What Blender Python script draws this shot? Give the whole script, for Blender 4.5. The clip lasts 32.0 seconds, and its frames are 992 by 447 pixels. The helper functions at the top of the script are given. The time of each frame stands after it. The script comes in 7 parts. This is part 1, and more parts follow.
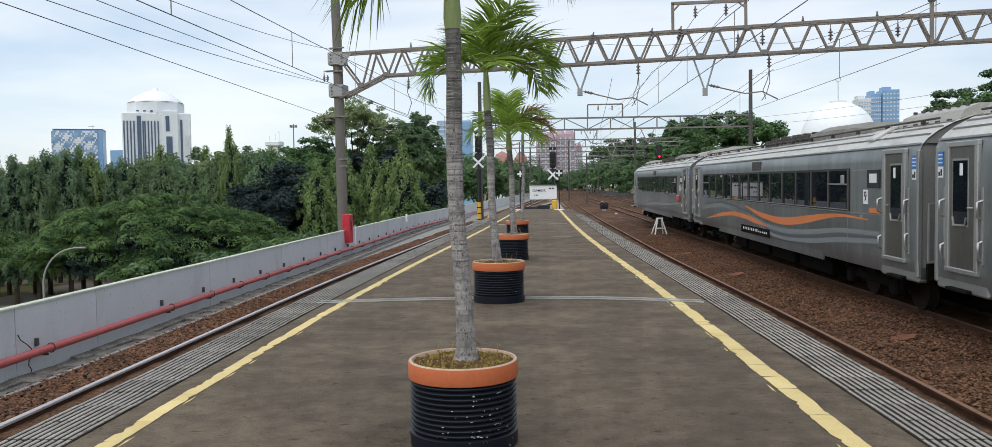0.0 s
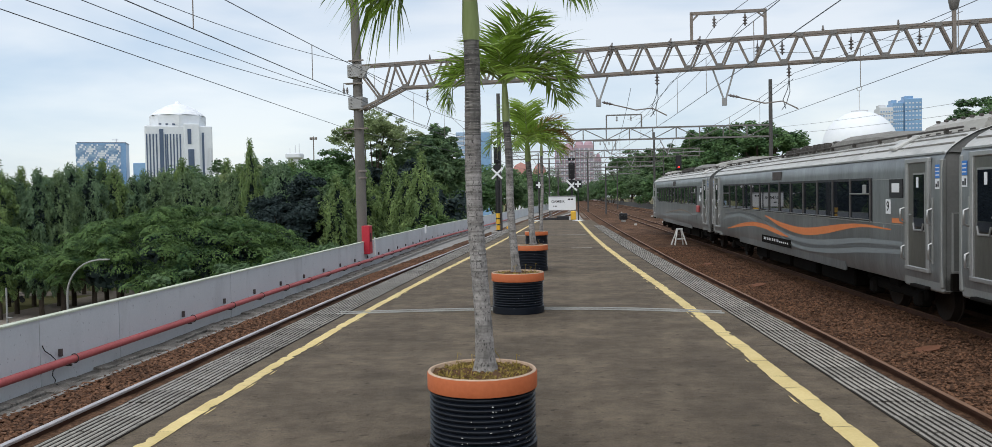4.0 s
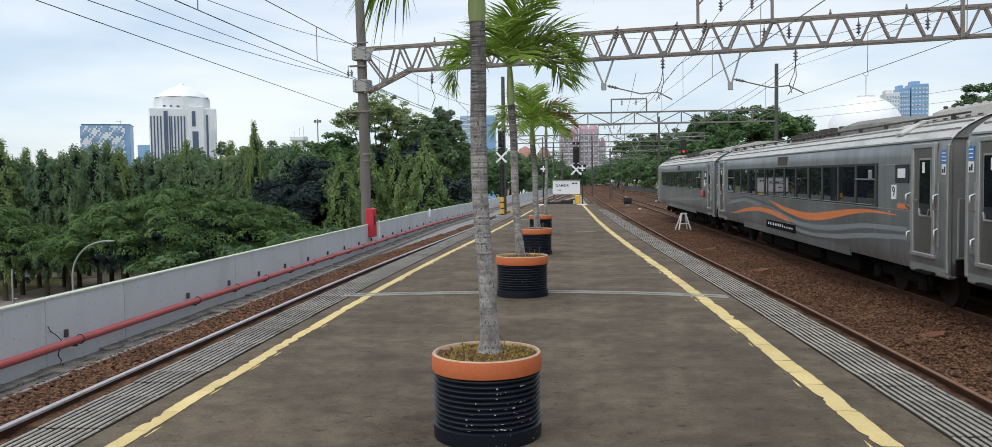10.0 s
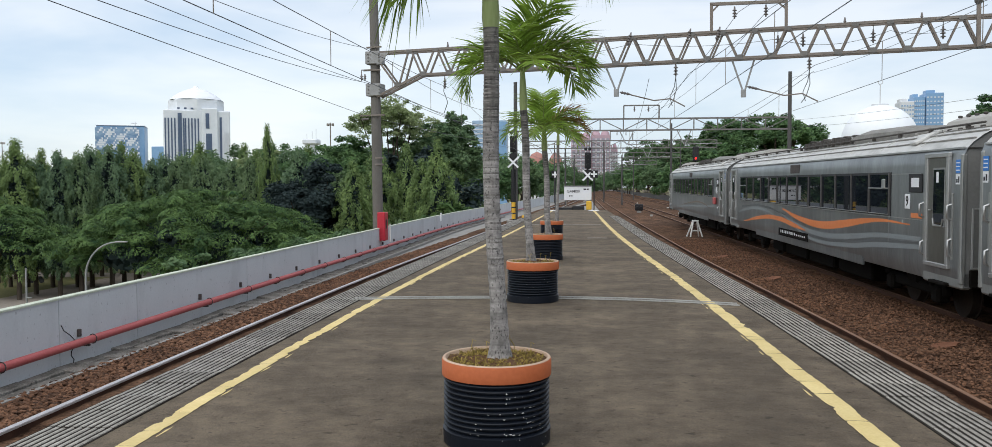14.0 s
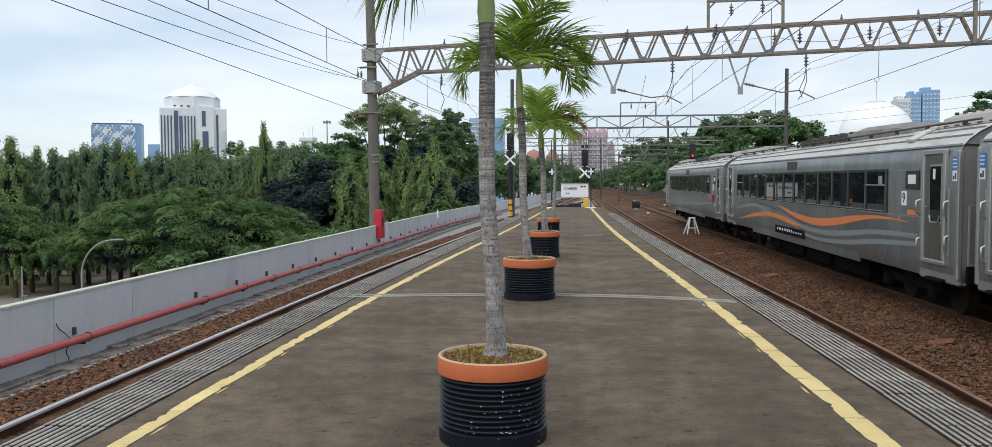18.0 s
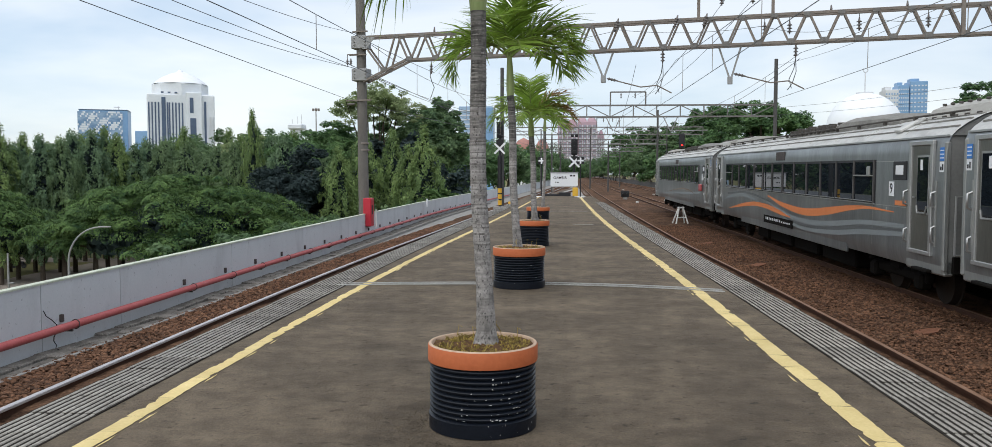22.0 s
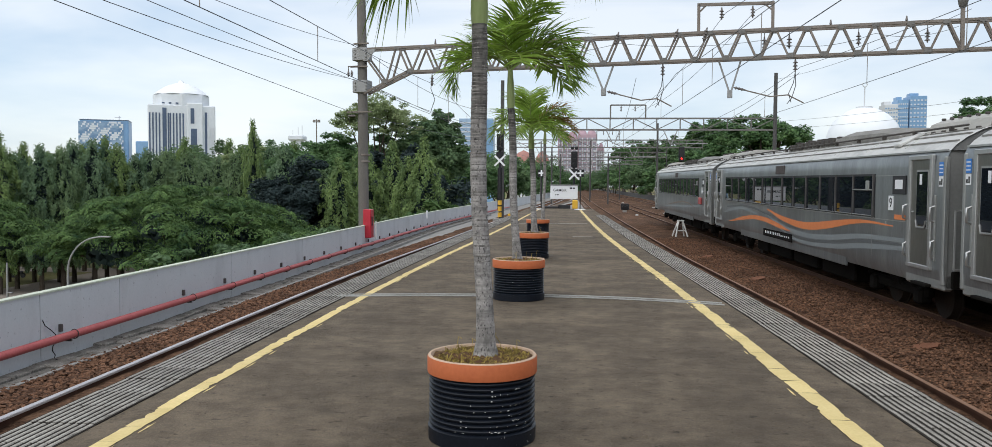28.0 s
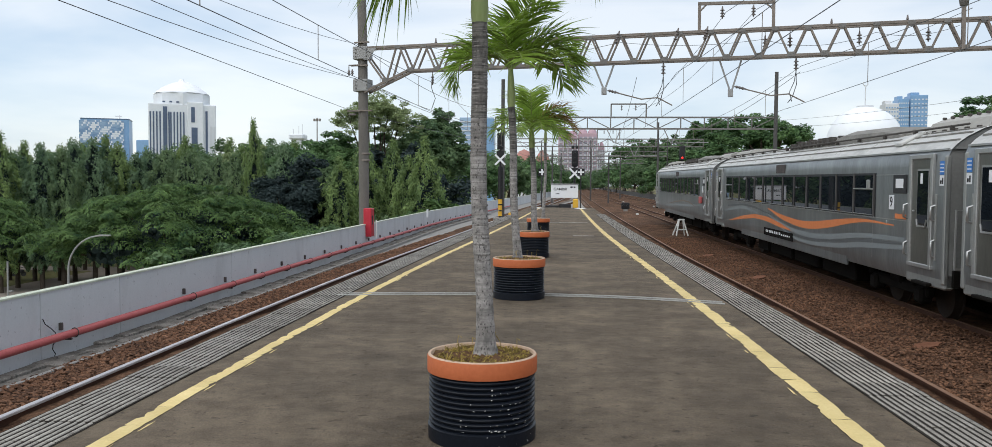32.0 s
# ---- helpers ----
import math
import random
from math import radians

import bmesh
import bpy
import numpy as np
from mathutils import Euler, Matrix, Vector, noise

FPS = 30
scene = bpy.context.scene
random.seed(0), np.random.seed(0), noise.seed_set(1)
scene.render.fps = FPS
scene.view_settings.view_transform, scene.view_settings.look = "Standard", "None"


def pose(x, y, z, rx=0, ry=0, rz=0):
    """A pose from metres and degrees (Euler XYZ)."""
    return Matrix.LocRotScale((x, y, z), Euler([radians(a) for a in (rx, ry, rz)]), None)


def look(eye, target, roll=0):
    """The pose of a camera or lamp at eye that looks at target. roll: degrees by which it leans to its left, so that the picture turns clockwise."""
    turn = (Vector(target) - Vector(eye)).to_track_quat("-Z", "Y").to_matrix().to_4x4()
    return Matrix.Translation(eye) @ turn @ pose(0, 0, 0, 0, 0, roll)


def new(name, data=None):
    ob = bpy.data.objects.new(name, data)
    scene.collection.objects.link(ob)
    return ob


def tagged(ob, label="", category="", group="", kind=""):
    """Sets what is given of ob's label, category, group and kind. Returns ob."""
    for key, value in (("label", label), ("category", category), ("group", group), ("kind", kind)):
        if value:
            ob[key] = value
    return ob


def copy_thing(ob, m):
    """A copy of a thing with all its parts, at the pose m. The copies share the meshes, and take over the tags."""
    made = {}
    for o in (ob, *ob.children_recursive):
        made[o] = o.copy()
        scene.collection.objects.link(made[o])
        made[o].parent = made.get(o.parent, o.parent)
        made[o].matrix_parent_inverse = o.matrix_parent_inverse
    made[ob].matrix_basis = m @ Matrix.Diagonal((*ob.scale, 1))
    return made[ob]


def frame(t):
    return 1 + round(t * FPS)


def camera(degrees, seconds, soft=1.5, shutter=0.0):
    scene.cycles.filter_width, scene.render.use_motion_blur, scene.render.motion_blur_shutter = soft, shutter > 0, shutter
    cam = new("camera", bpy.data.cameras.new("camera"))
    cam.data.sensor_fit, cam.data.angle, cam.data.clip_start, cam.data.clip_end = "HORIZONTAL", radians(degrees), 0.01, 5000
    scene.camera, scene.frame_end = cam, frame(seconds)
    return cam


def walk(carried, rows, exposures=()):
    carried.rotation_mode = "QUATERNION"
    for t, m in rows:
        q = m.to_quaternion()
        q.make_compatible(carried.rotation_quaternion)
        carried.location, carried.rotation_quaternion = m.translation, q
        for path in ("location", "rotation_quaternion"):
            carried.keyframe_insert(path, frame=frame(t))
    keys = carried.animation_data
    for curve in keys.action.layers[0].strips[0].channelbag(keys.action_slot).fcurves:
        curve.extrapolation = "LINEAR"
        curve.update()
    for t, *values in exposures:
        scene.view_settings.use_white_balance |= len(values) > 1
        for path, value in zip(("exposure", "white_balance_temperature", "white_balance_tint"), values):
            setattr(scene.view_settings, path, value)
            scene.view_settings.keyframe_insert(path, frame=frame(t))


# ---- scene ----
cam = camera(61.04, 32.0, soft=0.75)
PATH = [
    (0, pose(0.018, 0.009, 1.530, 87.436, 0.898, 2.895)),
    (0.5, pose(0.019, 0.006, 1.528, 87.616, 0.936, 2.905)),
    (1, pose(0.016, 0.002, 1.532, 87.847, 0.989, 3.020)),
    (1.5, pose(0.015, 0.003, 1.526, 88.027, 0.972, 3.177)),
    (2, pose(0.016, 0.006, 1.527, 88.148, 1.024, 3.340)),
    (2.5, pose(0.018, 0.006, 1.524, 88.274, 1.014, 3.580)),
    (3, pose(0.021, -0.002, 1.528, 88.244, 1.058, 3.779)),
    (3.5, pose(0.019, 0.006, 1.527, 88.231, 1.082, 3.976)),
    (5.5, pose(0.020, 0.001, 1.525, 88.078, 1.064, 4.732)),
    (6, pose(0.015, 0.011, 1.522, 87.987, 1.008, 4.867)),
    (6.5, pose(0.016, 0.012, 1.523, 87.878, 1.017, 4.958)),
    (7, pose(0.018, 0.010, 1.525, 87.694, 0.964, 4.927)),
    (7.5, pose(0.022, 0.010, 1.522, 87.549, 0.991, 4.848)),
    (8, pose(0.019, 0.009, 1.523, 87.458, 0.945, 4.808)),
    (8.5, pose(0.021, 0.015, 1.522, 87.366, 0.943, 4.701)),
    (9, pose(0.014, 0.011, 1.522, 87.257, 0.920, 4.598)),
    (9.5, pose(0.016, 0.015, 1.521, 87.181, 0.925, 4.541)),
    (10, pose(0.011, 0.013, 1.518, 87.123, 0.811, 4.457)),
    (10.5, pose(0.009, 0.009, 1.519, 87.110, 0.672, 4.408)),
    (11, pose(0.009, 0.002, 1.520, 87.162, 0.550, 4.413)),
    (11.5, pose(0.013, -0.002, 1.521, 87.184, 0.452, 4.425)),
    (12, pose(0.009, 0.005, 1.519, 87.210, 0.378, 4.615)),
    (12.5, pose(0.001, -0.006, 1.522, 87.301, 0.276, 4.775)),
    (13, pose(0.000, 0.000, 1.520, 87.401, 0.200, 4.933)),
    (13.5, pose(0.004, -0.002, 1.522, 87.457, 0.224, 5.120)),
    (14, pose(0.010, -0.003, 1.520, 87.469, 0.211, 5.236)),
    (14.5, pose(0.011, -0.005, 1.520, 87.477, 0.223, 5.302)),
    (16.5, pose(0.009, -0.011, 1.525, 87.677, 0.163, 5.286)),
    (17, pose(0.009, 0.008, 1.522, 87.611, 0.221, 5.201)),
    (17.5, pose(0.013, 0.013, 1.518, 87.526, 0.230, 5.179)),
    (18, pose(0.014, 0.026, 1.515, 87.295, 0.264, 5.029)),
    (18.5, pose(0.012, 0.020, 1.514, 87.044, 0.291, 4.859)),
    (19, pose(0.014, 0.022, 1.516, 86.884, 0.260, 4.728)),
    (19.5, pose(0.007, 0.018, 1.518, 86.829, 0.257, 4.619)),
    (20, pose(0.009, 0.021, 1.515, 86.763, 0.276, 4.543)),
    (20.5, pose(0.008, 0.020, 1.516, 86.695, 0.232, 4.439)),
    (21, pose(0.006, 0.027, 1.514, 86.625, 0.136, 4.391)),
    (21.5, pose(0.004, 0.018, 1.516, 86.552, 0.053, 4.344)),
    (22, pose(0.005, 0.022, 1.513, 86.531, -0.022, 4.310)),
    (22.5, pose(0.005, 0.021, 1.514, 86.556, -0.109, 4.329)),
    (23, pose(0.003, 0.019, 1.514, 86.583, -0.118, 4.331)),
    (23.5, pose(0.003, 0.014, 1.514, 86.699, -0.193, 4.404)),
    (24, pose(0.003, 0.016, 1.513, 86.793, -0.218, 4.384)),
    (24.5, pose(0.005, 0.018, 1.515, 86.925, -0.263, 4.383)),
    (25, pose(0.004, 0.011, 1.515, 87.018, -0.266, 4.356)),
    (25.5, pose(0.006, 0.011, 1.515, 87.124, -0.269, 4.310)),
    (27.5, pose(0.004, 0.015, 1.512, 87.333, -0.311, 4.245)),
    (28, pose(0.003, 0.009, 1.513, 87.354, -0.334, 4.303)),
    (28.5, pose(0.009, 0.015, 1.512, 87.361, -0.290, 4.355)),
    (29, pose(0.010, 0.012, 1.512, 87.427, -0.260, 4.350)),
    (29.5, pose(0.008, 0.013, 1.512, 87.412, -0.262, 4.312)),
    (30, pose(0.007, 0.011, 1.512, 87.420, -0.266, 4.298)),
    (30.5, pose(0.009, 0.015, 1.512, 87.426, -0.233, 4.297)),
    (31, pose(0.007, 0.012, 1.514, 87.383, -0.196, 4.317)),
    (31.5, pose(0.007, 0.014, 1.510, 87.302, -0.366, 4.349)),
    (32, pose(0.005, 0.016, 1.511, 87.284, -0.369, 4.339)),
]
walk(cam, PATH, [(0, -0.03), (1, -0.09), (2, -0.13), (3.5, -0.12), (6, -0.08), (8, -0.06), (13, -0.02), (18, -0.03), (24, 0.0), (28, -0.02), (32, -0.04)])

# ---- world, sun ----
world = bpy.data.worlds.new("sky")
scene.world = world
world.use_nodes = True
wt = world.node_tree
wt.nodes.clear()


def wnode(kind, **props):
    n = wt.nodes.new(kind)
    for k, v in props.items():
        if k == "sky_type":
            n.sky_type = v
    return n


w_out = wnode("ShaderNodeOutputWorld")
w_add = wnode("ShaderNodeAddShader")
w_sky = wnode("ShaderNodeTexSky", sky_type="NISHITA")
w_sky.sun_disc = False
w_sky.sun_elevation = radians(58)
w_sky.sun_rotation = radians(150)
w_bg1 = wnode("ShaderNodeBackground")
w_bg1.inputs["Strength"].default_value = 0.05
w_bg2 = wnode("ShaderNodeBackground")
w_bg2.inputs["Strength"].default_value = 0.68
w_co = wnode("ShaderNodeTexCoord")
w_map = wnode("ShaderNodeMapping")
w_map.inputs["Scale"].default_value = (1.0, 1.0, 4.2)
w_no = wnode("ShaderNodeTexNoise")
w_no.inputs["Scale"].default_value = 2.3
w_no.inputs["Detail"].default_value = 5.0
w_no.inputs["Roughness"].default_value = 0.5
w_no.inputs["Distortion"].default_value = 0.3
w_ra = wnode("ShaderNodeValToRGB")
w_ra.color_ramp.elements[0].position = 0.36
w_ra.color_ramp.elements[0].color = (0.66, 0.79, 0.95, 1)
w_ra.color_ramp.elements[1].position = 0.595
w_ra.color_ramp.elements[1].color = (1.06, 1.09, 1.12, 1)
wt.links.new(w_co.outputs["Generated"], w_map.inputs["Vector"])
wt.links.new(w_map.outputs["Vector"], w_no.inputs["Vector"])
wt.links.new(w_no.outputs["Fac"], w_ra.inputs["Fac"])
wt.links.new(w_ra.outputs["Color"], w_bg2.inputs["Color"])
wt.links.new(w_sky.outputs["Color"], w_bg1.inputs["Color"])
wt.links.new(w_bg1.outputs[0], w_add.inputs[0])
wt.links.new(w_bg2.outputs[0], w_add.inputs[1])
wt.links.new(w_add.outputs[0], w_out.inputs["Surface"])

sun_data = bpy.data.lights.new("sun", "SUN")
sun_data.energy, sun_data.angle, sun_data.color = 2.1, radians(95), (1.0, 0.96, 0.9)
sun = new("sun", sun_data)
sun.matrix_world = look((0, 0, 60), (25, 35, 0))
scene.view_settings.exposure = 0.0


# ---- materials ----
def tex_material(name, c1, c2, rough=0.8, metal=0.0, scale=3.0, fine=40.0, bump=0.3, stretch=(1, 1, 1), spread=0.25, spec=0.3,
                 random_amount=0.0, leaf=False, depth=0.01):
    """Two colours mixed by a coarse and a fine noise, with bump; random_amount varies brightness piece by piece."""
    m = bpy.data.materials.new(name)
    m.use_nodes = True
    t = m.node_tree
    p = t.nodes["Principled BSDF"]
    p.inputs["Roughness"].default_value = rough
    p.inputs["Metallic"].default_value = metal
    p.inputs["Specular IOR Level"].default_value = spec
    co = t.nodes.new("ShaderNodeTexCoord")
    mp = t.nodes.new("ShaderNodeMapping")
    mp.inputs["Scale"].default_value = stretch
    t.links.new(co.outputs["Object"], mp.inputs["Vector"])
    n1 = t.nodes.new("ShaderNodeTexNoise")
    n1.inputs["Scale"].default_value = scale
    n1.inputs["Detail"].default_value = 6
    n1.inputs["Roughness"].default_value = 0.6
    n2 = t.nodes.new("ShaderNodeTexNoise")
    n2.inputs["Scale"].default_value = fine
    n2.inputs["Detail"].default_value = 3
    for n in (n1, n2):
        t.links.new(mp.outputs["Vector"], n.inputs["Vector"])
    mixf = t.nodes.new("ShaderNodeMix")
    mixf.inputs["Factor"].default_value = 0.4
    t.links.new(n1.outputs["Fac"], mixf.inputs["A"])
    t.links.new(n2.outputs["Fac"], mixf.inputs["B"])
    ramp = t.nodes.new("ShaderNodeMapRange")
    ramp.inputs["From Min"].default_value = 0.5 - spread
    ramp.inputs["From Max"].default_value = 0.5 + spread
    t.links.new(mixf.outputs["Result"], ramp.inputs["Value"])
    mix = t.nodes.new("ShaderNodeMix")
    mix.data_type = "RGBA"
    mix.inputs["A"].default_value = (*c1, 1)
    mix.inputs["B"].default_value = (*c2, 1)
    t.links.new(ramp.outputs["Result"], mix.inputs["Factor"])
    colour = mix.outputs["Result"]
    if random_amount > 0:
        if leaf:
            g = t.nodes.new("ShaderNodeNewGeometry")
            rnd = g.outputs["Random Per Island"]
        else:
            oi = t.nodes.new("ShaderNodeObjectInfo")
            rnd = oi.outputs["Random"]
        mr = t.nodes.new("ShaderNodeMapRange")
        mr.inputs["To Min"].default_value = 1 - random_amount
        mr.inputs["To Max"].default_value = 1 + random_amount
        t.links.new(rnd, mr.inputs["Value"])
        hsv = t.nodes.new("ShaderNodeHueSaturation")
        t.links.new(mr.outputs["Result"], hsv.inputs["Value"])
        t.links.new(colour, hsv.inputs["Color"])
        colour = hsv.outputs["Color"]
    t.links.new(colour, p.inputs["Base Color"])
    if bump > 0:
        b = t.nodes.new("ShaderNodeBump")
        b.inputs["Strength"].default_value = bump
        b.inputs["Distance"].default_value = depth
        t.links.new(n2.outputs["Fac"], b.inputs["Height"])
        t.links.new(b.outputs["Normal"], p.inputs["Normal"])
    if leaf:
        p.inputs["Subsurface Weight"].default_value = 0.0
        tr = t.nodes.new("ShaderNodeBsdfTranslucent")
        t.links.new(colour, tr.inputs["Color"])
        ms = t.nodes.new("ShaderNodeMixShader")
        ms.inputs["Fac"].default_value = 0.48 if leaf is True else leaf
        out = t.nodes["Material Output"]
        t.links.new(p.outputs[0], ms.inputs[1])
        t.links.new(tr.outputs[0], ms.inputs[2])
        t.links.new(ms.outputs[0], out.inputs["Surface"])
    return m


def glow_material(name, colour, strength):
    m = bpy.data.materials.new(name)
    m.use_nodes = True
    p = m.node_tree.nodes["Principled BSDF"]
    p.inputs["Base Color"].default_value = (*colour, 1)
    p.inputs["Emission Color"].default_value = (*colour, 1)
    p.inputs["Emission Strength"].default_value = strength
    return m


ASPHALT = tex_material("platform_asphalt", (0.088, 0.068, 0.047), (0.162, 0.127, 0.089), 0.92, scale=1.4, fine=60, bump=0.6, spread=0.18, depth=0.006)


def mottle(material, layers):
    """Stains and specks on a material; each layer: scale, low, high, dark, light, detail, stretch."""
    t = material.node_tree
    p = t.nodes["Principled BSDF"]
    src = p.inputs["Base Color"].links[0].from_socket
    co = t.nodes.new("ShaderNodeTexCoord")
    for scale, lo, hi, dark, light, detail, stretch in layers:
        mp = t.nodes.new("ShaderNodeMapping")
        mp.inputs["Scale"].default_value = stretch
        n = t.nodes.new("ShaderNodeTexNoise")
        n.inputs["Scale"].default_value, n.inputs["Detail"].default_value, n.inputs["Roughness"].default_value = scale, detail, 0.65
        r = t.nodes.new("ShaderNodeMapRange")
        r.inputs["From Min"].default_value, r.inputs["From Max"].default_value = lo, hi
        r.inputs["To Min"].default_value, r.inputs["To Max"].default_value = dark, light
        h = t.nodes.new("ShaderNodeHueSaturation")
        t.links.new(co.outputs["Object"], mp.inputs["Vector"])
        t.links.new(mp.outputs["Vector"], n.inputs["Vector"])
        t.links.new(n.outputs["Fac"], r.inputs["Value"])
        t.links.new(r.outputs["Result"], h.inputs["Value"])
        t.links.new(src, h.inputs["Color"])
        src = h.outputs["Color"]
    t.links.new(src, p.inputs["Base Color"])


EVEN = (1, 1, 1)


def relief(material, layers):
    """Coarser relief under the fine bump; each layer: scale, detail, low, high, depth, stretch."""
    t = material.node_tree
    p = t.nodes["Principled BSDF"]
    last = p.inputs["Normal"].links[0].from_node
    co = t.nodes.new("ShaderNodeTexCoord")
    for scale, detail, lo, hi, depth, stretch in layers:
        mp = t.nodes.new("ShaderNodeMapping")
        mp.inputs["Scale"].default_value = stretch
        n = t.nodes.new("ShaderNodeTexNoise")
        n.inputs["Scale"].default_value, n.inputs["Detail"].default_value, n.inputs["Roughness"].default_value = scale, detail, 0.7
        r = t.nodes.new("ShaderNodeMapRange")
        r.inputs["From Min"].default_value, r.inputs["From Max"].default_value = lo, hi
        b = t.nodes.new("ShaderNodeBump")
        b.inputs["Strength"].default_value, b.inputs["Distance"].default_value = 1.0, depth
        t.links.new(co.outputs["Object"], mp.inputs["Vector"])
        t.links.new(mp.outputs["Vector"], n.inputs["Vector"])
        t.links.new(n.outputs["Fac"], r.inputs["Value"])
        t.links.new(r.outputs["Result"], b.inputs["Height"])
        t.links.new(b.outputs["Normal"], last.inputs["Normal"])
        last = b


relief(ASPHALT, ((6.0, 9.0, 0.36, 0.6, 0.009, EVEN), (1.3, 8.0, 0.43, 0.53, 0.007, EVEN)))
# grit, dust patches and dark stains; dark specks paint the shadow in pits
mottle(ASPHALT, ((5.5, 0.4, 0.6, 0.84, 1.12, 10.0, EVEN), (0.5, 0.42, 0.6, 0.86, 1.17, 4.0, EVEN), (2.2, 0.40, 0.52, 0.88, 1.03, 10.0, EVEN), (90.0, 0.35, 0.65, 0.9, 1.1, 2.0, EVEN),
                 (1.3, 0.43, 0.53, 0.9, 1.06, 8.0, EVEN), (9.0, 0.6, 0.65, 1.0, 0.5, 8.0, (1, 1.4, 1)), (30.0, 0.64, 0.69, 1.0, 0.4, 3.0, EVEN), (33.0, 0.64, 0.7, 1.0, 1.3, 2.0, EVEN)))
CONCRETE = tex_material("concrete", (0.2, 0.19, 0.175), (0.34, 0.33, 0.31), 0.9, scale=1.2, fine=60, bump=0.3)
WALL_PAINT = tex_material("painted_wall", (0.49, 0.515, 0.535), (0.59, 0.612, 0.63), 0.75, scale=0.8, fine=25, bump=0.12, random_amount=0.03)
WALL_TOP = tex_material("wall_coping", (0.36, 0.42, 0.3), (0.7, 0.72, 0.63), 0.85, scale=4, fine=40, bump=0.25)
RIB = tex_material("rib_concrete", (0.19, 0.175, 0.15), (0.425, 0.4, 0.36), 0.88, scale=2.2, fine=45, bump=0.3, random_amount=0.16, spread=0.2)
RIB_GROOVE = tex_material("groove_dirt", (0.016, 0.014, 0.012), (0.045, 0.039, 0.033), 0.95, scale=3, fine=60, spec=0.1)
YELLOW = tex_material("yellow_paint", (0.54, 0.41, 0.16), (0.75, 0.61, 0.3), 0.8, scale=2.5, fine=50, bump=0.2, random_amount=0.07)
WHITE_PAINT = tex_material("white_paint", (0.6, 0.6, 0.57), (0.8, 0.8, 0.78), 0.6, scale=3, fine=40, bump=0.1)
BALLAST = tex_material("ballast", (0.03, 0.016, 0.01), (0.17, 0.096, 0.058), 0.95, scale=2.0, fine=20, bump=1.0, spread=0.13, depth=0.05, spec=0.1)
RUST = tex_material("rusty_steel", (0.036, 0.017, 0.011), (0.105, 0.049, 0.03), 0.8, 0.1, scale=4, fine=60, bump=0.3)
RAIL_TOP_WORN = tex_material("worn_rail_head", (0.17, 0.092, 0.054), (0.31, 0.185, 0.115), 0.6, 0.2, scale=2, fine=30, bump=0.05)
RAIL_TOP_SHINY = tex_material("polished_rail_head", (0.4, 0.385, 0.39), (0.6, 0.58, 0.585), 0.45, 0.35, scale=2, fine=30, bump=0.03, stretch=(1, 0.3, 1))
DIRTY = tex_material("dirty_concrete", (0.05, 0.045, 0.038), (0.26, 0.24, 0.215), 0.95, scale=2.2, fine=35, bump=0.5, spread=0.16)
SLEEPER = tex_material("concrete_sleeper", (0.15, 0.125, 0.105), (0.3, 0.26, 0.225), 0.9, scale=3, fine=40)
RED_PIPE = tex_material("red_pipe_paint", (0.34, 0.065, 0.065), (0.5, 0.13, 0.125), 0.5, scale=1.5, fine=30, bump=0.1)
RED_BOX = tex_material("red_box_paint", (0.4, 0.02, 0.035), (0.53, 0.04, 0.06), 0.4, scale=2, fine=30, bump=0.05)
ORANGE = tex_material("orange_paint", (0.38, 0.095, 0.032), (0.53, 0.15, 0.055), 0.65, scale=3, fine=40, bump=0.15)
CREAM = tex_material("cream_rim", (0.46, 0.31, 0.21), (0.62, 0.47, 0.35), 0.75, scale=6, fine=50, bump=0.1)
POT_DARK = tex_material("pot_dark_paint", (0.003, 0.0045, 0.008), (0.009, 0.0125, 0.02), 0.4, scale=4, fine=60, bump=0.15, spec=0.25)
CHIP = tex_material("chipped_paint", (0.4, 0.4, 0.38), (0.65, 0.65, 0.62), 0.8, scale=8, fine=60, bump=0.1)
KERB_WORN = tex_material("worn_kerb_concrete", (0.22, 0.22, 0.21), (0.52, 0.52, 0.49), 0.88, scale=1.6, fine=45, bump=0.25)
SOIL = tex_material("soil", (0.06, 0.03, 0.014), (0.17, 0.085, 0.04), 0.95, scale=12, fine=90, bump=0.8)
WEED = tex_material("weeds", (0.18, 0.125, 0.03), (0.42, 0.32, 0.09), 0.85, scale=8, fine=60, bump=0, random_amount=0.55, leaf=0.3)
TRUNK = tex_material("palm_trunk", (0.2, 0.187, 0.175), (0.38, 0.362, 0.345), 0.9, scale=7, fine=60, bump=0.45, stretch=(1, 1, 1.0), spread=0.18, depth=0.01)
TRUNK_BARE = tex_material("palm_trunk_upper", (0.1, 0.094, 0.087), (0.24, 0.228, 0.212), 0.85, scale=4, fine=40, bump=0.5, stretch=(1, 1, 4))
TRUNK_RING = tex_material("palm_trunk_ring", (0.12, 0.11, 0.1), (0.34, 0.32, 0.3), 0.9, scale=9, fine=60, bump=0.5)
SHAFT = tex_material("palm_crownshaft", (0.2, 0.26, 0.09), (0.34, 0.4, 0.18), 0.5, scale=3, fine=20, bump=0.1, stretch=(3, 3, 0.5))
FROND = tex_material("palm_leaflet", (0.095, 0.18, 0.02), (0.31, 0.43, 0.078), 0.42, scale=2.5, fine=25, bump=0.0, random_amount=0.4, leaf=0.45)
FROND_STEM = tex_material("palm_stem", (0.13, 0.18, 0.05), (0.24, 0.28, 0.09), 0.5, scale=4, fine=30, bump=0.05)
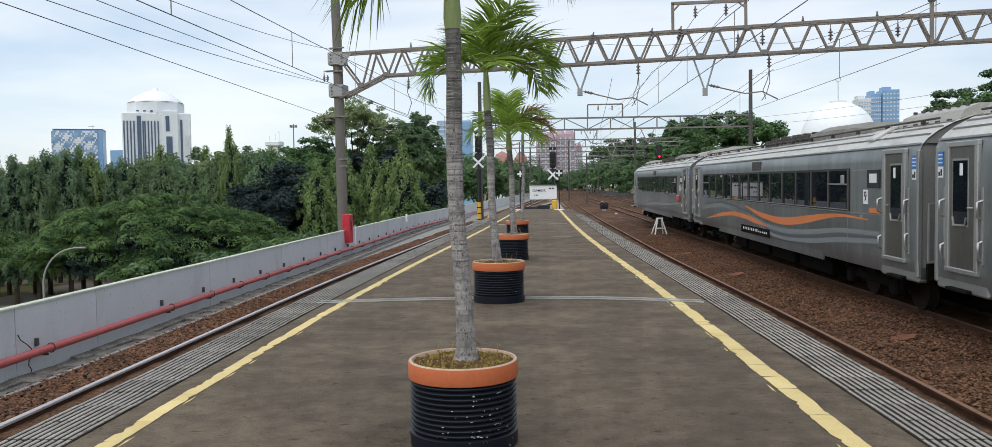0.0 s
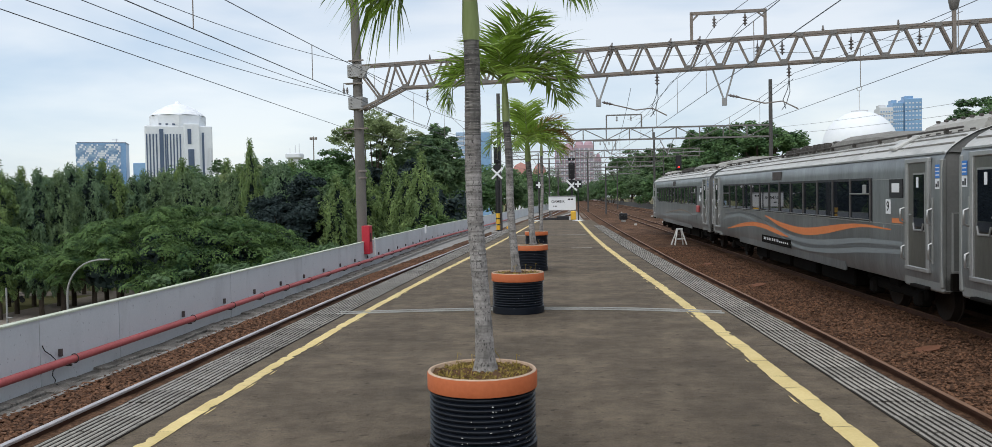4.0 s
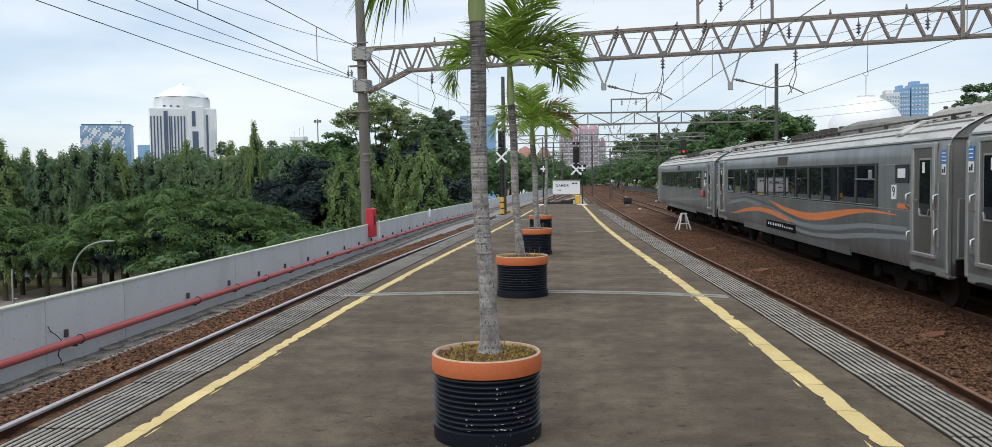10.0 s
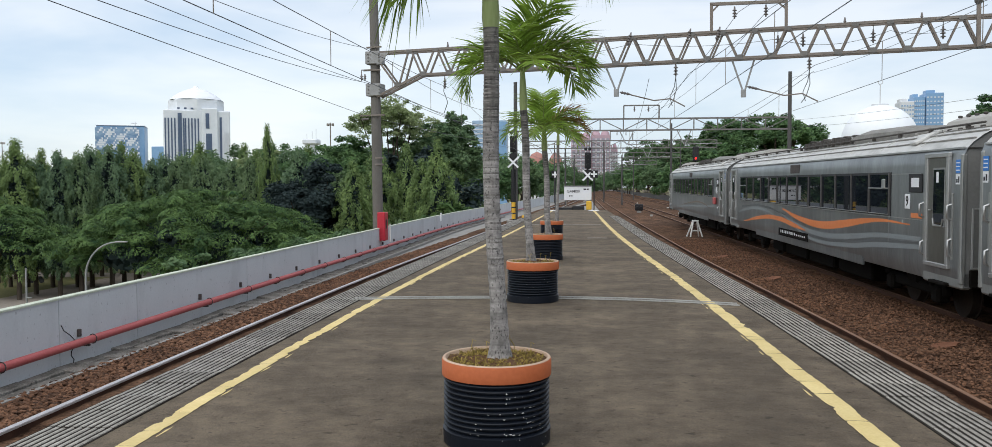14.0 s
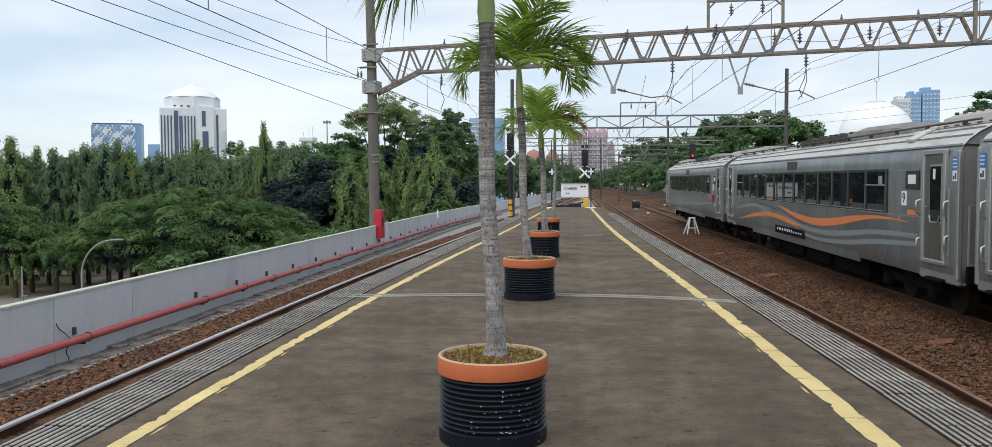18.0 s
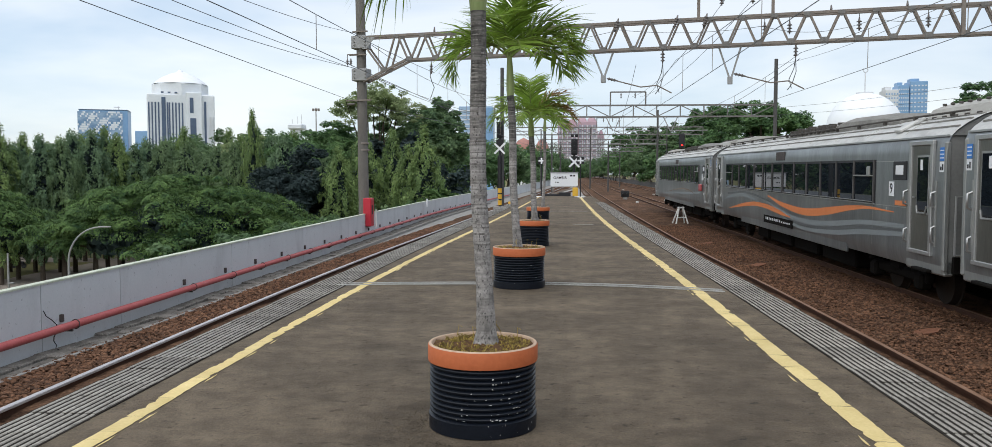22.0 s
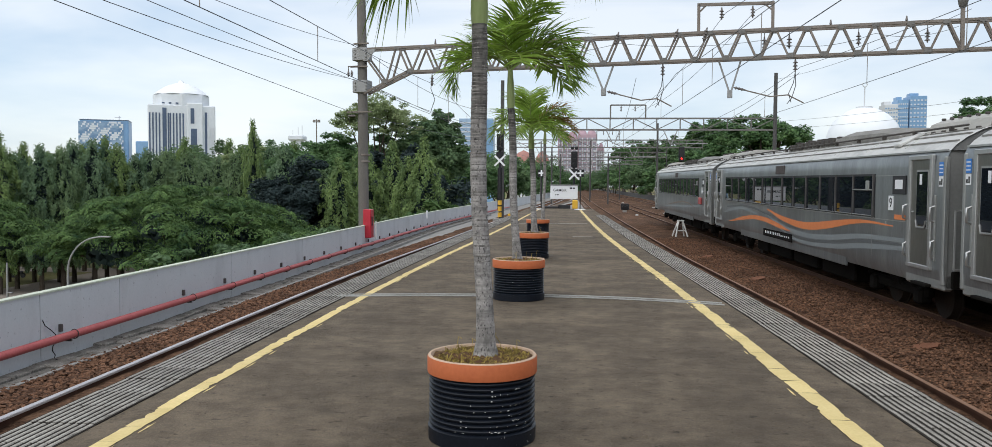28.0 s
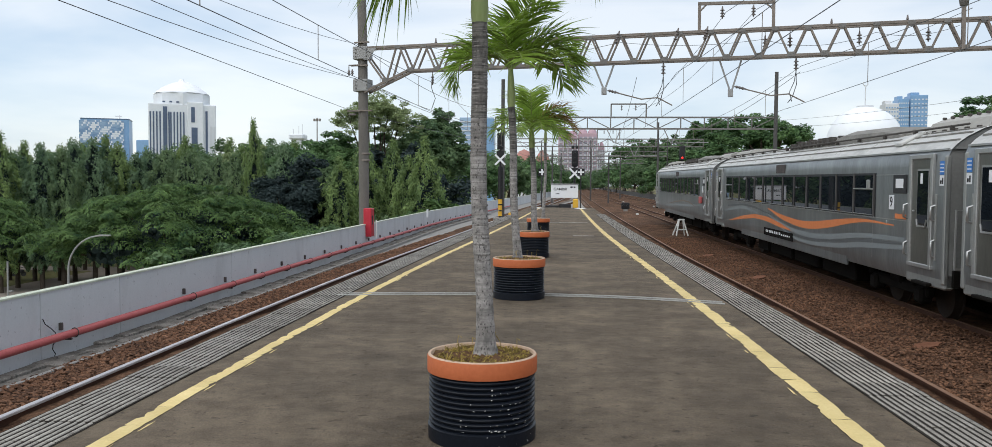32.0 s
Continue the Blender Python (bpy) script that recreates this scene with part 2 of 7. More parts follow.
DRY_FROND = tex_material("dry_leaflet", (0.16, 0.1, 0.03), (0.34, 0.2, 0.07), 0.7, scale=2.5, fine=25, bump=0.0, random_amount=0.3, leaf=True)
BRACKET = tex_material("bracket_steel", (0.05, 0.045, 0.042), (0.12, 0.1, 0.095), 0.7, 0.3, scale=6, fine=40, bump=0.2)
GALV = tex_material("weathered_steel", (0.15, 0.128, 0.11), (0.29, 0.255, 0.225), 0.65, 0.35, scale=2, fine=40, bump=0.2)
GALV_DARK = tex_material("aged_steel", (0.12, 0.115, 0.11), (0.24, 0.23, 0.215), 0.65, 0.3, scale=2, fine=30, bump=0.2)
GALV_LIGHT = tex_material("galvanised_steel", (0.22, 0.22, 0.215), (0.37, 0.372, 0.372), 0.55, 0.35, scale=3, fine=30, bump=0.15)
POLE_CONC = tex_material("concrete_pole", (0.1, 0.093, 0.085), (0.2, 0.187, 0.17), 0.9, scale=1.5, fine=50, bump=0.3, stretch=(1, 1, 0.3))
POLE_DARK = tex_material("dark_pole", (0.055, 0.055, 0.055), (0.12, 0.115, 0.11), 0.8, 0.1, scale=1.5, fine=30, bump=0.2, stretch=(1, 1, 0.3))
WIRE = tex_material("wire", (0.08, 0.085, 0.09), (0.15, 0.155, 0.16), 0.6, 0.4, scale=2, fine=20, bump=0)
INSUL = tex_material("insulator", (0.1, 0.085, 0.08), (0.22, 0.2, 0.19), 0.3, scale=3, fine=20, bump=0)
BLACK = tex_material("black_paint", (0.01, 0.01, 0.011), (0.03, 0.03, 0.032), 0.5, scale=3, fine=40, bump=0.05)
STEEL_BODY = tex_material("stainless_body", (0.19, 0.204, 0.206), (0.295, 0.312, 0.314), 0.33, 0.6, scale=0.7, fine=18, bump=0.05, stretch=(1, 1, 0.35), spread=0.22)
STEEL_DULL = tex_material("stainless_dull", (0.25, 0.255, 0.243), (0.4, 0.405, 0.39), 0.42, 0.6, scale=1.5, fine=25, bump=0.06, stretch=(1, 1, 0.3))
STEEL_FRAME = tex_material("bright_steel", (0.4, 0.4, 0.39), (0.54, 0.54, 0.53), 0.35, 0.75, scale=2, fine=25, bump=0.02)
CAR_ROOF = tex_material("train_roof", (0.42, 0.42, 0.4), (0.62, 0.62, 0.6), 0.55, 0.15, scale=1.0, fine=12, bump=0.08, stretch=(0.4, 2, 1))
UNIT_PALE = tex_material("pale_roof_unit", (0.3, 0.29, 0.262), (0.46, 0.448, 0.415), 0.65, 0.1, scale=2.0, fine=14, bump=0.1, stretch=(1, 0.5, 1))
CAR_END = tex_material("train_end", (0.17, 0.172, 0.166), (0.27, 0.272, 0.262), 0.6, 0.2, scale=2, fine=20, bump=0.05)
DOOR_STEEL = tex_material("door_steel", (0.13, 0.128, 0.115), (0.23, 0.226, 0.205), 0.32, 0.7, scale=1.2, fine=20, bump=0.05, stretch=(1, 1, 0.3))
# near-black: shade under the coaches is in this colour; also the matt fleet plate
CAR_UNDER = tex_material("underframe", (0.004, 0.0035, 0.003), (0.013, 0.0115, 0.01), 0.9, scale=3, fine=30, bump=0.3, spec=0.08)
AC_GREY = tex_material("roof_unit", (0.15, 0.145, 0.132), (0.3, 0.29, 0.265), 0.75, 0.15, scale=1.6, fine=14, bump=0.25, stretch=(1, 0.6, 1), spread=0.18)
CAR_GLASS = tex_material("tinted_glass", (0.006, 0.008, 0.011), (0.012, 0.016, 0.021), 0.015, 0.0, scale=1, fine=5, bump=0.0, spec=0.2)
WAVE_ORANGE = tex_material("orange_stripe", (0.56, 0.165, 0.05), (0.68, 0.23, 0.085), 0.45, 0.0, scale=1.5, fine=15, bump=0.03)
WAVE_LIGHT = tex_material("light_stripe", (0.27, 0.3, 0.31), (0.34, 0.37, 0.38), 0.42, 0.5, scale=1.5, fine=15, bump=0.03)
WAVE_DARK = tex_material("dark_stripe", (0.13, 0.14, 0.145), (0.18, 0.19, 0.195), 0.42, 0.5, scale=1.5, fine=15, bump=0.03)
WAVE_FADED = tex_material("faded_stripe", (0.2, 0.165, 0.13), (0.3, 0.25, 0.2), 0.45, 0.3, scale=1.5, fine=15, bump=0.03)
BLUE = tex_material("blue_sticker", (0.03, 0.16, 0.5), (0.05, 0.22, 0.6), 0.5, scale=3, fine=20, bump=0)
SIGN_WHITE = tex_material("sign_white", (0.7, 0.71, 0.72), (0.8, 0.81, 0.82), 0.4, scale=1, fine=12, bump=0.02)
SIGN_YELLOW = tex_material("machine_yellow", (0.6, 0.34, 0.03), (0.75, 0.45, 0.06), 0.5, scale=2, fine=20, bump=0.05)
SIGNAL_RED = glow_material("red_signal_light", (1.0, 0.015, 0.01), 3.0)
GRASS = tex_material("grass", (0.09, 0.1, 0.03), (0.2, 0.18, 0.075), 0.95, scale=0.15, fine=2.0, bump=0.3, spread=0.2)
PATH_DIRT = tex_material("bare_path", (0.2, 0.17, 0.14), (0.32, 0.28, 0.24), 0.95, scale=0.3, fine=4, bump=0.1)
BARK = tex_material("bark", (0.03, 0.024, 0.018), (0.1, 0.08, 0.06), 0.95, scale=1.5, fine=14, bump=0.5, stretch=(1, 1, 0.3))
LEAF_MAST = tex_material("mast_tree_leaves", (0.03, 0.076, 0.041), (0.235, 0.325, 0.142), 0.6, scale=0.7, fine=3.0, bump=0, random_amount=0.18, leaf=0.3, spread=0.24, stretch=(1, 1, 0.5))
LEAF_MAST_BRIGHT = tex_material("bright_mast_tree_leaves", (0.036, 0.088, 0.036), (0.28, 0.38, 0.122), 0.6, scale=0.7, fine=3.0, bump=0, random_amount=0.18, leaf=0.3, spread=0.24, stretch=(1, 1, 0.5))
LEAF_MAST_DEEP = tex_material("deep_mast_tree_leaves", (0.03, 0.078, 0.048), (0.215, 0.315, 0.155), 0.6, scale=0.7, fine=3.0, bump=0, random_amount=0.18, leaf=0.3, spread=0.24, stretch=(1, 1, 0.5))
LEAF_RAIN = tex_material("rain_tree_leaves", (0.016, 0.05, 0.023), (0.15, 0.24, 0.073), 0.7, scale=0.7, fine=3.0, bump=0, random_amount=0.2, leaf=0.14, spread=0.14, spec=0.15)
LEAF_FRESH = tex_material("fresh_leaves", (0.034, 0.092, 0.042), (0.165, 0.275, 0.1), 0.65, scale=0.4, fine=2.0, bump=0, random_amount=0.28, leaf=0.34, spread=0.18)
# dark leaf colour that carries the shade within and below the crowns
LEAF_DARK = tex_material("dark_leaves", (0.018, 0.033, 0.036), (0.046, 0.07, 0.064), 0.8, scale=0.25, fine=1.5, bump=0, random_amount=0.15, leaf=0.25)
LEAF_MID = tex_material("mixed_leaves", (0.04, 0.095, 0.05), (0.205, 0.3, 0.135), 0.65, scale=0.4, fine=2.0, bump=0, random_amount=0.28, leaf=0.4, spread=0.18)
LEAF_PALE = tex_material("pale_leaves", (0.2, 0.27, 0.125), (0.4, 0.46, 0.24), 0.65, scale=0.3, fine=1.4, bump=0, random_amount=0.3, leaf=0.65)
B_WHITE = tex_material("white_cladding", (0.62, 0.66, 0.7), (0.76, 0.79, 0.82), 0.6, scale=0.05, fine=0.6, bump=0)
B_GREYGLASS = tex_material("far_glass", (0.06, 0.09, 0.15), (0.11, 0.15, 0.23), 0.3, scale=0.1, fine=0.8, bump=0)
B_BLUE = tex_material("blue_cladding", (0.14, 0.25, 0.41), (0.3, 0.42, 0.56), 0.4, scale=0.08, fine=0.3, bump=0, spread=0.07, stretch=(0.6, 1, 1.6))
B_BLUE2 = tex_material("blue_tower_glass", (0.15, 0.29, 0.49), (0.25, 0.41, 0.61), 0.35, scale=0.05, fine=0.6, bump=0)
# paler copy of the tower blue; distance haze is put into the colour
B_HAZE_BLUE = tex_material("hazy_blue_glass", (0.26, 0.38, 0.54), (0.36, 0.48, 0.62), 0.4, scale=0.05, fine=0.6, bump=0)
B_PINK = tex_material("pink_render", (0.4, 0.28, 0.32), (0.5, 0.36, 0.4), 0.8, scale=0.05, fine=0.5, bump=0)
B_PALE = tex_material("pale_render", (0.55, 0.57, 0.6), (0.68, 0.7, 0.72), 0.8, scale=0.05, fine=0.5, bump=0)
# window glass lightened so that its colour carries the haze of distance
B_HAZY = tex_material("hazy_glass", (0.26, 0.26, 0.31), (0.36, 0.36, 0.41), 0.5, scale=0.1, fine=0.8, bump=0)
B_DOME = tex_material("white_dome", (0.74, 0.77, 0.8), (0.84, 0.87, 0.9), 0.5, scale=0.05, fine=0.5, bump=0)
B_TERRA = tex_material("terracotta_dome", (0.33, 0.16, 0.13), (0.42, 0.22, 0.19), 0.8, scale=0.1, fine=0.6, bump=0)

mottle(TRUNK_BARE, ((3.0, 0.42, 0.6, 1.15, 0.5, 5.0, (0.6, 0.6, 13)), (26.0, 0.5, 0.62, 1.0, 0.6, 3.0, (1, 1, 0.4))))
mottle(TRUNK_RING, ((24.0, 0.42, 0.6, 0.55, 1.25, 3.0, (1, 1, 0.3)),))
mottle(TRUNK, ((20.0, 0.5, 0.6, 1.0, 0.72, 4.0, (1, 1, 0.35)), (3.2, 0.44, 0.62, 1.16, 0.74, 5.0, (0.6, 0.6, 9)), (9.0, 0.56, 0.66, 1.0, 0.6, 5.0, EVEN), (70.0, 0.59, 0.64, 1.0, 0.3, 2.0, (1.4, 1.4, 0.6)), (5.0, 0.4, 0.6, 0.8, 1.12, 4.0, EVEN)))
mottle(WALL_PAINT, ((1.3, 0.5, 0.75, 1.0, 0.82, 6.0, (1, 1, 0.35)), (14.0, 0.66, 0.72, 1.0, 0.7, 2.0, EVEN)))
mottle(STEEL_BODY, ((2.2, 0.42, 0.62, 0.86, 1.12, 6.0, (1, 1, 0.12)), (0.35, 0.4, 0.6, 0.9, 1.1, 3.0, EVEN)))
mottle(CAR_ROOF, ((2.5, 0.5, 0.68, 1.0, 0.72, 6.0, (1, 0.3, 1)),))
mottle(BALLAST, ((0.5, 0.4, 0.6, 0.75, 1.35, 5.0, (1, 0.35, 1)),))
mottle(RIB, ((7.0, 0.55, 0.68, 1.0, 0.5, 6.0, EVEN),))
mottle(DIRTY, ((9.0, 0.55, 0.66, 1.0, 0.4, 5.0, EVEN), (13.0, 0.62, 0.68, 1.0, 1.6, 3.0, EVEN)))


# ---- mesh helpers ----
class Geo:
    """A list of vertices and faces that grows shape by shape."""

    def __init__(self):
        self.v, self.f = [], []

    def add(self, verts, faces):
        n = len(self.v)
        self.v += [tuple(p) for p in verts]
        self.f += [tuple(i + n for i in q) for q in faces]
        return self

    def box(self, c, s, turn=None):
        c = Vector(c)
        m = turn if turn is not None else Matrix.Identity(3)
        pts = [c + m @ Vector((x * s[0] / 2, y * s[1] / 2, z * s[2] / 2)) for z in (-1, 1) for y in (-1, 1) for x in (-1, 1)]
        return self.add(pts, [(0, 2, 3, 1), (4, 5, 7, 6), (0, 1, 5, 4), (2, 6, 7, 3), (0, 4, 6, 2), (1, 3, 7, 5)])

    def bbox(self, c, s, b=0.01):
        """A box with chamfered edges."""
        bm = bmesh.new()
        bmesh.ops.create_cube(bm, size=1)
        bmesh.ops.scale(bm, vec=s, verts=bm.verts)
        bmesh.ops.bevel(bm, geom=bm.edges[:], offset=b, segments=1, affect="EDGES")
        bmesh.ops.translate(bm, vec=c, verts=bm.verts)
        bm.verts.index_update()
        self.add([p.co for p in bm.verts], [[p.index for p in q.verts] for q in bm.faces])
        bm.free()
        return self

    def tube(self, path, r, n=8, caps=True):
        """A round bar along a path; r is a number or one a point."""
        path = [Vector(p) for p in path]
        rs = [r] * len(path) if not hasattr(r, "__len__") else r
        verts, faces = [], []
        side = None
        for i, p in enumerate(path):
            d = (path[min(i + 1, len(path) - 1)] - path[max(i - 1, 0)]).normalized()
            if side is None:
                side = d.orthogonal().normalized()
            side = (side - d * side.dot(d)).normalized()
            up = d.cross(side)
            verts += [p + rs[i] * (math.cos(2 * math.pi * k / n) * side + math.sin(2 * math.pi * k / n) * up) for k in range(n)]
        for i in range(len(path) - 1):
            for k in range(n):
                a, b = i * n + k, i * n + (k + 1) % n
                faces.append((a, b, b + n, a + n))
        if caps:
            faces += [tuple(range(n - 1, -1, -1)), tuple(range(len(verts) - n, len(verts)))]
        return self.add(verts, faces)

    def lathe(self, profile, n=32, c=(0, 0, 0)):
        """A turned shape from (radius, height) pairs."""
        verts = [(c[0] + r * math.cos(2 * math.pi * k / n), c[1] + r * math.sin(2 * math.pi * k / n), c[2] + z) for r, z in profile for k in range(n)]
        faces = [(i * n + k, i * n + (k + 1) % n, (i + 1) * n + (k + 1) % n, (i + 1) * n + k) for i in range(len(profile) - 1) for k in range(n)]
        return self.add(verts, faces)

    def sweep(self, section, stations, closed=True, caps=False):
        """A section of (x, z) pairs carried through stations (x offset, y, z offset)."""
        n = len(section)
        verts = [(sx + ox, y, sz + oz) for ox, y, oz in stations for sx, sz in section]
        faces = []
        for i in range(len(stations) - 1):
            for k in range(n if closed else n - 1):
                a, b = i * n + k, i * n + (k + 1) % n
                faces.append((a, b, b + n, a + n))
        if caps:
            faces += [tuple(range(n - 1, -1, -1)), tuple(range((len(stations) - 1) * n, len(stations) * n))]
        return self.add(verts, faces)

    def mesh(self, name, material, smooth=None):
        me = bpy.data.meshes.new(name)
        me.from_pydata(self.v, [], self.f)
        me.materials.append(material)
        if smooth is not None:
            me.polygons.foreach_set("use_smooth", [True] * len(me.polygons))
            me.set_sharp_from_angle(angle=radians(smooth))
        me.update()
        return me


def part(name, geo, material, parent, label="", smooth=None, at=None):
    """Links a mesh as one object under a thing or a part."""
    data = geo.mesh(name, material, smooth) if isinstance(geo, Geo) else geo
    ob = new(name, data)
    ob.parent = parent
    if at is not None:
        ob.matrix_basis = at
    return tagged(ob, label)


def thing(name, at, label, category, group="", kind=""):
    ob = new(name)
    ob.empty_display_size = 0.2
    ob.matrix_basis = at
    return tagged(ob, label, category, group, kind)


def solid(name, geo, material, label, category="", group="", kind="", smooth=None, at=None):
    ob = new(name, geo.mesh(name, material, smooth))
    if at is not None:
        ob.matrix_basis = at
    return tagged(ob, label, category, group, kind)


def lettering(name, text, size, material, parent, at, depth=0.004):
    cu = bpy.data.curves.new(name, "FONT")
    cu.body, cu.size, cu.extrude, cu.align_x, cu.align_y = text, size, depth, "CENTER", "CENTER"
    cu.offset = size * 0.006
    tmp = new("tmp", cu)
    me = bpy.data.meshes.new_from_object(tmp.evaluated_get(bpy.context.evaluated_depsgraph_get()))
    bpy.data.objects.remove(tmp)
    me.materials.clear()
    me.materials.append(material)
    return part(name, me, material, parent, at=at)


def along(y, pts):
    """A smooth line across the plan: x at y from a few (y, x) pairs."""
    ys, xs = [p[0] for p in pts], [p[1] for p in pts]
    return float(np.mean([np.interp(y + d, ys, xs) for d in (-5, -3, -1, 1, 3, 5)]))


EDGE_R = [(-40, 2.64), (6, 2.62), (11, 2.585), (16, 2.46), (22, 2.35), (28, 2.28), (54, 2.15), (90, 2.15)]
EDGE_L = [(-40, -3.24), (5, -3.25), (9, -3.3), (12, -3.25), (16, -3.15), (27, -2.79), (54, -2.05), (90, -1.2)]
LINE_R = [(-40, 1.88), (6, 1.845), (12, 1.77), (16, 1.63), (22, 1.44), (30, 1.33), (52, 1.28), (90, 1.28)]
LINE_L = [(-40, -2.57), (4, -2.59), (9, -2.655), (12, -2.65), (16.4, -2.47), (27, -2.0), (54, -1.2), (90, -0.2)]
TRACK_R = [(-60, 4.03), (16, 4.02), (28, 3.74), (56, 3.72), (100, 3.97), (204, 5.0), (400, 8.0), (700, 14)]
TRACK_L = [(-60, -5.09), (15, -5.15), (24, -4.98), (34, -4.52), (54, -3.75), (70, -3.05), (100, -1.7), (140, 0.2), (204, 2.0), (400, 4.8), (700, 10)]
TRACK_T = [(-60, 7.7), (56, 7.7), (100, 8.0), (204, 9.2), (400, 12), (700, 18)]
TRACK_F = [(-60, 12.3), (56, 12.3), (100, 12.5), (204, 13.6), (400, 16.5), (700, 22)]
WALL_L = [(-60, -7.2), (47, -7.2), (80, -5.9), (115, -4.3), (204, -0.6), (400, 2.0), (700, 7)]
WALL_R = [(-60, 15.6), (60, 15.6), (100, 15.8), (204, 16.6), (400, 20), (700, 26)]
RAIL_Z = -0.9
YS_NEAR = [-40 + 2 * i for i in range(51)]
YS = YS_NEAR + [70, 80, 90, 100, 120, 140, 160, 180, 200, 240, 280, 320, 360, 400, 460, 520, 580, 640]


# ---- the large structure ----
GROUND_Z = -9.5
g = Geo().add([(-3000, -600, GROUND_Z), (3000, -600, GROUND_Z), (3000, 4500, GROUND_Z), (-3000, 4500, GROUND_Z)], [(0, 1, 2, 3)])
solid("ground", g, GRASS, "patchy brown-green park lawn below the raised railway", kind="structure")

# footpath on the lawn, seen between the trunks
g = Geo()
for i in range(24):
    x0, x1 = -140 + i * 5, -135 + i * 5
    y0, y1 = 104 + 3 * math.sin(i * 0.3), 104 + 3 * math.sin((i + 1) * 0.3)
    g.add([(x0, y0 - 2.5, GROUND_Z + 0.02), (x1, y1 - 2.5, GROUND_Z + 0.02), (x1, y1 + 2.5, GROUND_Z + 0.02), (x0, y0 + 2.5, GROUND_Z + 0.02)], [(0, 1, 2, 3)])
solid("footpath", g, PATH_DIRT, "pale bare earth footpath across the park lawn", kind="structure")
g = Geo()
for i in range(14):
    y0, y1 = 20 + 6 * i, 26 + 6 * i
    xa, xb = -47 - 5 * math.sin(i * 0.15), -47 - 5 * math.sin((i + 1) * 0.15)
    g.add([(xa - 5, y0, GROUND_Z + 0.03), (xa + 5, y0, GROUND_Z + 0.03), (xb + 5, y1, GROUND_Z + 0.03), (xb - 5, y1, GROUND_Z + 0.03)], [(0, 1, 2, 3)])
solid("road", g, PATH_DIRT, "dusty park road below the railway wall", kind="structure")

# railway deck with ballast bed
g = Geo()
for a, b in zip(YS[:-1], YS[1:]):
    la, lb, ra, rb = along(a, WALL_L) - 0.2, along(b, WALL_L) - 0.2, along(a, WALL_R) + 0.2, along(b, WALL_R) + 0.2
    n = len(g.v)
    g.add([(la, a, -1.06), (ra, a, -1.06), (rb, b, -1.06), (lb, b, -1.06), (la, a, -2.6), (ra, a, -2.6), (rb, b, -2.6), (lb, b, -2.6)],
          [(0, 1, 2, 3), (7, 6, 5, 4), (0, 3, 7, 4), (1, 5, 6, 2)])
solid("railway_deck", g, CONCRETE, "raised concrete railway deck", kind="structure")
for k in range(14):
    y = -30 + 25 * k
    solid("deck_pier", Geo().bbox((along(y, TRACK_R), y, -6.05), (9, 1.8, 6.9), 0.1), CONCRETE, "broad concrete pier under the railway deck", "pier", "deck piers", kind="structure")


def bed(name, left, right, label):
    """Ballast between two lines, uneven across and along."""
    rnd = random.Random(name)
    g = Geo()
    cols = 9
    ys = [-12 + 0.5 * i for i in range(144)] + [y for y in YS if y > 60]
    for y in ys:
        a, b = left(y), right(y)
        for c in range(cols):
            x = a + (b - a) * c / (cols - 1)
            g.v.append((x, y, -1.0 + rnd.uniform(-0.025, 0.025) - (0.04 if c in (0, cols - 1) else 0)))
    for i in range(len(ys) - 1):
        for c in range(cols - 1):
            k = i * cols + c
            g.f.append((k, k + 1, k + cols + 1, k + cols))
    return solid(name, g, BALLAST, label, kind="structure", smooth=60)


bed("ballast_bed_left", lambda y: along(y, TRACK_L) - 1.62, lambda y: along(y, TRACK_L) + 1.5, "brown stone ballast under the rails beside the parapet")
bed("ballast_bed_right", lambda y: along(y, TRACK_R) - 1.2, lambda y: along(y, WALL_R) - 0.3, "reddish brown stone ballast between the rails and the train")

# platform slab
g = Geo()
ys = [y for y in YS if y <= 54]
for y in ys:
    l, r = along(y, EDGE_L) + 0.02, along(y, EDGE_R) - 0.02
    n = len(g.v)
    g.v += [(l, y, -1.06), (l, y, -0.012), (l + 0.5, y, 0.0), (r - 0.5, y, 0.0), (r, y, -0.012), (r, y, -1.06)]
for i in range(len(ys) - 1):
    for c in range(5):
        k = i * 6 + c
        g.f.append((k, k + 1, k + 7, k + 6))
g.f.append(tuple(range((len(ys) - 1) * 6, len(ys) * 6)))
platform = solid("platform", g, ASPHALT, "worn dark grey asphalt island platform", kind="structure")

# ramp at the platform's far end
g = Geo()
g.add([(-1.9, 54, -0.005), (2.0, 54, -0.005), (2.2, 66, -0.95), (-1.4, 66, -0.95)], [(0, 1, 2, 3)])
solid("platform_ramp", g, CONCRETE, "sloping concrete ramp at the end of the platform", kind="structure")


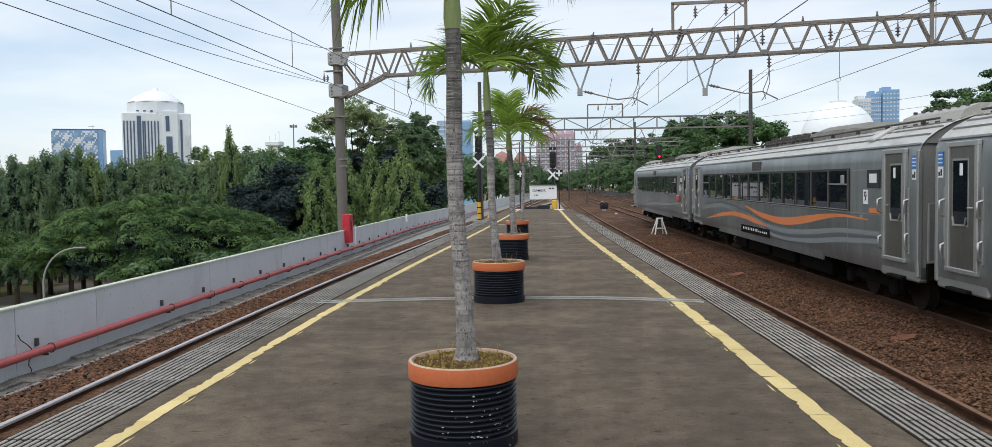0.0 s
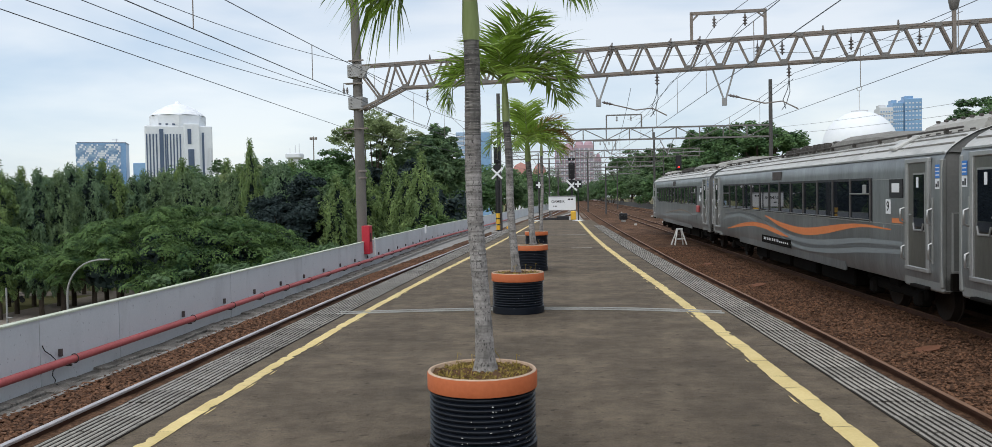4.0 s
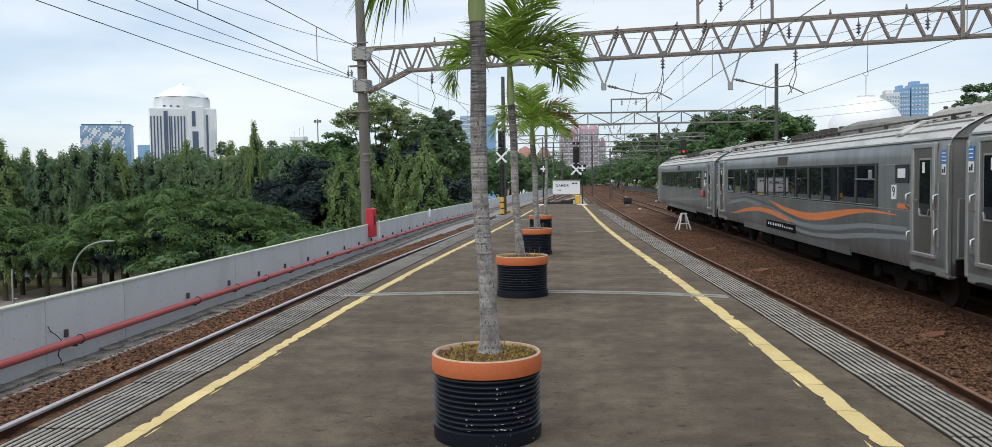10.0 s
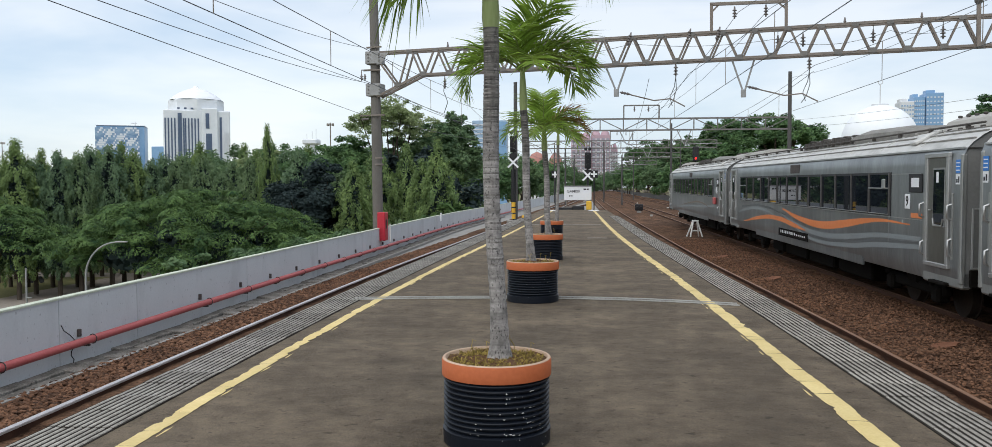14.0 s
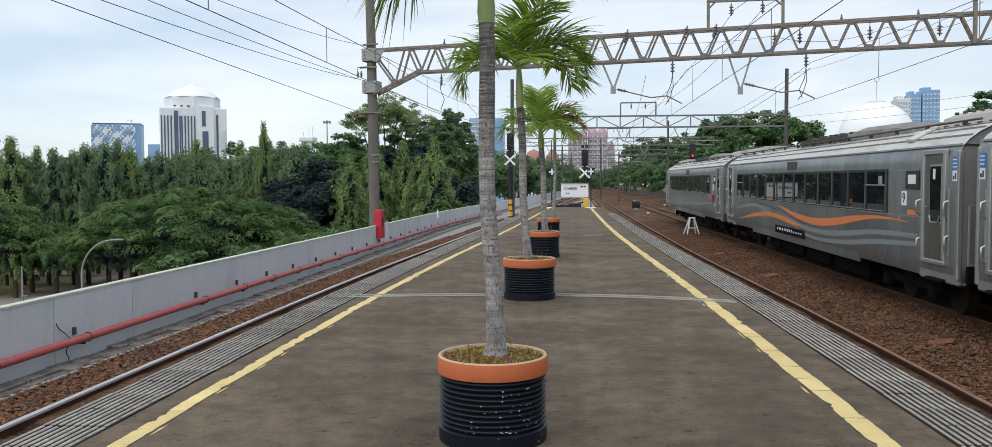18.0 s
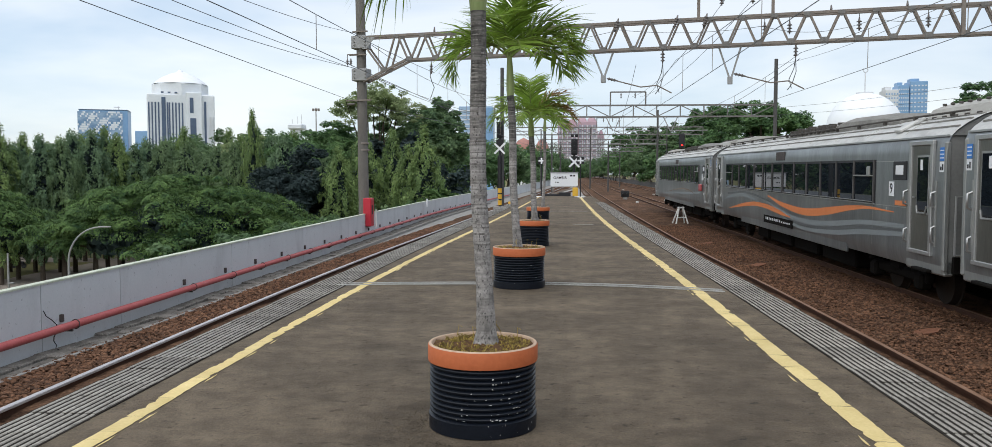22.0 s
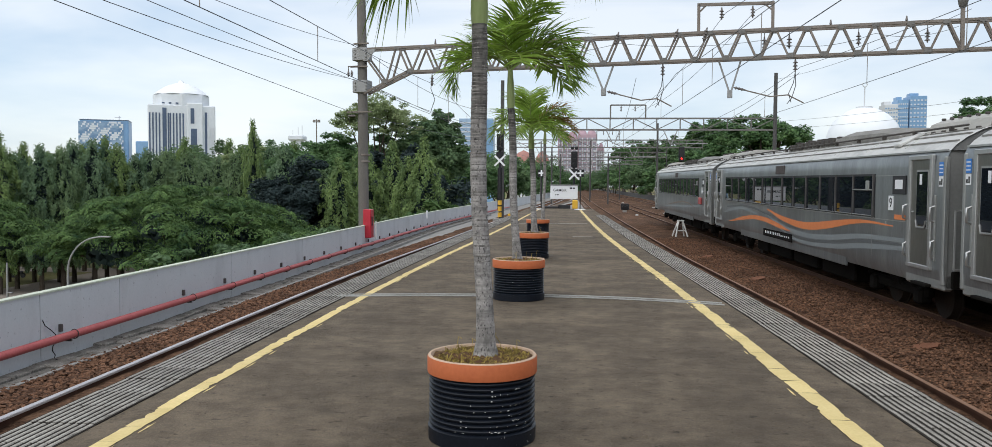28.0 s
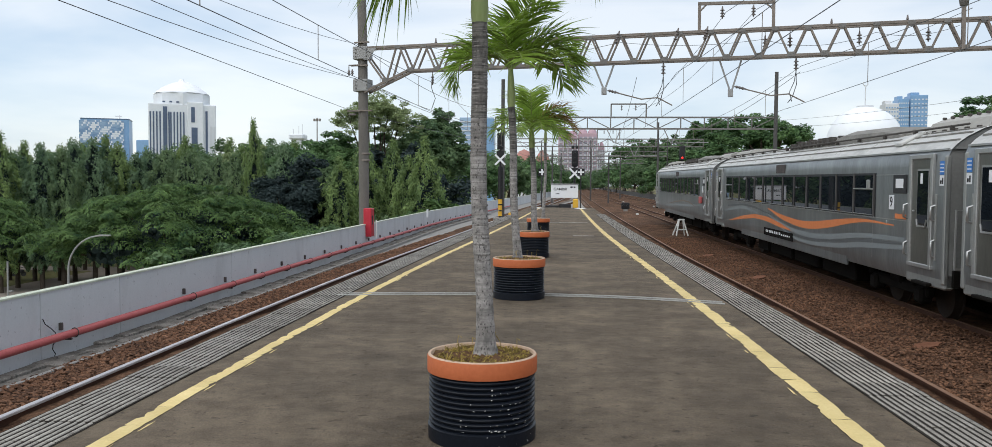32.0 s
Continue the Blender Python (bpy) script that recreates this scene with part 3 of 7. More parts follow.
def track(name, line, head, label, y_from=-40, sleepers=True, lift=None):
    """Two rails on sleepers; each rail is a thing of the setting."""
    lift = lift or (lambda y: 0.0)
    prof = [(-0.065, -0.16), (0.065, -0.16), (0.065, -0.145), (0.012, -0.12), (0.012, -0.045), (0.036, -0.035), (0.036, -0.004),
            (-0.036, -0.004), (-0.036, -0.035), (-0.012, -0.045), (-0.012, -0.12), (-0.065, -0.145)]
    headp = [(-0.0375, -0.03), (0.0375, -0.03), (0.0375, -0.006), (0.028, 0.0015), (-0.028, 0.0015), (-0.0375, -0.006)]
    if head is RAIL_TOP_WORN:
        headp = [(-0.03, -0.006), (0.03, -0.006), (0.033, -0.002), (0.026, 0.0015), (-0.026, 0.0015), (-0.033, -0.002)]
    for s in (-1, 1):
        st = [(along(y, line) + s * 0.5335, y, RAIL_Z + lift(y)) for y in YS if y >= y_from]
        rail = solid("rail", Geo().sweep(prof, st), RUST, label, "rail", kind="structure")
        part("rail_head", Geo().sweep(headp, st), head, rail, "worn running surface of the rail")
    if sleepers:
        me = Geo().bbox((0, 0, 0), (2.0, 0.22, 0.14), 0.02).mesh("sleeper", SLEEPER)
        par = tagged(new("sleepers"), "grey concrete sleepers sunk in the ballast", kind="structure")
        y = 44.0
        while y < 130:
            ob = new("sleeper", me)
            ob.parent = par
            ob.matrix_basis = pose(along(y, line), y, RAIL_Z - 0.205 + lift(y))
            y += 1.25 if y > 80 else 0.62
    return


track("track_left", TRACK_L, RAIL_TOP_SHINY, "steel rail with a polished head on rusty sides", sleepers=False)
track("track_right", TRACK_R, RAIL_TOP_WORN, "rust-brown steel rail beside the platform", sleepers=True)
track("track_train", TRACK_T, RAIL_TOP_WORN, "rust-brown steel rail under the train", sleepers=True)
track("track_far", TRACK_F, RAIL_TOP_WORN, "rusty steel rail beyond the train", sleepers=False)

# service walkway between ballast and parapet
rnd = random.Random(5)
walk_par = tagged(new("service_walkway"), "broken grey concrete slabs between ballast and parapet wall", kind="structure")
for row, (x0, wd) in enumerate(((0.16, 0.25), (0.43, 0.27))):
    y = -6.0
    while y < 62:
        ln = rnd.uniform(0.35, 0.95)
        x = along(y, WALL_L)
        at = pose(x + x0 + rnd.uniform(-0.015, 0.015), y + ln / 2, -1.02 + rnd.uniform(-0.02, 0.025), rnd.uniform(-1.5, 1.5), rnd.uniform(-3, 3), rnd.uniform(-2, 2))
        part("slab", Geo().bbox((0, 0, 0), (wd - rnd.uniform(0.0, 0.05), ln - rnd.uniform(0.015, 0.05), 0.07), 0.014), DIRTY, walk_par, at=at)
        y += ln
g = Geo()
for a, b in zip(YS[:-1], YS[1:]):
    if a >= -10 and b <= 70:
        xa, xb = along(a, WALL_L) + 0.58, along(b, WALL_L) + 0.58
        g.add([(xa, a, -1.05), (xa + 0.07, a, -1.05), (xb + 0.07, b, -1.05), (xb, b, -1.05), (xa, a, -0.96), (xa + 0.07, a, -0.96), (xb + 0.07, b, -0.96), (xb, b, -0.96)],
              [(4, 5, 6, 7), (0, 4, 7, 3), (1, 2, 6, 5)])
part("kerb_strip", g, CONCRETE, walk_par)

# parapet wall in panels
wall_left = tagged(new("wall_left"), "pale grey painted concrete parapet with panel joints", kind="structure")
joints = [-40, -30, -20, -12, -6, -1.0, 4.0, 8.9, 11.16, 13.29, 18.03, 23.2, 28.3, 33.4, 38.5, 43.6, 48.7, 54, 60, 66, 72, 80, 90, 100, 115, 130, 150, 175, 204, 250, 300, 400, 500, 640]
for a, b in zip(joints[:-1], joints[1:]):
    xa, xb = along(a, WALL_L), along(b, WALL_L)
    ga, gb = a + 0.008, b - 0.008
    z0, z1 = -1.06, -0.06
    geo = Geo().add([(xa, ga, z0), (xb, gb, z0), (xb, gb, z1), (xa, ga, z1), (xa - 0.09, ga, z0), (xb - 0.09, gb, z0), (xb - 0.09, gb, z1), (xa - 0.09, ga, z1)],
                    [(0, 1, 2, 3), (5, 4, 7, 6), (3, 2, 6, 7), (0, 3, 7, 4), (1, 5, 6, 2)])
    part("wall_panel", geo, WALL_PAINT, wall_left)
    geo = Geo().add([(xa + 0.012, a, z1 + 0.003), (xb + 0.012, b, z1 + 0.003), (xb + 0.012, b, -0.03), (xa + 0.012, a, -0.03), (xa - 0.1, a, z1 + 0.003), (xb - 0.1, b, z1 + 0.003), (xb - 0.1, b, -0.025), (xa - 0.1, a, -0.025),
                     (xa - 0.03, a, -0.018), (xb - 0.03, b, -0.018)],
                    [(0, 1, 2, 3), (3, 2, 9, 8), (8, 9, 6, 7), (5, 4, 7, 6), (0, 3, 8, 7, 4), (1, 5, 6, 9, 2)])
    part("coping", geo, WALL_TOP, wall_left, "pale greenish mossy coping")

# low parapet beyond the train
wall_right = tagged(new("wall_right"), "dark grey railed parapet beyond the tracks", kind="structure")
for a, b in zip(YS[:-1], YS[1:]):
    xa, xb = along(a, WALL_R), along(b, WALL_R)
    part("parapet_panel", Geo().add([(xa, a, -1.06), (xb, b, -1.06), (xb, b, -0.15), (xa, a, -0.15), (xa + 0.2, a, -1.06), (xb + 0.2, b, -1.06), (xb + 0.2, b, -0.15), (xa + 0.2, a, -0.15)],
                                    [(0, 3, 2, 1), (5, 6, 7, 4), (3, 7, 6, 2), (0, 4, 7, 3), (1, 2, 6, 5)]), POLE_DARK, wall_right)
g = Geo()
for z in (0.15, 0.4):
    g.tube([(along(y, WALL_R) + 0.1, y, z) for y in YS if y >= 30], 0.035, 6)
for k in range(90):
    y = 30 + 2 * k
    g.box((along(y, WALL_R) + 0.1, y, 0.13), (0.07, 0.07, 0.56))
part("hand_rail", g, GALV, wall_right)

# ---- platform surface details ----
edge_len = 0.4


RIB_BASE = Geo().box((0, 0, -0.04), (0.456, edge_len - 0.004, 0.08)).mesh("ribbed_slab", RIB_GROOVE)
rib_variants = []
for k in range(5):
    rnd = random.Random(40 + k)
    geo = Geo()
    for i in range(9):
        x = (i - 4) * 0.05
        w, h = 0.0255 + rnd.uniform(-0.004, 0.003), 0.005
        y0, y1 = -edge_len / 2 + 0.006 + (rnd.uniform(0.005, 0.03) if rnd.random() < 0.03 else 0), edge_len / 2 - 0.006 - (rnd.uniform(0.005, 0.03) if rnd.random() < 0.04 else 0)
        geo.add([(x - w / 2, y0, -0.001), (x + w / 2, y0, -0.001), (x + w / 2, y1, -0.001), (x - w / 2, y1, -0.001),
                 (x - w / 2 + 0.005, y0, 0.001 + h), (x + w / 2 - 0.005, y0, 0.001 + h), (x + w / 2 - 0.005, y1, 0.001 + h), (x - w / 2 + 0.005, y1, 0.001 + h)],
                [(4, 5, 6, 7), (0, 4, 7, 3), (1, 2, 6, 5), (0, 1, 5, 4), (3, 7, 6, 2)])
    rib_variants.append(geo.mesh("ribs", RIB))
for side, line in ((1, EDGE_R), (-1, EDGE_L)):
    par = tagged(new("platform_edging"), "ribbed pale concrete edging slabs along the platform edge", kind="structure")
    rnd = random.Random(side)
    y = 0.0
    while y < (43 if side > 0 else 40):
        x = along(y, line) - side * (0.159 if side > 0 else 0.17)
        turn = -math.degrees(math.atan2(along(y + 0.5, line) - along(y - 0.5, line), 1.0))
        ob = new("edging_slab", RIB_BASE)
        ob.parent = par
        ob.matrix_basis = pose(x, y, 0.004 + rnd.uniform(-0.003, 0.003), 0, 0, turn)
        rb = new("ribs", rnd.choice(rib_variants))
        rb.parent = ob
        y += edge_len

# yellow safety lines, in cracked lengths
for side, line in ((1, LINE_R), (-1, LINE_L)):
    par = tagged(new("safety_line"), "cracked and ragged yellow painted safety line on the platform", kind="structure")
    rnd = random.Random(7 + side)
    half = 0.077 if side > 0 else 0.057
    y = 0.5
    while y < 53:
        ln = rnd.choice((0.18, 0.3, 0.45, 0.6, 0.75)) * rnd.uniform(0.85, 1.15)
        geo = Geo()
        steps = max(4, int(ln / 0.045))
        wa = half * (rnd.uniform(0.95, 1.05) if side > 0 else 1.0)
        shift = rnd.uniform(-0.005, 0.005) if side > 0 else 0.0
        gap = rnd.uniform(0.005, 0.014)
        skew = rnd.uniform(-0.012, 0.006) if side > 0 else 0.0
        nick_l, nick_r = 0.0, 0.0
        for i in range(steps + 1):
            yy = y + (ln - (gap if side > 0 else 0.002)) * i / steps
            x = along(yy, line) + shift + 0.004 * math.sin(3.1 * yy + side) + 0.002 * math.sin(9.7 * yy)
            nick_l = rnd.uniform(0.01, 0.035) if rnd.random() < (0.13 if side > 0 else 0.08) else 0.5 * nick_l
            nick_r = rnd.uniform(0.01, 0.03) if rnd.random() < 0.05 else 0.55 * nick_r
            e1, e2 = wa + rnd.uniform(-0.004, 0.003) - nick_l, wa + rnd.uniform(-0.004, 0.003) - nick_r
            geo.v += [(x - e1, yy - skew, 0.0045), (x, yy, 0.0065), (x + e2, yy + skew, 0.0045)]
        for i in range(steps):
            k = 3 * i
            geo.f += [(k, k + 1, k + 4, k + 3), (k + 1, k + 2, k + 5, k + 4)]
        part("paint_length", geo, YELLOW, par)
        if rnd.random() < 0.4:
            x = along(y, line) + (-1 if side > 0 else 1) * (half + rnd.uniform(0.015, 0.035))
            fl = Geo()
            n = 7
            fl.v = [(x + rnd.uniform(0.004, 0.012) * math.cos(2 * math.pi * i / n), y + rnd.uniform(0.05, 0.17) * math.sin(2 * math.pi * i / n), 0.004) for i in range(n)]
            fl.f = [tuple(range(n))]
            part("paint_flake", fl, YELLOW, par)
        y += ln

# drain channel across the platform
drain = tagged(new("drain_channel"), "shallow pale concrete drain channel across the platform", kind="structure")
for dy, w in ((-0.095, 0.02), (0.08, 0.017)):
    geo = Geo()
    n = 12
    for i in range(n + 1):
        x = -2.95 + 5.05 * i / n
        y = 11.4 + dy - (0.09 if x > -0.3 else 0.04) * (x + 0.3) ** 2
        geo.v += [(x, y - w / 2, 0.003), (x, y - w / 2, 0.017), (x, y + w / 2, 0.017), (x, y + w / 2, 0.003)]
    for i in range(n):
        for c in range(3):
            k = i * 4 + c
            geo.f.append((k, k + 1, k + 5, k + 4))
    part("channel_kerb", geo, KERB_WORN, drain)
geo = Geo()
for i in range(13):
    x = -2.95 + 5.05 * i / 12
    y = 11.4 - (0.09 if x > -0.3 else 0.04) * (x + 0.3) ** 2
    geo.v += [(x, y - 0.088, 0.004), (x, y + 0.08, 0.004)]
for i in range(12):
    geo.f.append((2 * i, 2 * i + 2, 2 * i + 3, 2 * i + 1))
part("channel_bed", geo, DIRTY, drain)
for y, x0, x1 in ((33.0, -1.6, 1.1), (24.6, 0.4, 1.0)):
    solid("surface_seam", Geo().bbox(((x0 + x1) / 2, y, 0.006), (x1 - x0, 0.1, 0.012), 0.004), RIB, "thin pale concrete seam in the asphalt", kind="structure")
for x, y in ((-1.3, 52.6), (1.28, 52.4)):
    geo = Geo()
    n = 10
    rnd = random.Random(int(x * 10))
    geo.v = [(x + rnd.uniform(0.3, 0.45) * math.cos(2 * math.pi * i / n), y + rnd.uniform(0.9, 1.3) * math.sin(2 * math.pi * i / n), 0.012) for i in range(n)]
    geo.f = [tuple(range(n))]
    solid("line_end", geo, WHITE_PAINT, "white painted patch at the end of the safety line", kind="structure")

# loose ballast stones nearest to the platform
def stones(name, count, place, label, seed, size_most, size_least=0.02):
    rng = np.random.default_rng(seed)
    verts, faces = [], []
    base = np.array([(1, 0, 0), (0, 1, 0), (-1, 0, 0), (0, -1, 0), (0.2, 0.1, 0.8), (0.6, 0.55, 0.42), (-0.6, 0.5, 0.45), (-0.55, -0.6, 0.4), (0.6, -0.55, 0.45)], float)
    fc = [(0, 1, 5), (1, 2, 6), (2, 3, 7), (3, 0, 8), (5, 1, 6), (6, 2, 7), (7, 3, 8), (8, 0, 5), (4, 5, 6), (4, 6, 7), (4, 7, 8), (4, 8, 5)]
    for i in range(count):
        x, y = place(rng)
        s = rng.uniform(size_least, size_most, 3) * (1, 1, 0.9)
        p = base * s * rng.uniform(0.75, 1.25, base.shape)
        a = rng.uniform(0, 6.283)
        tx = rng.uniform(-0.5, 0.5)
        ca, sa, ct, st = math.cos(a), math.sin(a), math.cos(tx), math.sin(tx)
        q = np.column_stack((p[:, 0] * ca - p[:, 1] * sa, p[:, 0] * sa + p[:, 1] * ca, p[:, 2]))
        q = np.column_stack((q[:, 0], q[:, 1] * ct - q[:, 2] * st, q[:, 1] * st + q[:, 2] * ct))
        q += (x, y, -1.0 + rng.uniform(-0.012, 0.03))
        n = len(verts)
        verts += q.tolist()
        faces += [(k[0] + n, k[1] + n, k[2] + n) for k in fc]
    g = Geo()
    g.v, g.f = verts, faces
    return solid(name, g, STONES_LOOSE, label, "ballast", kind="stuff")


STONES_LOOSE = tex_material("loose_stones", (0.055, 0.027, 0.016), (0.205, 0.106, 0.06), 0.92, scale=0.8, fine=30, bump=0.3, random_amount=0.6, leaf=False)
nt = STONES_LOOSE.node_tree
gi = nt.nodes.new("ShaderNodeNewGeometry")
for lk in list(nt.links):
    if lk.from_node.type == "OBJECT_INFO":
        to = lk.to_socket
        nt.links.remove(lk)
        nt.links.new(gi.outputs["Random Per Island"], to)


def left_spot(rng):
    y = 6 + 34 * rng.random() ** 1.5
    return along(y, TRACK_L) - 0.6 - rng.random() ** 0.9 * 0.9, y


def right_spot(rng):
    y = 8 + 32 * rng.random() ** 1.4
    return along(y, TRACK_R) + 0.62 + rng.random() * 2.5, y


stones("loose_ballast", 17000, left_spot, "rough brown ballast stones beside the rail", 3, 0.046, 0.022)
stones("loose_ballast", 32000, right_spot, "reddish brown ballast stones beside the rail", 4, 0.036, 0.015)


def grit_spot(rng):
    if rng.random() < 0.6:
        a, r = rng.uniform(2.0, 4.6), 0.36 + abs(rng.normal(0, 0.22))
        return -0.44 + r * math.cos(a), 5.0 + 1.3 * r * math.sin(a)
    return rng.uniform(-2.2, 1.2), 3.4 + 9 * rng.random() ** 1.6


grit = stones("loose_grit", 1300, grit_spot, "dark crumbs of loose asphalt grit round the planter", 8, 0.009, 0.002)
for gv in grit.data.vertices:
    gv.co.z = 0.002 + min(0.007, max(0.0, gv.co.z + 1.0))
grit.data.materials[0] = ASPHALT


# ---- fire main on the parapet ----
pipe = thing("fire_main_pipe", pose(0, 0, 0), "long red painted fire main pipe bracketed to the parapet wall", "pipe")
part("pipe_run", Geo().tube([(along(y, WALL_L) + 0.16, y, -0.70 - 0.0025 * max(0, y - 20)) for y in range(-12, 31)] + [(along(31.2, WALL_L) + 0.16, 31.2, -0.735)] +
                            [(along(y, WALL_L) + 0.16, y, -0.70 - 0.0025 * (y - 20)) for y in range(32, 92, 2)], 0.057, 12), RED_PIPE, pipe, smooth=50)
bracket = Geo().bbox((0.09, 0.3, -0.072), (0.2, 0.035, 0.03), 0.006)
stub_me = Geo().bbox((0.025, 0.3, 0.105), (0.05, 0.05, 0.11), 0.006).mesh("stub_plate", BRACKET)
ring = Geo().tube([(0.16 + 0.062 * math.sin(a * 0.5236), 0.42, 0.0 + 0.068 * math.cos(a * 0.5236)) for a in range(13)], 0.008, 5)
bm_me, rg_me = bracket.mesh("bracket", BRACKET), ring.mesh("clamp_ring", BRACKET)
for y in [7.4, 9.3, 11.3, 13.3, 15.3, 17.3, 19.1, 21.0, 23.0] + [25 + 2 * i for i in range(20)]:
    if abs(y - 13.3) < 0.1:
        continue
    at = pose(along(y, WALL_L), y, -0.70 - 0.0025 * max(0, y - 20))
    b = part("bracket", bm_me, BLACK, pipe, at=at)
    part("clamp_ring", rg_me, BLACK, b)
    part("stub_plate", stub_me, BLACK, b)

hydrant = thing("hydrant_box", pose(-7.13, 31.1, -0.5), "bright red metal fire hydrant cabinet fixed on the parapet", "hydrant box")
part("cabinet", Geo().bbox((0, 0, 0.53), (0.3, 0.48, 1.06), 0.02), RED_BOX, hydrant)
part("door_panel", Geo().bbox((0, -0.247, 0.55), (0.26, 0.012, 0.86), 0.005), RED_BOX, hydrant, "flat red cabinet door")
part("dark_label", Geo().bbox((0.157, -0.05, 0.62), (0.012, 0.16, 0.34), 0.004), BLACK, hydrant, "black label plate")
part("hose_pipe", Geo().tube([(-0.19, -0.2, -0.1), (-0.22, -0.24, 0.15), (-0.19, -0.24, 0.42)], 0.04, 8), RED_PIPE, hydrant, smooth=50)
part("white_post", Geo().tube([(0.26, 0.1, -0.05), (0.26, 0.1, 0.62)], 0.03, 8), WHITE_PAINT, hydrant, "thin white post")
solid("post_marker", Geo().bbox((-7.0, 44.3, -0.1), (0.06, 0.3, 0.42), 0.01), SIGN_WHITE, "small white marker plate on the parapet", "marker")
cable = Geo().tube([(-7.18, 11.18, -0.42), (-7.17, 11.22, -0.5), (-7.16, 11.34, -0.58), (-7.15, 11.43, -0.66), (-7.15, 11.44, -0.76), (-7.15, 11.36, -0.82), (-7.15, 11.35, -0.88), (-7.14, 11.4, -0.95), (-7.1, 11.3, -1.0), (-7.0, 11.22, -0.97)], 0.007, 6)
solid("loose_cable", cable, BLACK, "thin black cable hanging down the parapet wall", "cable", smooth=60)


# ---- planters and palms ----
def planter(at, label, seed, weeds, tall, flakes=44, wide=0.968):
    rnd = random.Random(seed)
    pot = thing("planter", at @ Matrix.Diagonal((wide, wide, tall, 1)), label, "planter", "planters along the platform")
    prof = [(0.30, 0.0), (0.332, 0.004), (0.334, 0.085), (0.322, 0.092)]
    z = 0.096
    for i in range(10):
        prof += [(0.311, z), (0.32, z + 0.005), (0.3265, z + 0.011), (0.328, z + 0.017), (0.3255, z + 0.022), (0.317, z + 0.0265)]
        z += 0.03
    prof += [(0.312, z), (0.312, 0.41)]
    part("ribbed_drum", Geo().lathe(prof, 56), POT_DARK, pot, "black ribbed drum with chipped paint", smooth=35)
    part("rim", Geo().lathe([(0.316, 0.398), (0.337, 0.401), (0.339, 0.41), (0.339, 0.492), (0.333, 0.5)], 56), ORANGE, pot, "orange painted rim band", smooth=40)
    part("lip", Geo().lathe([(0.335, 0.498), (0.331, 0.504), (0.318, 0.504), (0.314, 0.498), (0.312, 0.40)], 56), CREAM, pot, "pale cream top edge", smooth=40)
    soil = Geo()
    rings = [0.313, 0.22, 0.14, 0.06]
    for r in rings:
        soil.v += [(r * math.cos(k * 0.2618), r * math.sin(k * 0.2618), 0.468 + rnd.uniform(0, 0.028) + (0.3 - r) * 0.06) for k in range(24)]
    soil.v.append((0, 0, 0.5))
    for i in range(3):
        for k in range(24):
            soil.f.append((i * 24 + k, i * 24 + (k + 1) % 24, (i + 1) * 24 + (k + 1) % 24, (i + 1) * 24 + k))
    soil.f += [(72 + k, 72 + (k + 1) % 24, 96) for k in range(24)]
    part("soil", soil, SOIL, pot, smooth=60)
    chips = Geo()
    for i in range(flakes):
        a = rnd.choice((-1.75, -1.3, -1.2, -0.9, -0.55)) + rnd.gauss(0, 0.14)
        k = min(rnd.randrange(10), rnd.randrange(10)) if rnd.random() < 0.85 else -1
        zz = 0.096 + 0.03 * k + 0.016 + rnd.uniform(-0.006, 0.006) if k >= 0 else rnd.uniform(0.02, 0.088)
        rr = 0.3288 if k >= 0 else 0.3345
        w, h = rnd.uniform(0.002, 0.011) * rnd.uniform(0.4, 1.2), rnd.uniform(0.0012, 0.0045)
        n = 6
        c = len(chips.v)
        for q in range(n):
            aa = a + w / 0.33 * math.cos(q * 1.047) * rnd.uniform(0.6, 1.2)
            chips.v.append((rr * math.cos(aa), rr * math.sin(aa), zz + h * math.sin(q * 1.047) * rnd.uniform(0.6, 1.2)))
        chips.f.append(tuple(range(c, c + n)))
    tagged(part("chipped_paint", chips, CHIP, pot, "scattered pale paint chips"), kind="stuff")
    gr = Geo()
    for i in range(weeds):
        a, r = rnd.uniform(0, 6.283), 0.29 * math.sqrt(rnd.uniform(0.06, 1))
        p = Vector((r * math.cos(a), r * math.sin(a), 0.478))
        d = Vector((rnd.gauss(0, 1), rnd.gauss(0, 1), 0)).normalized()
        ln, up = rnd.uniform(0.02, 0.08), rnd.uniform(0.004, 0.03)
        w = d.cross(Vector((0, 0, 1))) * rnd.uniform(0.002, 0.005)
        q, e = p + d * ln * 0.55 + Vector((0, 0, up)), p + d * ln + Vector((0, 0, up * rnd.uniform(-0.1, 0.8)))
        c = len(gr.v)
        gr.v += [tuple(p - w), tuple(p + w), tuple(q + w), tuple(q - w), tuple(e)]
        gr.f += [(c, c + 1, c + 2, c + 3), (c + 3, c + 2, c + 4)]
    for i in range(5):
        a = rnd.uniform(0, 6.283)
        p = Vector((0.2 * math.cos(a), 0.2 * math.sin(a), 0.48))
        tip = p + Vector((rnd.uniform(-0.06, 0.06), rnd.uniform(-0.06, 0.06), rnd.uniform(0.08, 0.15)))
        gr.tube([p, (p + tip) / 2 + Vector((0.015, 0, 0)), tip, tip + Vector((0.02, 0, -0.012))], 0.0025, 4)
    tagged(part("weed_tuft", gr, WEED, pot, "dry yellow-green weeds"), kind="stuff")
    return pot


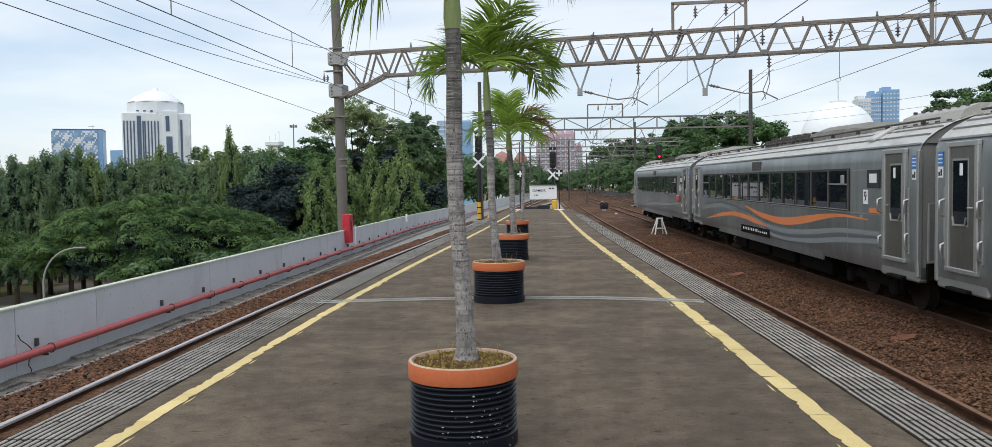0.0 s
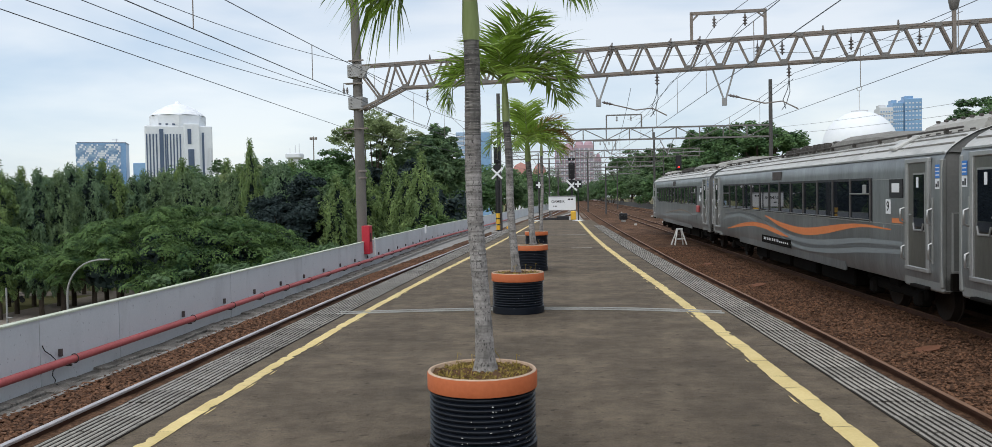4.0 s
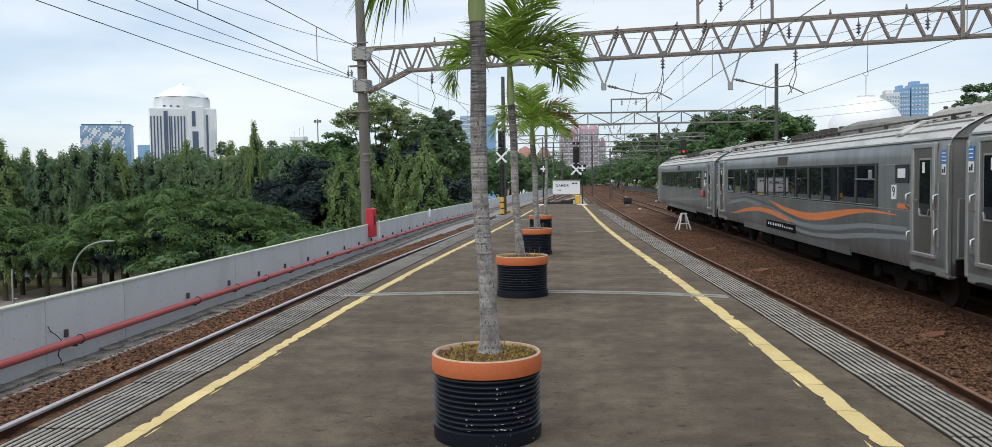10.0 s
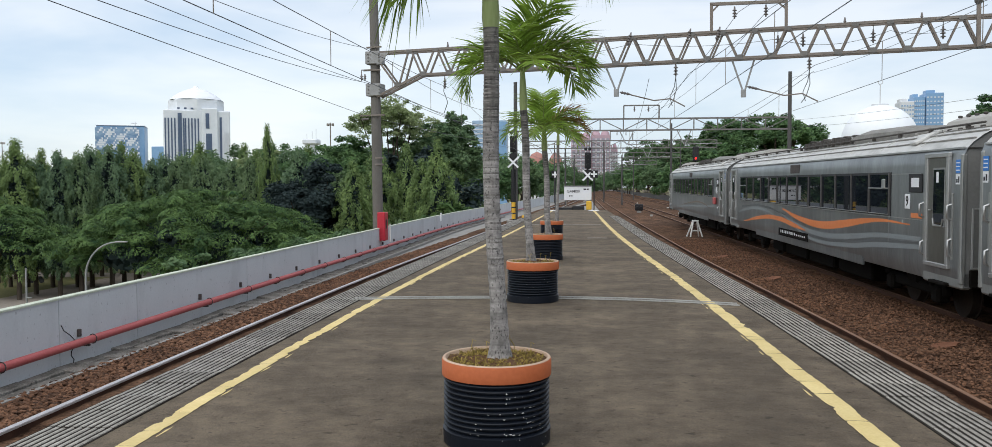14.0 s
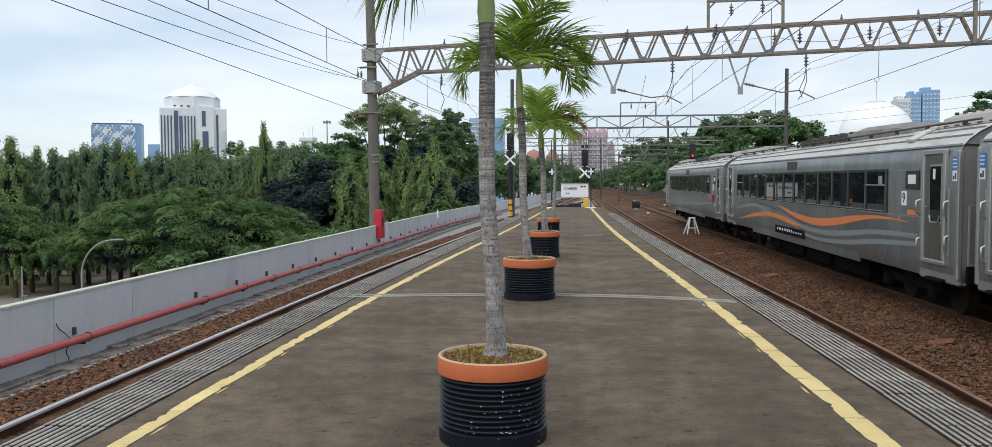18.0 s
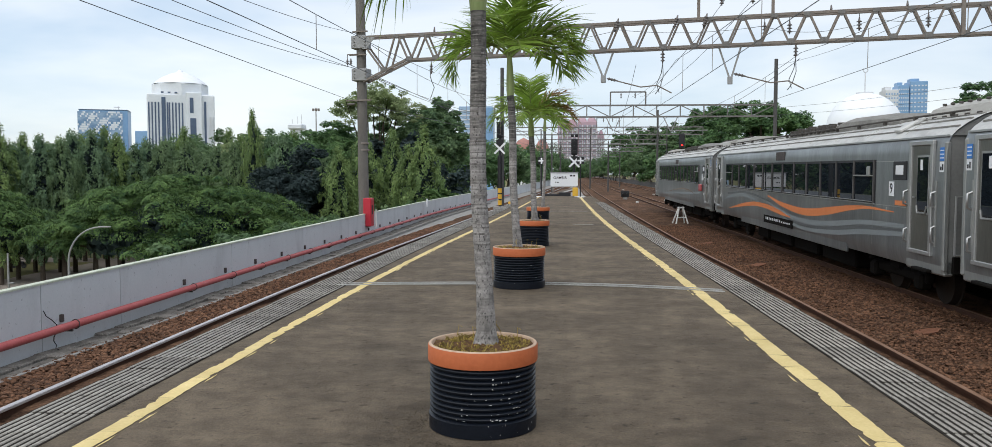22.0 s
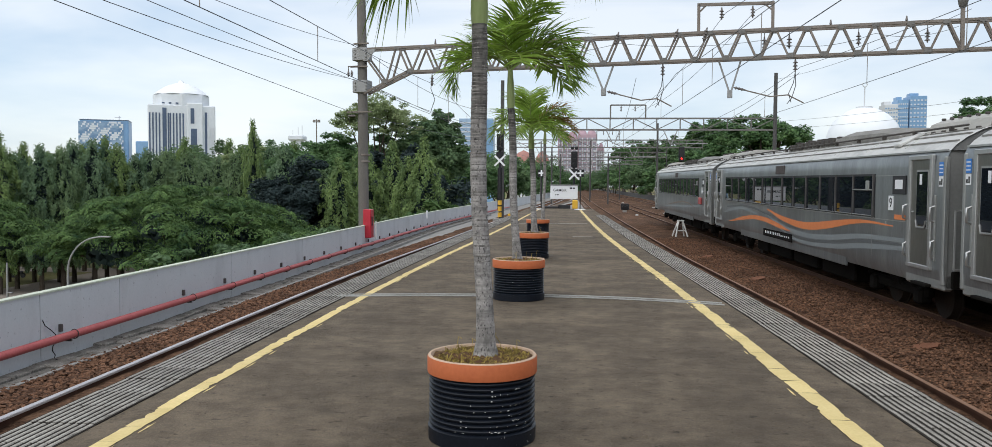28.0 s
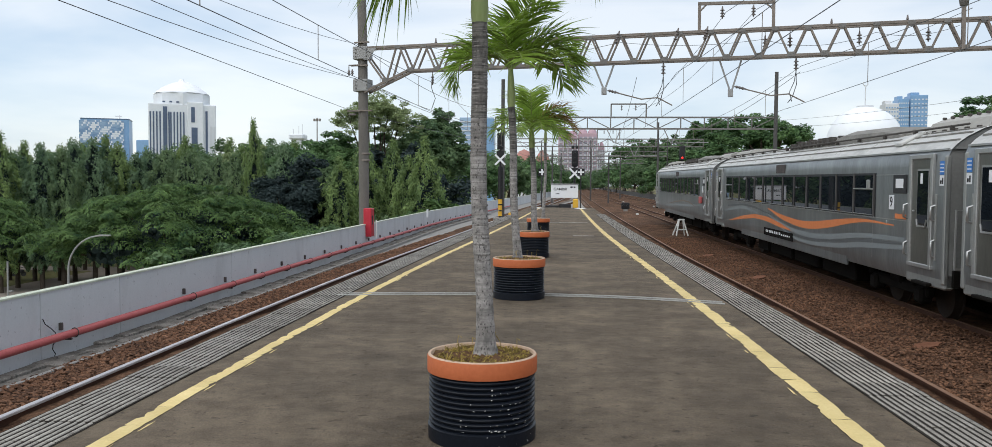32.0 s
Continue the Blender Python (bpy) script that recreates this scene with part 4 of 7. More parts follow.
def frond(geo_leaf, geo_stem, base, heading, length, rise, droop, rnd, leaflet=0.34, width=0.02, side_droop=0.5, count=None, gap=0.025):
    """A feather leaf: an arching stem with leaflets on both sides."""
    n = 14
    hd = Vector((math.cos(heading), math.sin(heading), 0))
    pts = []
    p = Vector(base)
    pitch = rise
    step = length / n
    for i in range(n + 1):
        pts.append(p.copy())
        p = p + step * (hd * math.cos(pitch) + Vector((0, 0, 1)) * math.sin(pitch))
        pitch -= droop / n * (0.5 + 1.2 * i / n)
    geo_stem.tube(pts, [0.014 * (1 - 0.85 * i / n) + 0.002 for i in range(n + 1)], 5)
    cross = hd.cross(Vector((0, 0, 1))).normalized()
    count = count or int(length / gap)
    for i in range(count):
        u = 0.16 + 0.84 * i / count
        k = u * n
        a, b = pts[int(k) if k < n else n - 1], pts[min(int(k) + 1, n)]
        c = a.lerp(b, k - int(k))
        tan = (b - a).normalized()
        upv = cross.cross(tan).normalized()
        env = (math.sin(min(1.0, u * 1.25 + 0.12) * math.pi * 0.62) ** 0.8) * (1.0 if u < 0.8 else 1.0 - 0.55 * (u - 0.8) / 0.2)
        for s in (-1, 1):
            ln = leaflet * env * rnd.uniform(0.82, 1.12)
            d = (cross * s * rnd.uniform(0.75, 1.0) + tan * rnd.uniform(0.62, 0.88) + upv * rnd.uniform(-0.1, 0.5)).normalized()
            m1 = c + d * ln * 0.5
            d2 = (d - Vector((0, 0, side_droop * rnd.uniform(0.6, 1.5)))).normalized()
            e = m1 + d2 * ln * 0.5
            w = tan * width * rnd.uniform(0.8, 1.15) * 0.5
            j = len(geo_leaf.v)
            geo_leaf.v += [tuple(c - w * 0.5), tuple(c + w * 0.5), tuple(m1 + w), tuple(m1 - w), tuple(e)]
            geo_leaf.f += [(j, j + 1, j + 2, j + 3), (j + 3, j + 2, j + 4)]


SWAY = []


def palm(at, label, seed, top, lean, shaft, radius, fronds, ring_gap=0.055, leaflet=0.46, blade=0.03, hang=0.3, gap=0.025):
    """A potted palm: ringed trunk, green crownshaft and feather leaves; fronds: heading, length, rise, droop, dry."""
    rnd = random.Random(seed)
    tree = thing("palm_tree", at, label, "palm tree", "palms in planters")
    n = int(top / 0.03)
    path, rad = [], []
    for i in range(n + 1):
        u = i / n
        x = lean[0] * u + 0.012 * math.sin(u * 7 + seed)
        y = lean[1] * u
        r = radius * (1.28 - 0.9 * min(u * 6, 1) * 0.28 if u < 0.17 else 1.03 - 0.12 * u) * (1 + rnd.uniform(-0.025, 0.025))
        if u < 0.06:
            r *= 1.0 + 0.35 * (1 - u / 0.06)
        path.append((x, y, top * u))
        rad.append(r)
    cut = int(n * 0.72)
    trunk = part("trunk", Geo().tube(path[:cut + 1], rad[:cut + 1], 14), TRUNK, tree, "pale grey rough ringed trunk", smooth=70)
    part("upper_trunk", Geo().tube(path[cut:], rad[cut:], 14), TRUNK_BARE, tree, "darker smooth upper trunk", smooth=70)
    rings = Geo()
    z = top * 0.3
    while z < top * 0.97:
        k = min(int(z / top * n), n - 1)
        x, y, _ = path[k]
        r = rad[k]
        t = rnd.uniform(0.003, 0.008)
        rings.lathe([(r * 0.97, -t), (r * 1.03, -t * 0.5), (r * 1.025, t * 0.4), (r * 0.97, t)], 14, (x, y, z))
        z += ring_gap * rnd.uniform(0.5, 1.6) * (1.0 if z < top * 0.6 else 0.7)
    tagged(part("scar_band", rings, TRUNK_RING, tree, "raised grey leaf scars", smooth=60), kind="stuff")
    roots = Geo()
    for i in range(22):
        a = rnd.uniform(0, 6.283)
        roots.tube([(radius * 1.3 * math.cos(a), radius * 1.3 * math.sin(a), 0.09 * rnd.uniform(0.5, 1.1)), (radius * 1.75 * math.cos(a), radius * 1.75 * math.sin(a), -0.02)], 0.007, 5)
    tagged(part("root_collar", roots, TRUNK, tree), kind="stuff")
    tx, ty, tz = path[-1]
    hx, hy, hz = tx + lean[0] * 0.15, ty + lean[1] * 0.15, top + shaft
    part("crownshaft", Geo().tube([(tx, ty, tz - 0.01), (tx, ty, tz + shaft * 0.12), (tx + (hx - tx) * 0.5, ty, tz + shaft * 0.55), (hx, hy, hz)],
                                  [rad[-1] * 1.0, rad[-1] * 1.16, rad[-1] * 0.95, rad[-1] * 0.55], 14), SHAFT, tree, "smooth yellow-green crownshaft", smooth=60)
    for heading, length, rise, droop, dry, *more in fronds:
        lf, st = Geo(), Geo()
        frond(lf, st, (0, 0, 0), radians(heading), length, radians(rise), radians(droop), rnd, more[0] if more else leaflet, blade, hang, None, gap)
        at_hub = pose(hx, hy, hz - rnd.uniform(0.0, 0.12))
        stem = part("frond", st, FROND_STEM, tree, smooth=60, at=at_hub)
        part("leaf_blade", lf, DRY_FROND if dry else FROND, stem, "brown-tipped drying leaf" if dry else "")
        SWAY.append((stem, at_hub.translation.copy(), rnd.uniform(0, 6.28), rnd.uniform(0.6, 1.3)))
    return tree


pots = [(-0.448, 4.99), (-0.525, 11.14), (-0.53, 17.4), (-0.6, 24.1)]
pot_labels = ["black ribbed drum planter with an orange rim on the asphalt", "black ribbed planter with orange rim and green weeds", "black ribbed planter with orange rim further along the platform",
              "small-looking black planter with orange rim at the row's end"]
for i, (x, y) in enumerate(pots):
    planter(pose(x, y, 0, 0, 0, 0), pot_labels[i], 20 + i, (1000, 600, 240, 160)[i], (1.0, 1.06, 1.06, 1.06)[i], (60, 8, 5, 4)[i], (0.968, 1.03, 0.985, 0.985)[i])

palm(pose(-0.44, 5.02, 0.45), "tall grey-trunked palm growing in the front planter", 1, 2.02, (-0.05, 0.0), 0.45, 0.051,
     [(180, 0.68, 40, 150, 0, 0.7), (173, 0.62, 46, 150, 0, 0.66), (187, 0.64, 36, 145, 0, 0.7), (-52, 0.34, 30, 110, 0, 0.62), (215, 1.2, 50, 140, 0), (150, 1.3, 55, 130, 0), (100, 1.3, 66, 110, 0), (50, 1.3, 60, 120, 0), (-4, 0.9, 42, 140, 0, 0.36), (25, 0.9, 40, 140, 0, 0.36), (-40, 1.2, 62, 110, 0), (-95, 1.1, 66, 95, 0), (20, 1.1, 75, 80, 0)], 0.034, 0.46, 0.034, 0.9, 0.032)
palm(pose(-0.55, 11.17, 0.45), "green feather palm growing in a planter with weeds", 2, 2.08, (-0.10, 0.0), 0.58, 0.052,
     [(182, 1.15, 46, 175, 0), (165, 1.0, 62, 130, 0), (200, 1.0, 28, 130, 0), (0, 1.2, 52, 150, 0), (-20, 1.15, 38, 140, 0), (20, 1.15, 64, 115, 0), (35, 1.1, 30, 120, 0), (-60, 1.05, 74, 80, 0),
      (-100, 1.0, 66, 100, 0), (95, 1.1, 74, 90, 0), (130, 1.1, 58, 125, 0), (-8, 1.0, 80, 65, 0), (-75, 0.8, 30, 90, 0), (60, 1.0, 50, 110, 0), (15, 1.1, 48, 120, 0)], 0.055, 0.57, 0.038, 0.3, 0.027)
palm(pose(-0.50, 17.64, 0.45), "shorter feather palm with drying orange-tinged leaves", 3, 1.82, (-0.08, 0.0), 0.5, 0.062,
     [(178, 1.05, 34, 130, 0), (150, 0.95, 60, 110, 0), (0, 1.1, 40, 115, 1), (-15, 1.0, 55, 100, 0), (25, 1.05, 62, 95, 1), (50, 0.95, 48, 110, 0), (95, 1.0, 75, 60, 0), (-90, 1.0, 70, 70, 0), (-70, 0.8, 30, 100, 0),
      (210, 0.85, 45, 130, 0), (-40, 0.95, 30, 120, 0), (120, 1.0, 72, 70, 0), (10, 0.85, 12, 90, 0), (-110, 0.8, 20, 100, 0)], 0.055, 0.54, 0.044, 0.3, 0.033)
palm(pose(-0.45, 24.2, 0.45), "slim palm behind the others at the row's end", 4, 2.25, (0.04, 0.0), 0.42, 0.045,
     [(170, 0.95, 40, 120, 0), (10, 1.0, 45, 120, 1), (60, 0.95, 60, 100, 0), (120, 0.95, 65, 90, 0), (-60, 0.95, 60, 90, 0), (-120, 0.85, 50, 110, 0), (200, 0.9, 25, 110, 0), (-20, 0.9, 20, 110, 1)], 0.055, 0.46, 0.036)


# ---- overhead line ----
def beam_between(geo, a, b, w):
    """A square bar from a to b."""
    a, b = Vector(a), Vector(b)
    d = (b - a)
    turn = d.to_track_quat("Z", "Y").to_matrix()
    return geo.box((a + b) / 2, (w, w, d.length), turn)


def insulator(parent, at, discs=3, r=0.09, gap=0.1):
    geo = Geo()
    prof = [(0.02, 0.0)]
    for i in range(discs):
        z = 0.06 + i * gap
        prof += [(0.03, z), (r, z + 0.01), (r * 0.8, z + 0.035), (0.035, z + 0.05)]
    prof += [(0.02, 0.06 + discs * gap + 0.05)]
    geo.lathe(prof, 10)
    return part("insulator", geo, INSUL, parent, "ribbed porcelain insulator", smooth=60, at=at)


# main portal over the platform, turned a little against the tracks
GA, GB = Vector((-7.4, 31.7, 0)), Vector((13.4, 27.5, 0))
gdir = (GB - GA).normalized()
gang = math.degrees(math.atan2(gdir.y, gdir.x))
gantry = thing("overhead_line_gantry", pose(GA.x, GA.y, -0.07, 0, -0.41, gang), "weathered grey steel lattice gantry spanning the tracks", "gantry")
GL, ZB, ZT = 24.0, 5.74, 6.65
pole_geo = Geo().tube([(-0.05, 0, -1.06), (-0.05, 0, 3), (-0.06, 0, 7), (-0.12, 0, 10.5)], [0.2, 0.19, 0.175, 0.16], 16)
part("pole", pole_geo, POLE_CONC, gantry, "round grey concrete pole", smooth=60)
part("pole", Geo().tube([(GL, 0, -1.06), (GL, 0, 10.5)], [0.2, 0.16], 16), POLE_CONC, gantry, "round grey concrete pole", smooth=60)
for dy in (-0.2, 0.2):
    part("top_chord", Geo().box((GL / 2, dy, ZT), (GL, 0.085, 0.085)), GALV, gantry)
    part("bottom_chord", Geo().box((GL / 2 + 0.9, dy, ZB), (GL - 1.8, 0.085, 0.085)), GALV, gantry)
    geo = Geo()
    beam_between(geo, (0.1, dy, 5.0), (1.85, dy, ZB), 0.085)
    part("haunch_brace", geo, GALV, gantry)
gw = 1.0256
for k in range(-1, 21):
    xb = 1.97 + gw * k
    zb = ZB if xb > 1.8 else 5.0 + 0.41 * xb
    for dy in (-0.2, 0.2):
        off = 0.0 if dy < 0 else 0.05
        legs = [((xb - 0.06 + off, zb), (xb - 0.46 + off, ZT)), ((xb + 0.06 + off, zb), (xb + 0.46 + off, ZT))]
        if k < 0:
            legs[0] = ((xb - 0.06, zb), (0.2, 6.3))
        for (xa, za), (xe, ze) in legs:
            geo = Geo()
            beam_between(geo, (xa, dy, za), (xe, dy, ze), 0.062)
            part("diagonal", geo, GALV, gantry)
        part("gusset_plate", Geo().bbox((xb + off, dy - 0.048, zb + 0.03), (0.24, 0.012, 0.16), 0.004), GALV_DARK, gantry)
        part("gusset_plate", Geo().bbox((xb + gw / 2 + off, dy - 0.048, ZT - 0.03), (0.22, 0.012, 0.12), 0.004), GALV_DARK, gantry)
geo = Geo()
geo.add([(0.1, -0.26, 6.62), (0.62, -0.26, 6.62), (0.28, -0.26, 6.2), (0.1, -0.26, 6.2), (0.1, -0.24, 6.62), (0.62, -0.24, 6.62), (0.28, -0.24, 6.2), (0.1, -0.24, 6.2)],
        [(3, 2, 1, 0), (4, 5, 6, 7), (0, 1, 5, 4), (1, 2, 6, 5), (2, 3, 7, 6)])
part("corner_gusset", geo, GALV_LIGHT, gantry, "slanted grey corner plate")
for z, h in ((6.47, 0.48), (5.26, 0.46)):
    cp_ = part("clamp_plate", Geo().bbox((-0.05, -0.02, z), (0.6, 0.5, h), 0.02), GALV_LIGHT, gantry, "grey bolted clamp plate")
    for bx in (-0.22, 0.22):
        for bz in (-0.13, 0.0, 0.13):
            part("bolt", Geo().bbox((bx, -0.285, z + bz), (0.05, 0.04, 0.05), 0.01), GALV_DARK, cp_)
for z, w in ((6.86, 0.3), (4.3, 0.5), (6.0, 0.34)):
    part("cross_arm", Geo().box((-0.1 if z < 6.5 else 0, -0.21, z), (w * 2, 0.07, 0.05)), GALV, gantry)
part("bracket_arm", Geo().tube([(-0.1, -0.24, 6.02), (-0.52, -0.24, 6.02), (-0.52, -0.24, 5.8)], 0.022, 6), GALV, gantry)
for xx in (-0.52, -0.38):
    insulator(gantry, pose(xx, -0.24, 5.62), 2, 0.06, 0.07)
insulator(gantry, pose(-0.55, -0.24, 4.16, 0, 90, 0), 3, 0.05, 0.07)
for z in (2.4, 2.65):
    part("pole_band", Geo().lathe([(0.186, 0), (0.2, 0.01), (0.2, 0.06), (0.186, 0.07)], 16, (0, 0, z)), GALV, gantry)


def gx(px_world):
    """Distance along the gantry for a plan x."""
    return (px_world - GA.x) / gdir.x


# raised frame, drop brackets, insulators and the post with a lamp
x0, x1 = 12.36, 14.75
frame_geo = Geo()
beam_between(frame_geo, (x0, 0, ZT), (x0, 0, 7.62), 0.1)
beam_between(frame_geo, (x1, 0, ZT), (x1, 0, 7.56), 0.1)
beam_between(frame_geo, (x1 - 0.3, 0, 7.56), (x1, 0, 7.3), 0.05)
beam_between(frame_geo, (x0 + 0.25, 0, 7.6), (x0, 0, 7.35), 0.05)
beam_between(frame_geo, (x0 - 0.05, 0, 7.62), (x1 + 0.05, 0, 7.54), 0.1)
part("raised_frame", frame_geo, GALV, gantry)
for xx in (x0 + 0.75, x0 + 1.75):
    insulator(gantry, pose(xx, 0, 7.08), 3, 0.08, 0.1)
for cx, vz in ((9.13, 0.2), (13.4, 0.0)):
    geo = Geo()
    beam_between(geo, (cx - 0.38, 0, ZB), (cx - 0.04, 0, 4.72 + vz), 0.06)
    beam_between(geo, (cx + 0.36, 0, ZB), (cx + 0.06, 0, 4.72 + vz), 0.06)
    part("drop_bracket", geo, GALV_LIGHT, gantry, "pale V-shaped drop bracket")
    part("bracket_foot", Geo().bbox((cx, 0, 4.58 + vz), (0.17, 0.1, 0.26), 0.01), GALV_LIGHT, gantry)
    insulator(gantry, pose(cx + 0.12, 0, 4.8, 0, 105, 0), 3, 0.06, 0.1)
    part("steady_arm", Geo().tube([(cx + 0.5, 0, 4.69), (cx + 1.3, 0, 4.46), (cx + 1.85, 0, 4.5), (cx + 2.35, 0, 4.22)], 0.022, 6), GALV, gantry)
for xl in (9.6, 11.6, 12.56):
    insulator(gantry, pose(xl - 0.04, -0.25, ZT - 0.3, 0, 16, 0), 4, 0.07, 0.09)
for xl in (14.5, 15.29, 17.43, 19.47):
    insulator(gantry, pose(xl, 0.25, 6.06), 3, 0.09, 0.11)
    part("hanger_rod", Geo().tube([(xl, 0.25, 6.4), (xl, 0.25, ZT)], 0.012, 5), GALV_DARK, gantry)
for xw in (3.55, 7.77):
    insulator(gantry, pose(gx(xw), 0.0, 5.25), 3, 0.085, 0.11)
    part("jumper_wire", Geo().tube([(gx(xw), 0, 5.25), (gx(xw) - 0.05, 0, 4.9), (gx(xw) - 0.2, 0, 4.55), (gx(xw) - 0.12, 0, 4.25)], 0.014, 5), WIRE, gantry)
    part("jumper_wire", Geo().tube([(gx(xw), 0, 5.25), (gx(xw) + 0.02, 0, 4.8), (gx(xw) - 0.1, 0, 4.4), (gx(xw) - 0.25, 0, 4.2)], 0.014, 5), WIRE, gantry)
lx = 20.35
geo = Geo()
beam_between(geo, (lx, -0.28, ZB - 0.05), (lx, -0.28, 7.05), 0.11)
part("lamp_post", geo, GALV, gantry)
part("lamp_head", Geo().lathe([(0.06, 7.0), (0.12, 7.05), (0.17, 7.3), (0.17, 7.7), (0.05, 7.8)], 12, (lx, -0.28, 0)), GALV_DARK, gantry, "grey tapered lamp housing", smooth=50)
for xw, h in ((-4.5, 0.12), (8.8, 0.1), (11.0, 0.1)):
    insulator(gantry, pose(gx(xw), -0.2, ZT), 1, 0.05, h)
insulator(gantry, pose(gx(-4.7), 0.0, 5.2), 3, 0.07, 0.1)
part("jumper_wire", Geo().tube([(gx(-4.7), 0, 5.7), (gx(-4.75), 0, 5.1), (gx(-4.6), 0, 4.7), (gx(-4.75), 0, 4.3)], 0.014, 5), WIRE, gantry)


def small_gantry(y, xl, xr, zb, zt, pole_tops, pr=0.16, frame_at=None, label="lighter steel lattice gantry further down the line"):
    t = thing("overhead_line_gantry", pose(0, y, 0), label, "gantry", "gantries down the line")
    for xx, zz in pole_tops:
        part("pole", Geo().tube([(xx, 0, -1.06), (xx, 0, zz)], [pr * 1.1, pr * 0.9], 10), POLE_DARK, t, "round grey concrete pole", smooth=60)
    for z in (zb, zt):
        part("chord", Geo().box(((xl + xr) / 2, 0, z), (xr - xl, 0.11, 0.11)), GALV_DARK, t)
    n = int((xr - xl) / 1.6)
    st = (xr - xl) / n
    for i in range(n + 1):
        geo = Geo()
        beam_between(geo, (xl + i * st, 0, zb), (xl + i * st, 0, zt), 0.075)
        part("upright", geo, GALV_DARK, t)
        if i < n:
            geo = Geo()
            if i % 2:
                beam_between(geo, (xl + i * st, 0, zb), (xl + (i + 1) * st, 0, zt), 0.06)
            else:
                beam_between(geo, (xl + i * st, 0, zt), (xl + (i + 1) * st, 0, zb), 0.06)
            part("diagonal", geo, GALV_DARK, t)
    for cx in (along(y, TRACK_L), along(y, TRACK_R), along(y, TRACK_T)):
        geo = Geo()
        beam_between(geo, (cx - 0.5, 0, zb), (cx, 0, zb - 1.0), 0.06)
        beam_between(geo, (cx + 0.5, 0, zb), (cx + 0.08, 0, zb - 1.0), 0.06)
        part("drop_bracket", geo, GALV_LIGHT, t, "pale V-shaped drop bracket")
        part("steady_arm", Geo().tube([(cx + 0.1, 0, zb - 1.0), (cx + 2.6, 0, zb - 0.95)], 0.03, 5), GALV_LIGHT, t)
    if frame_at:
        a, b, z = frame_at
        geo = Geo()
        beam_between(geo, (a, 0, zt), (a, 0, z), 0.09)
        beam_between(geo, (b, 0, zt), (b, 0, z), 0.09)
        beam_between(geo, (a, 0, z), (b, 0, z), 0.09)
        part("raised_frame", geo, GALV_DARK, t)
        for q in (0.3, 0.7):
            insulator(t, pose(a + (b - a) * q, 0, z - 0.45), 3, 0.08, 0.1)
    return t


small_gantry(60, -4.6, 14.9, 5.42, 6.22, [(-4.08, 8.9), (14.9, 9.35)], 0.14, (3.55, 6.0, 7.15))
small_gantry(92, -5.0, 15.3, 5.6, 6.4, [(-4.9, 7.6), (10.5, 8.2)], 0.12, (4.0, 6.4, 7.4))
small_gantry(128, -3.0, 16.0, 5.7, 6.5, [(-2.8, 8.0), (4.6, 8.2), (16.0, 8)], 0.09)
small_gantry(170, -2.0, 16.5, 5.7, 6.5, [(-1.5, 8.0), (6.2, 8.5)], 0.1)
small_gantry(220, 0.0, 17.0, 5.7, 6.5, [(0.0, 8.0), (12.5, 8.5)], 0.12)
for x, y, z in ((-5.2, 76, 6.5), (-1.0, 110, 6.5), (6.4, 112, 5.6), (10.6, 150, 7.0), (0.2, 150, 7)):
    solid("line_mast", Geo().tube([(x, y, -1.06), (x, y, z)], [0.11, 0.09], 10), POLE_DARK, "slim grey mast beside the tracks", "mast", "masts", smooth=60)


def sag_line(a, b, sag, n=18):
    a, b = Vector(a), Vector(b)
    return [a.lerp(b, i / n) - Vector((0, 0, 4 * sag * (i / n) * (1 - i / n))) for i in range(n + 1)]


def gantry_y(x):
    return GA.y + (x - GA.x) * gdir.y / gdir.x


SPANS = [(-19.0, None), (None, 60.0), (60.0, 92.0), (92.0, 128.0), (128.0, 170.0), (170, 220)]
for line, off, contact_z, mess_z in ((TRACK_L, 0.0, 3.98, 5.2), (TRACK_R, 0.1, 4.15, 5.35), (TRACK_T, 0.0, 4.2, 5.45)):
    cat = thing("contact_line", pose(0, 0, 0), "thin dark overhead contact line with droppers above the track", "overhead wire", "overhead wires")
    zig = 0.2
    for s, (a, b) in enumerate(SPANS):
        xa = along(a if a is not None else 30, line)
        a = gantry_y(xa) if a is None else a
        b = gantry_y(xa) if b is None else b
        pa = Vector((along(a, line) + (zig if s % 2 else -zig), a, contact_z))
        pb = Vector((along(b, line) + (-zig if s % 2 else zig), b, contact_z))
        if line is TRACK_L and s == 0:
            pa, pb = Vector((-5.72, a, 3.86)), Vector((-4.63, b, 4.1))
        ma, mb = Vector((pa.x, a, mess_z)), Vector((pb.x, b, mess_z))
        r = 0.008 if b < 70 else 0.012
        part("contact_wire", Geo().tube(sag_line(pa, pb, 0.03), r, 4), WIRE, cat)
        mp = sag_line(ma, mb, 0.6)
        part("messenger_wire", Geo().tube(mp, r, 4), WIRE, cat)
        cp = sag_line(pa, pb, 0.03)
        if b < 100:
            yy = 17.0 + 5.4 * math.ceil((a + 1.5 - 17.0) / 5.4)
            while yy < b - 1.5:
                q = (yy - a) / (b - a) * 18
                i = int(q)
                part("dropper", Geo().tube([mp[i].lerp(mp[i + 1], q - i), cp[i].lerp(cp[i + 1], q - i)], 0.009, 4), GALV, cat)
                yy += 5.4

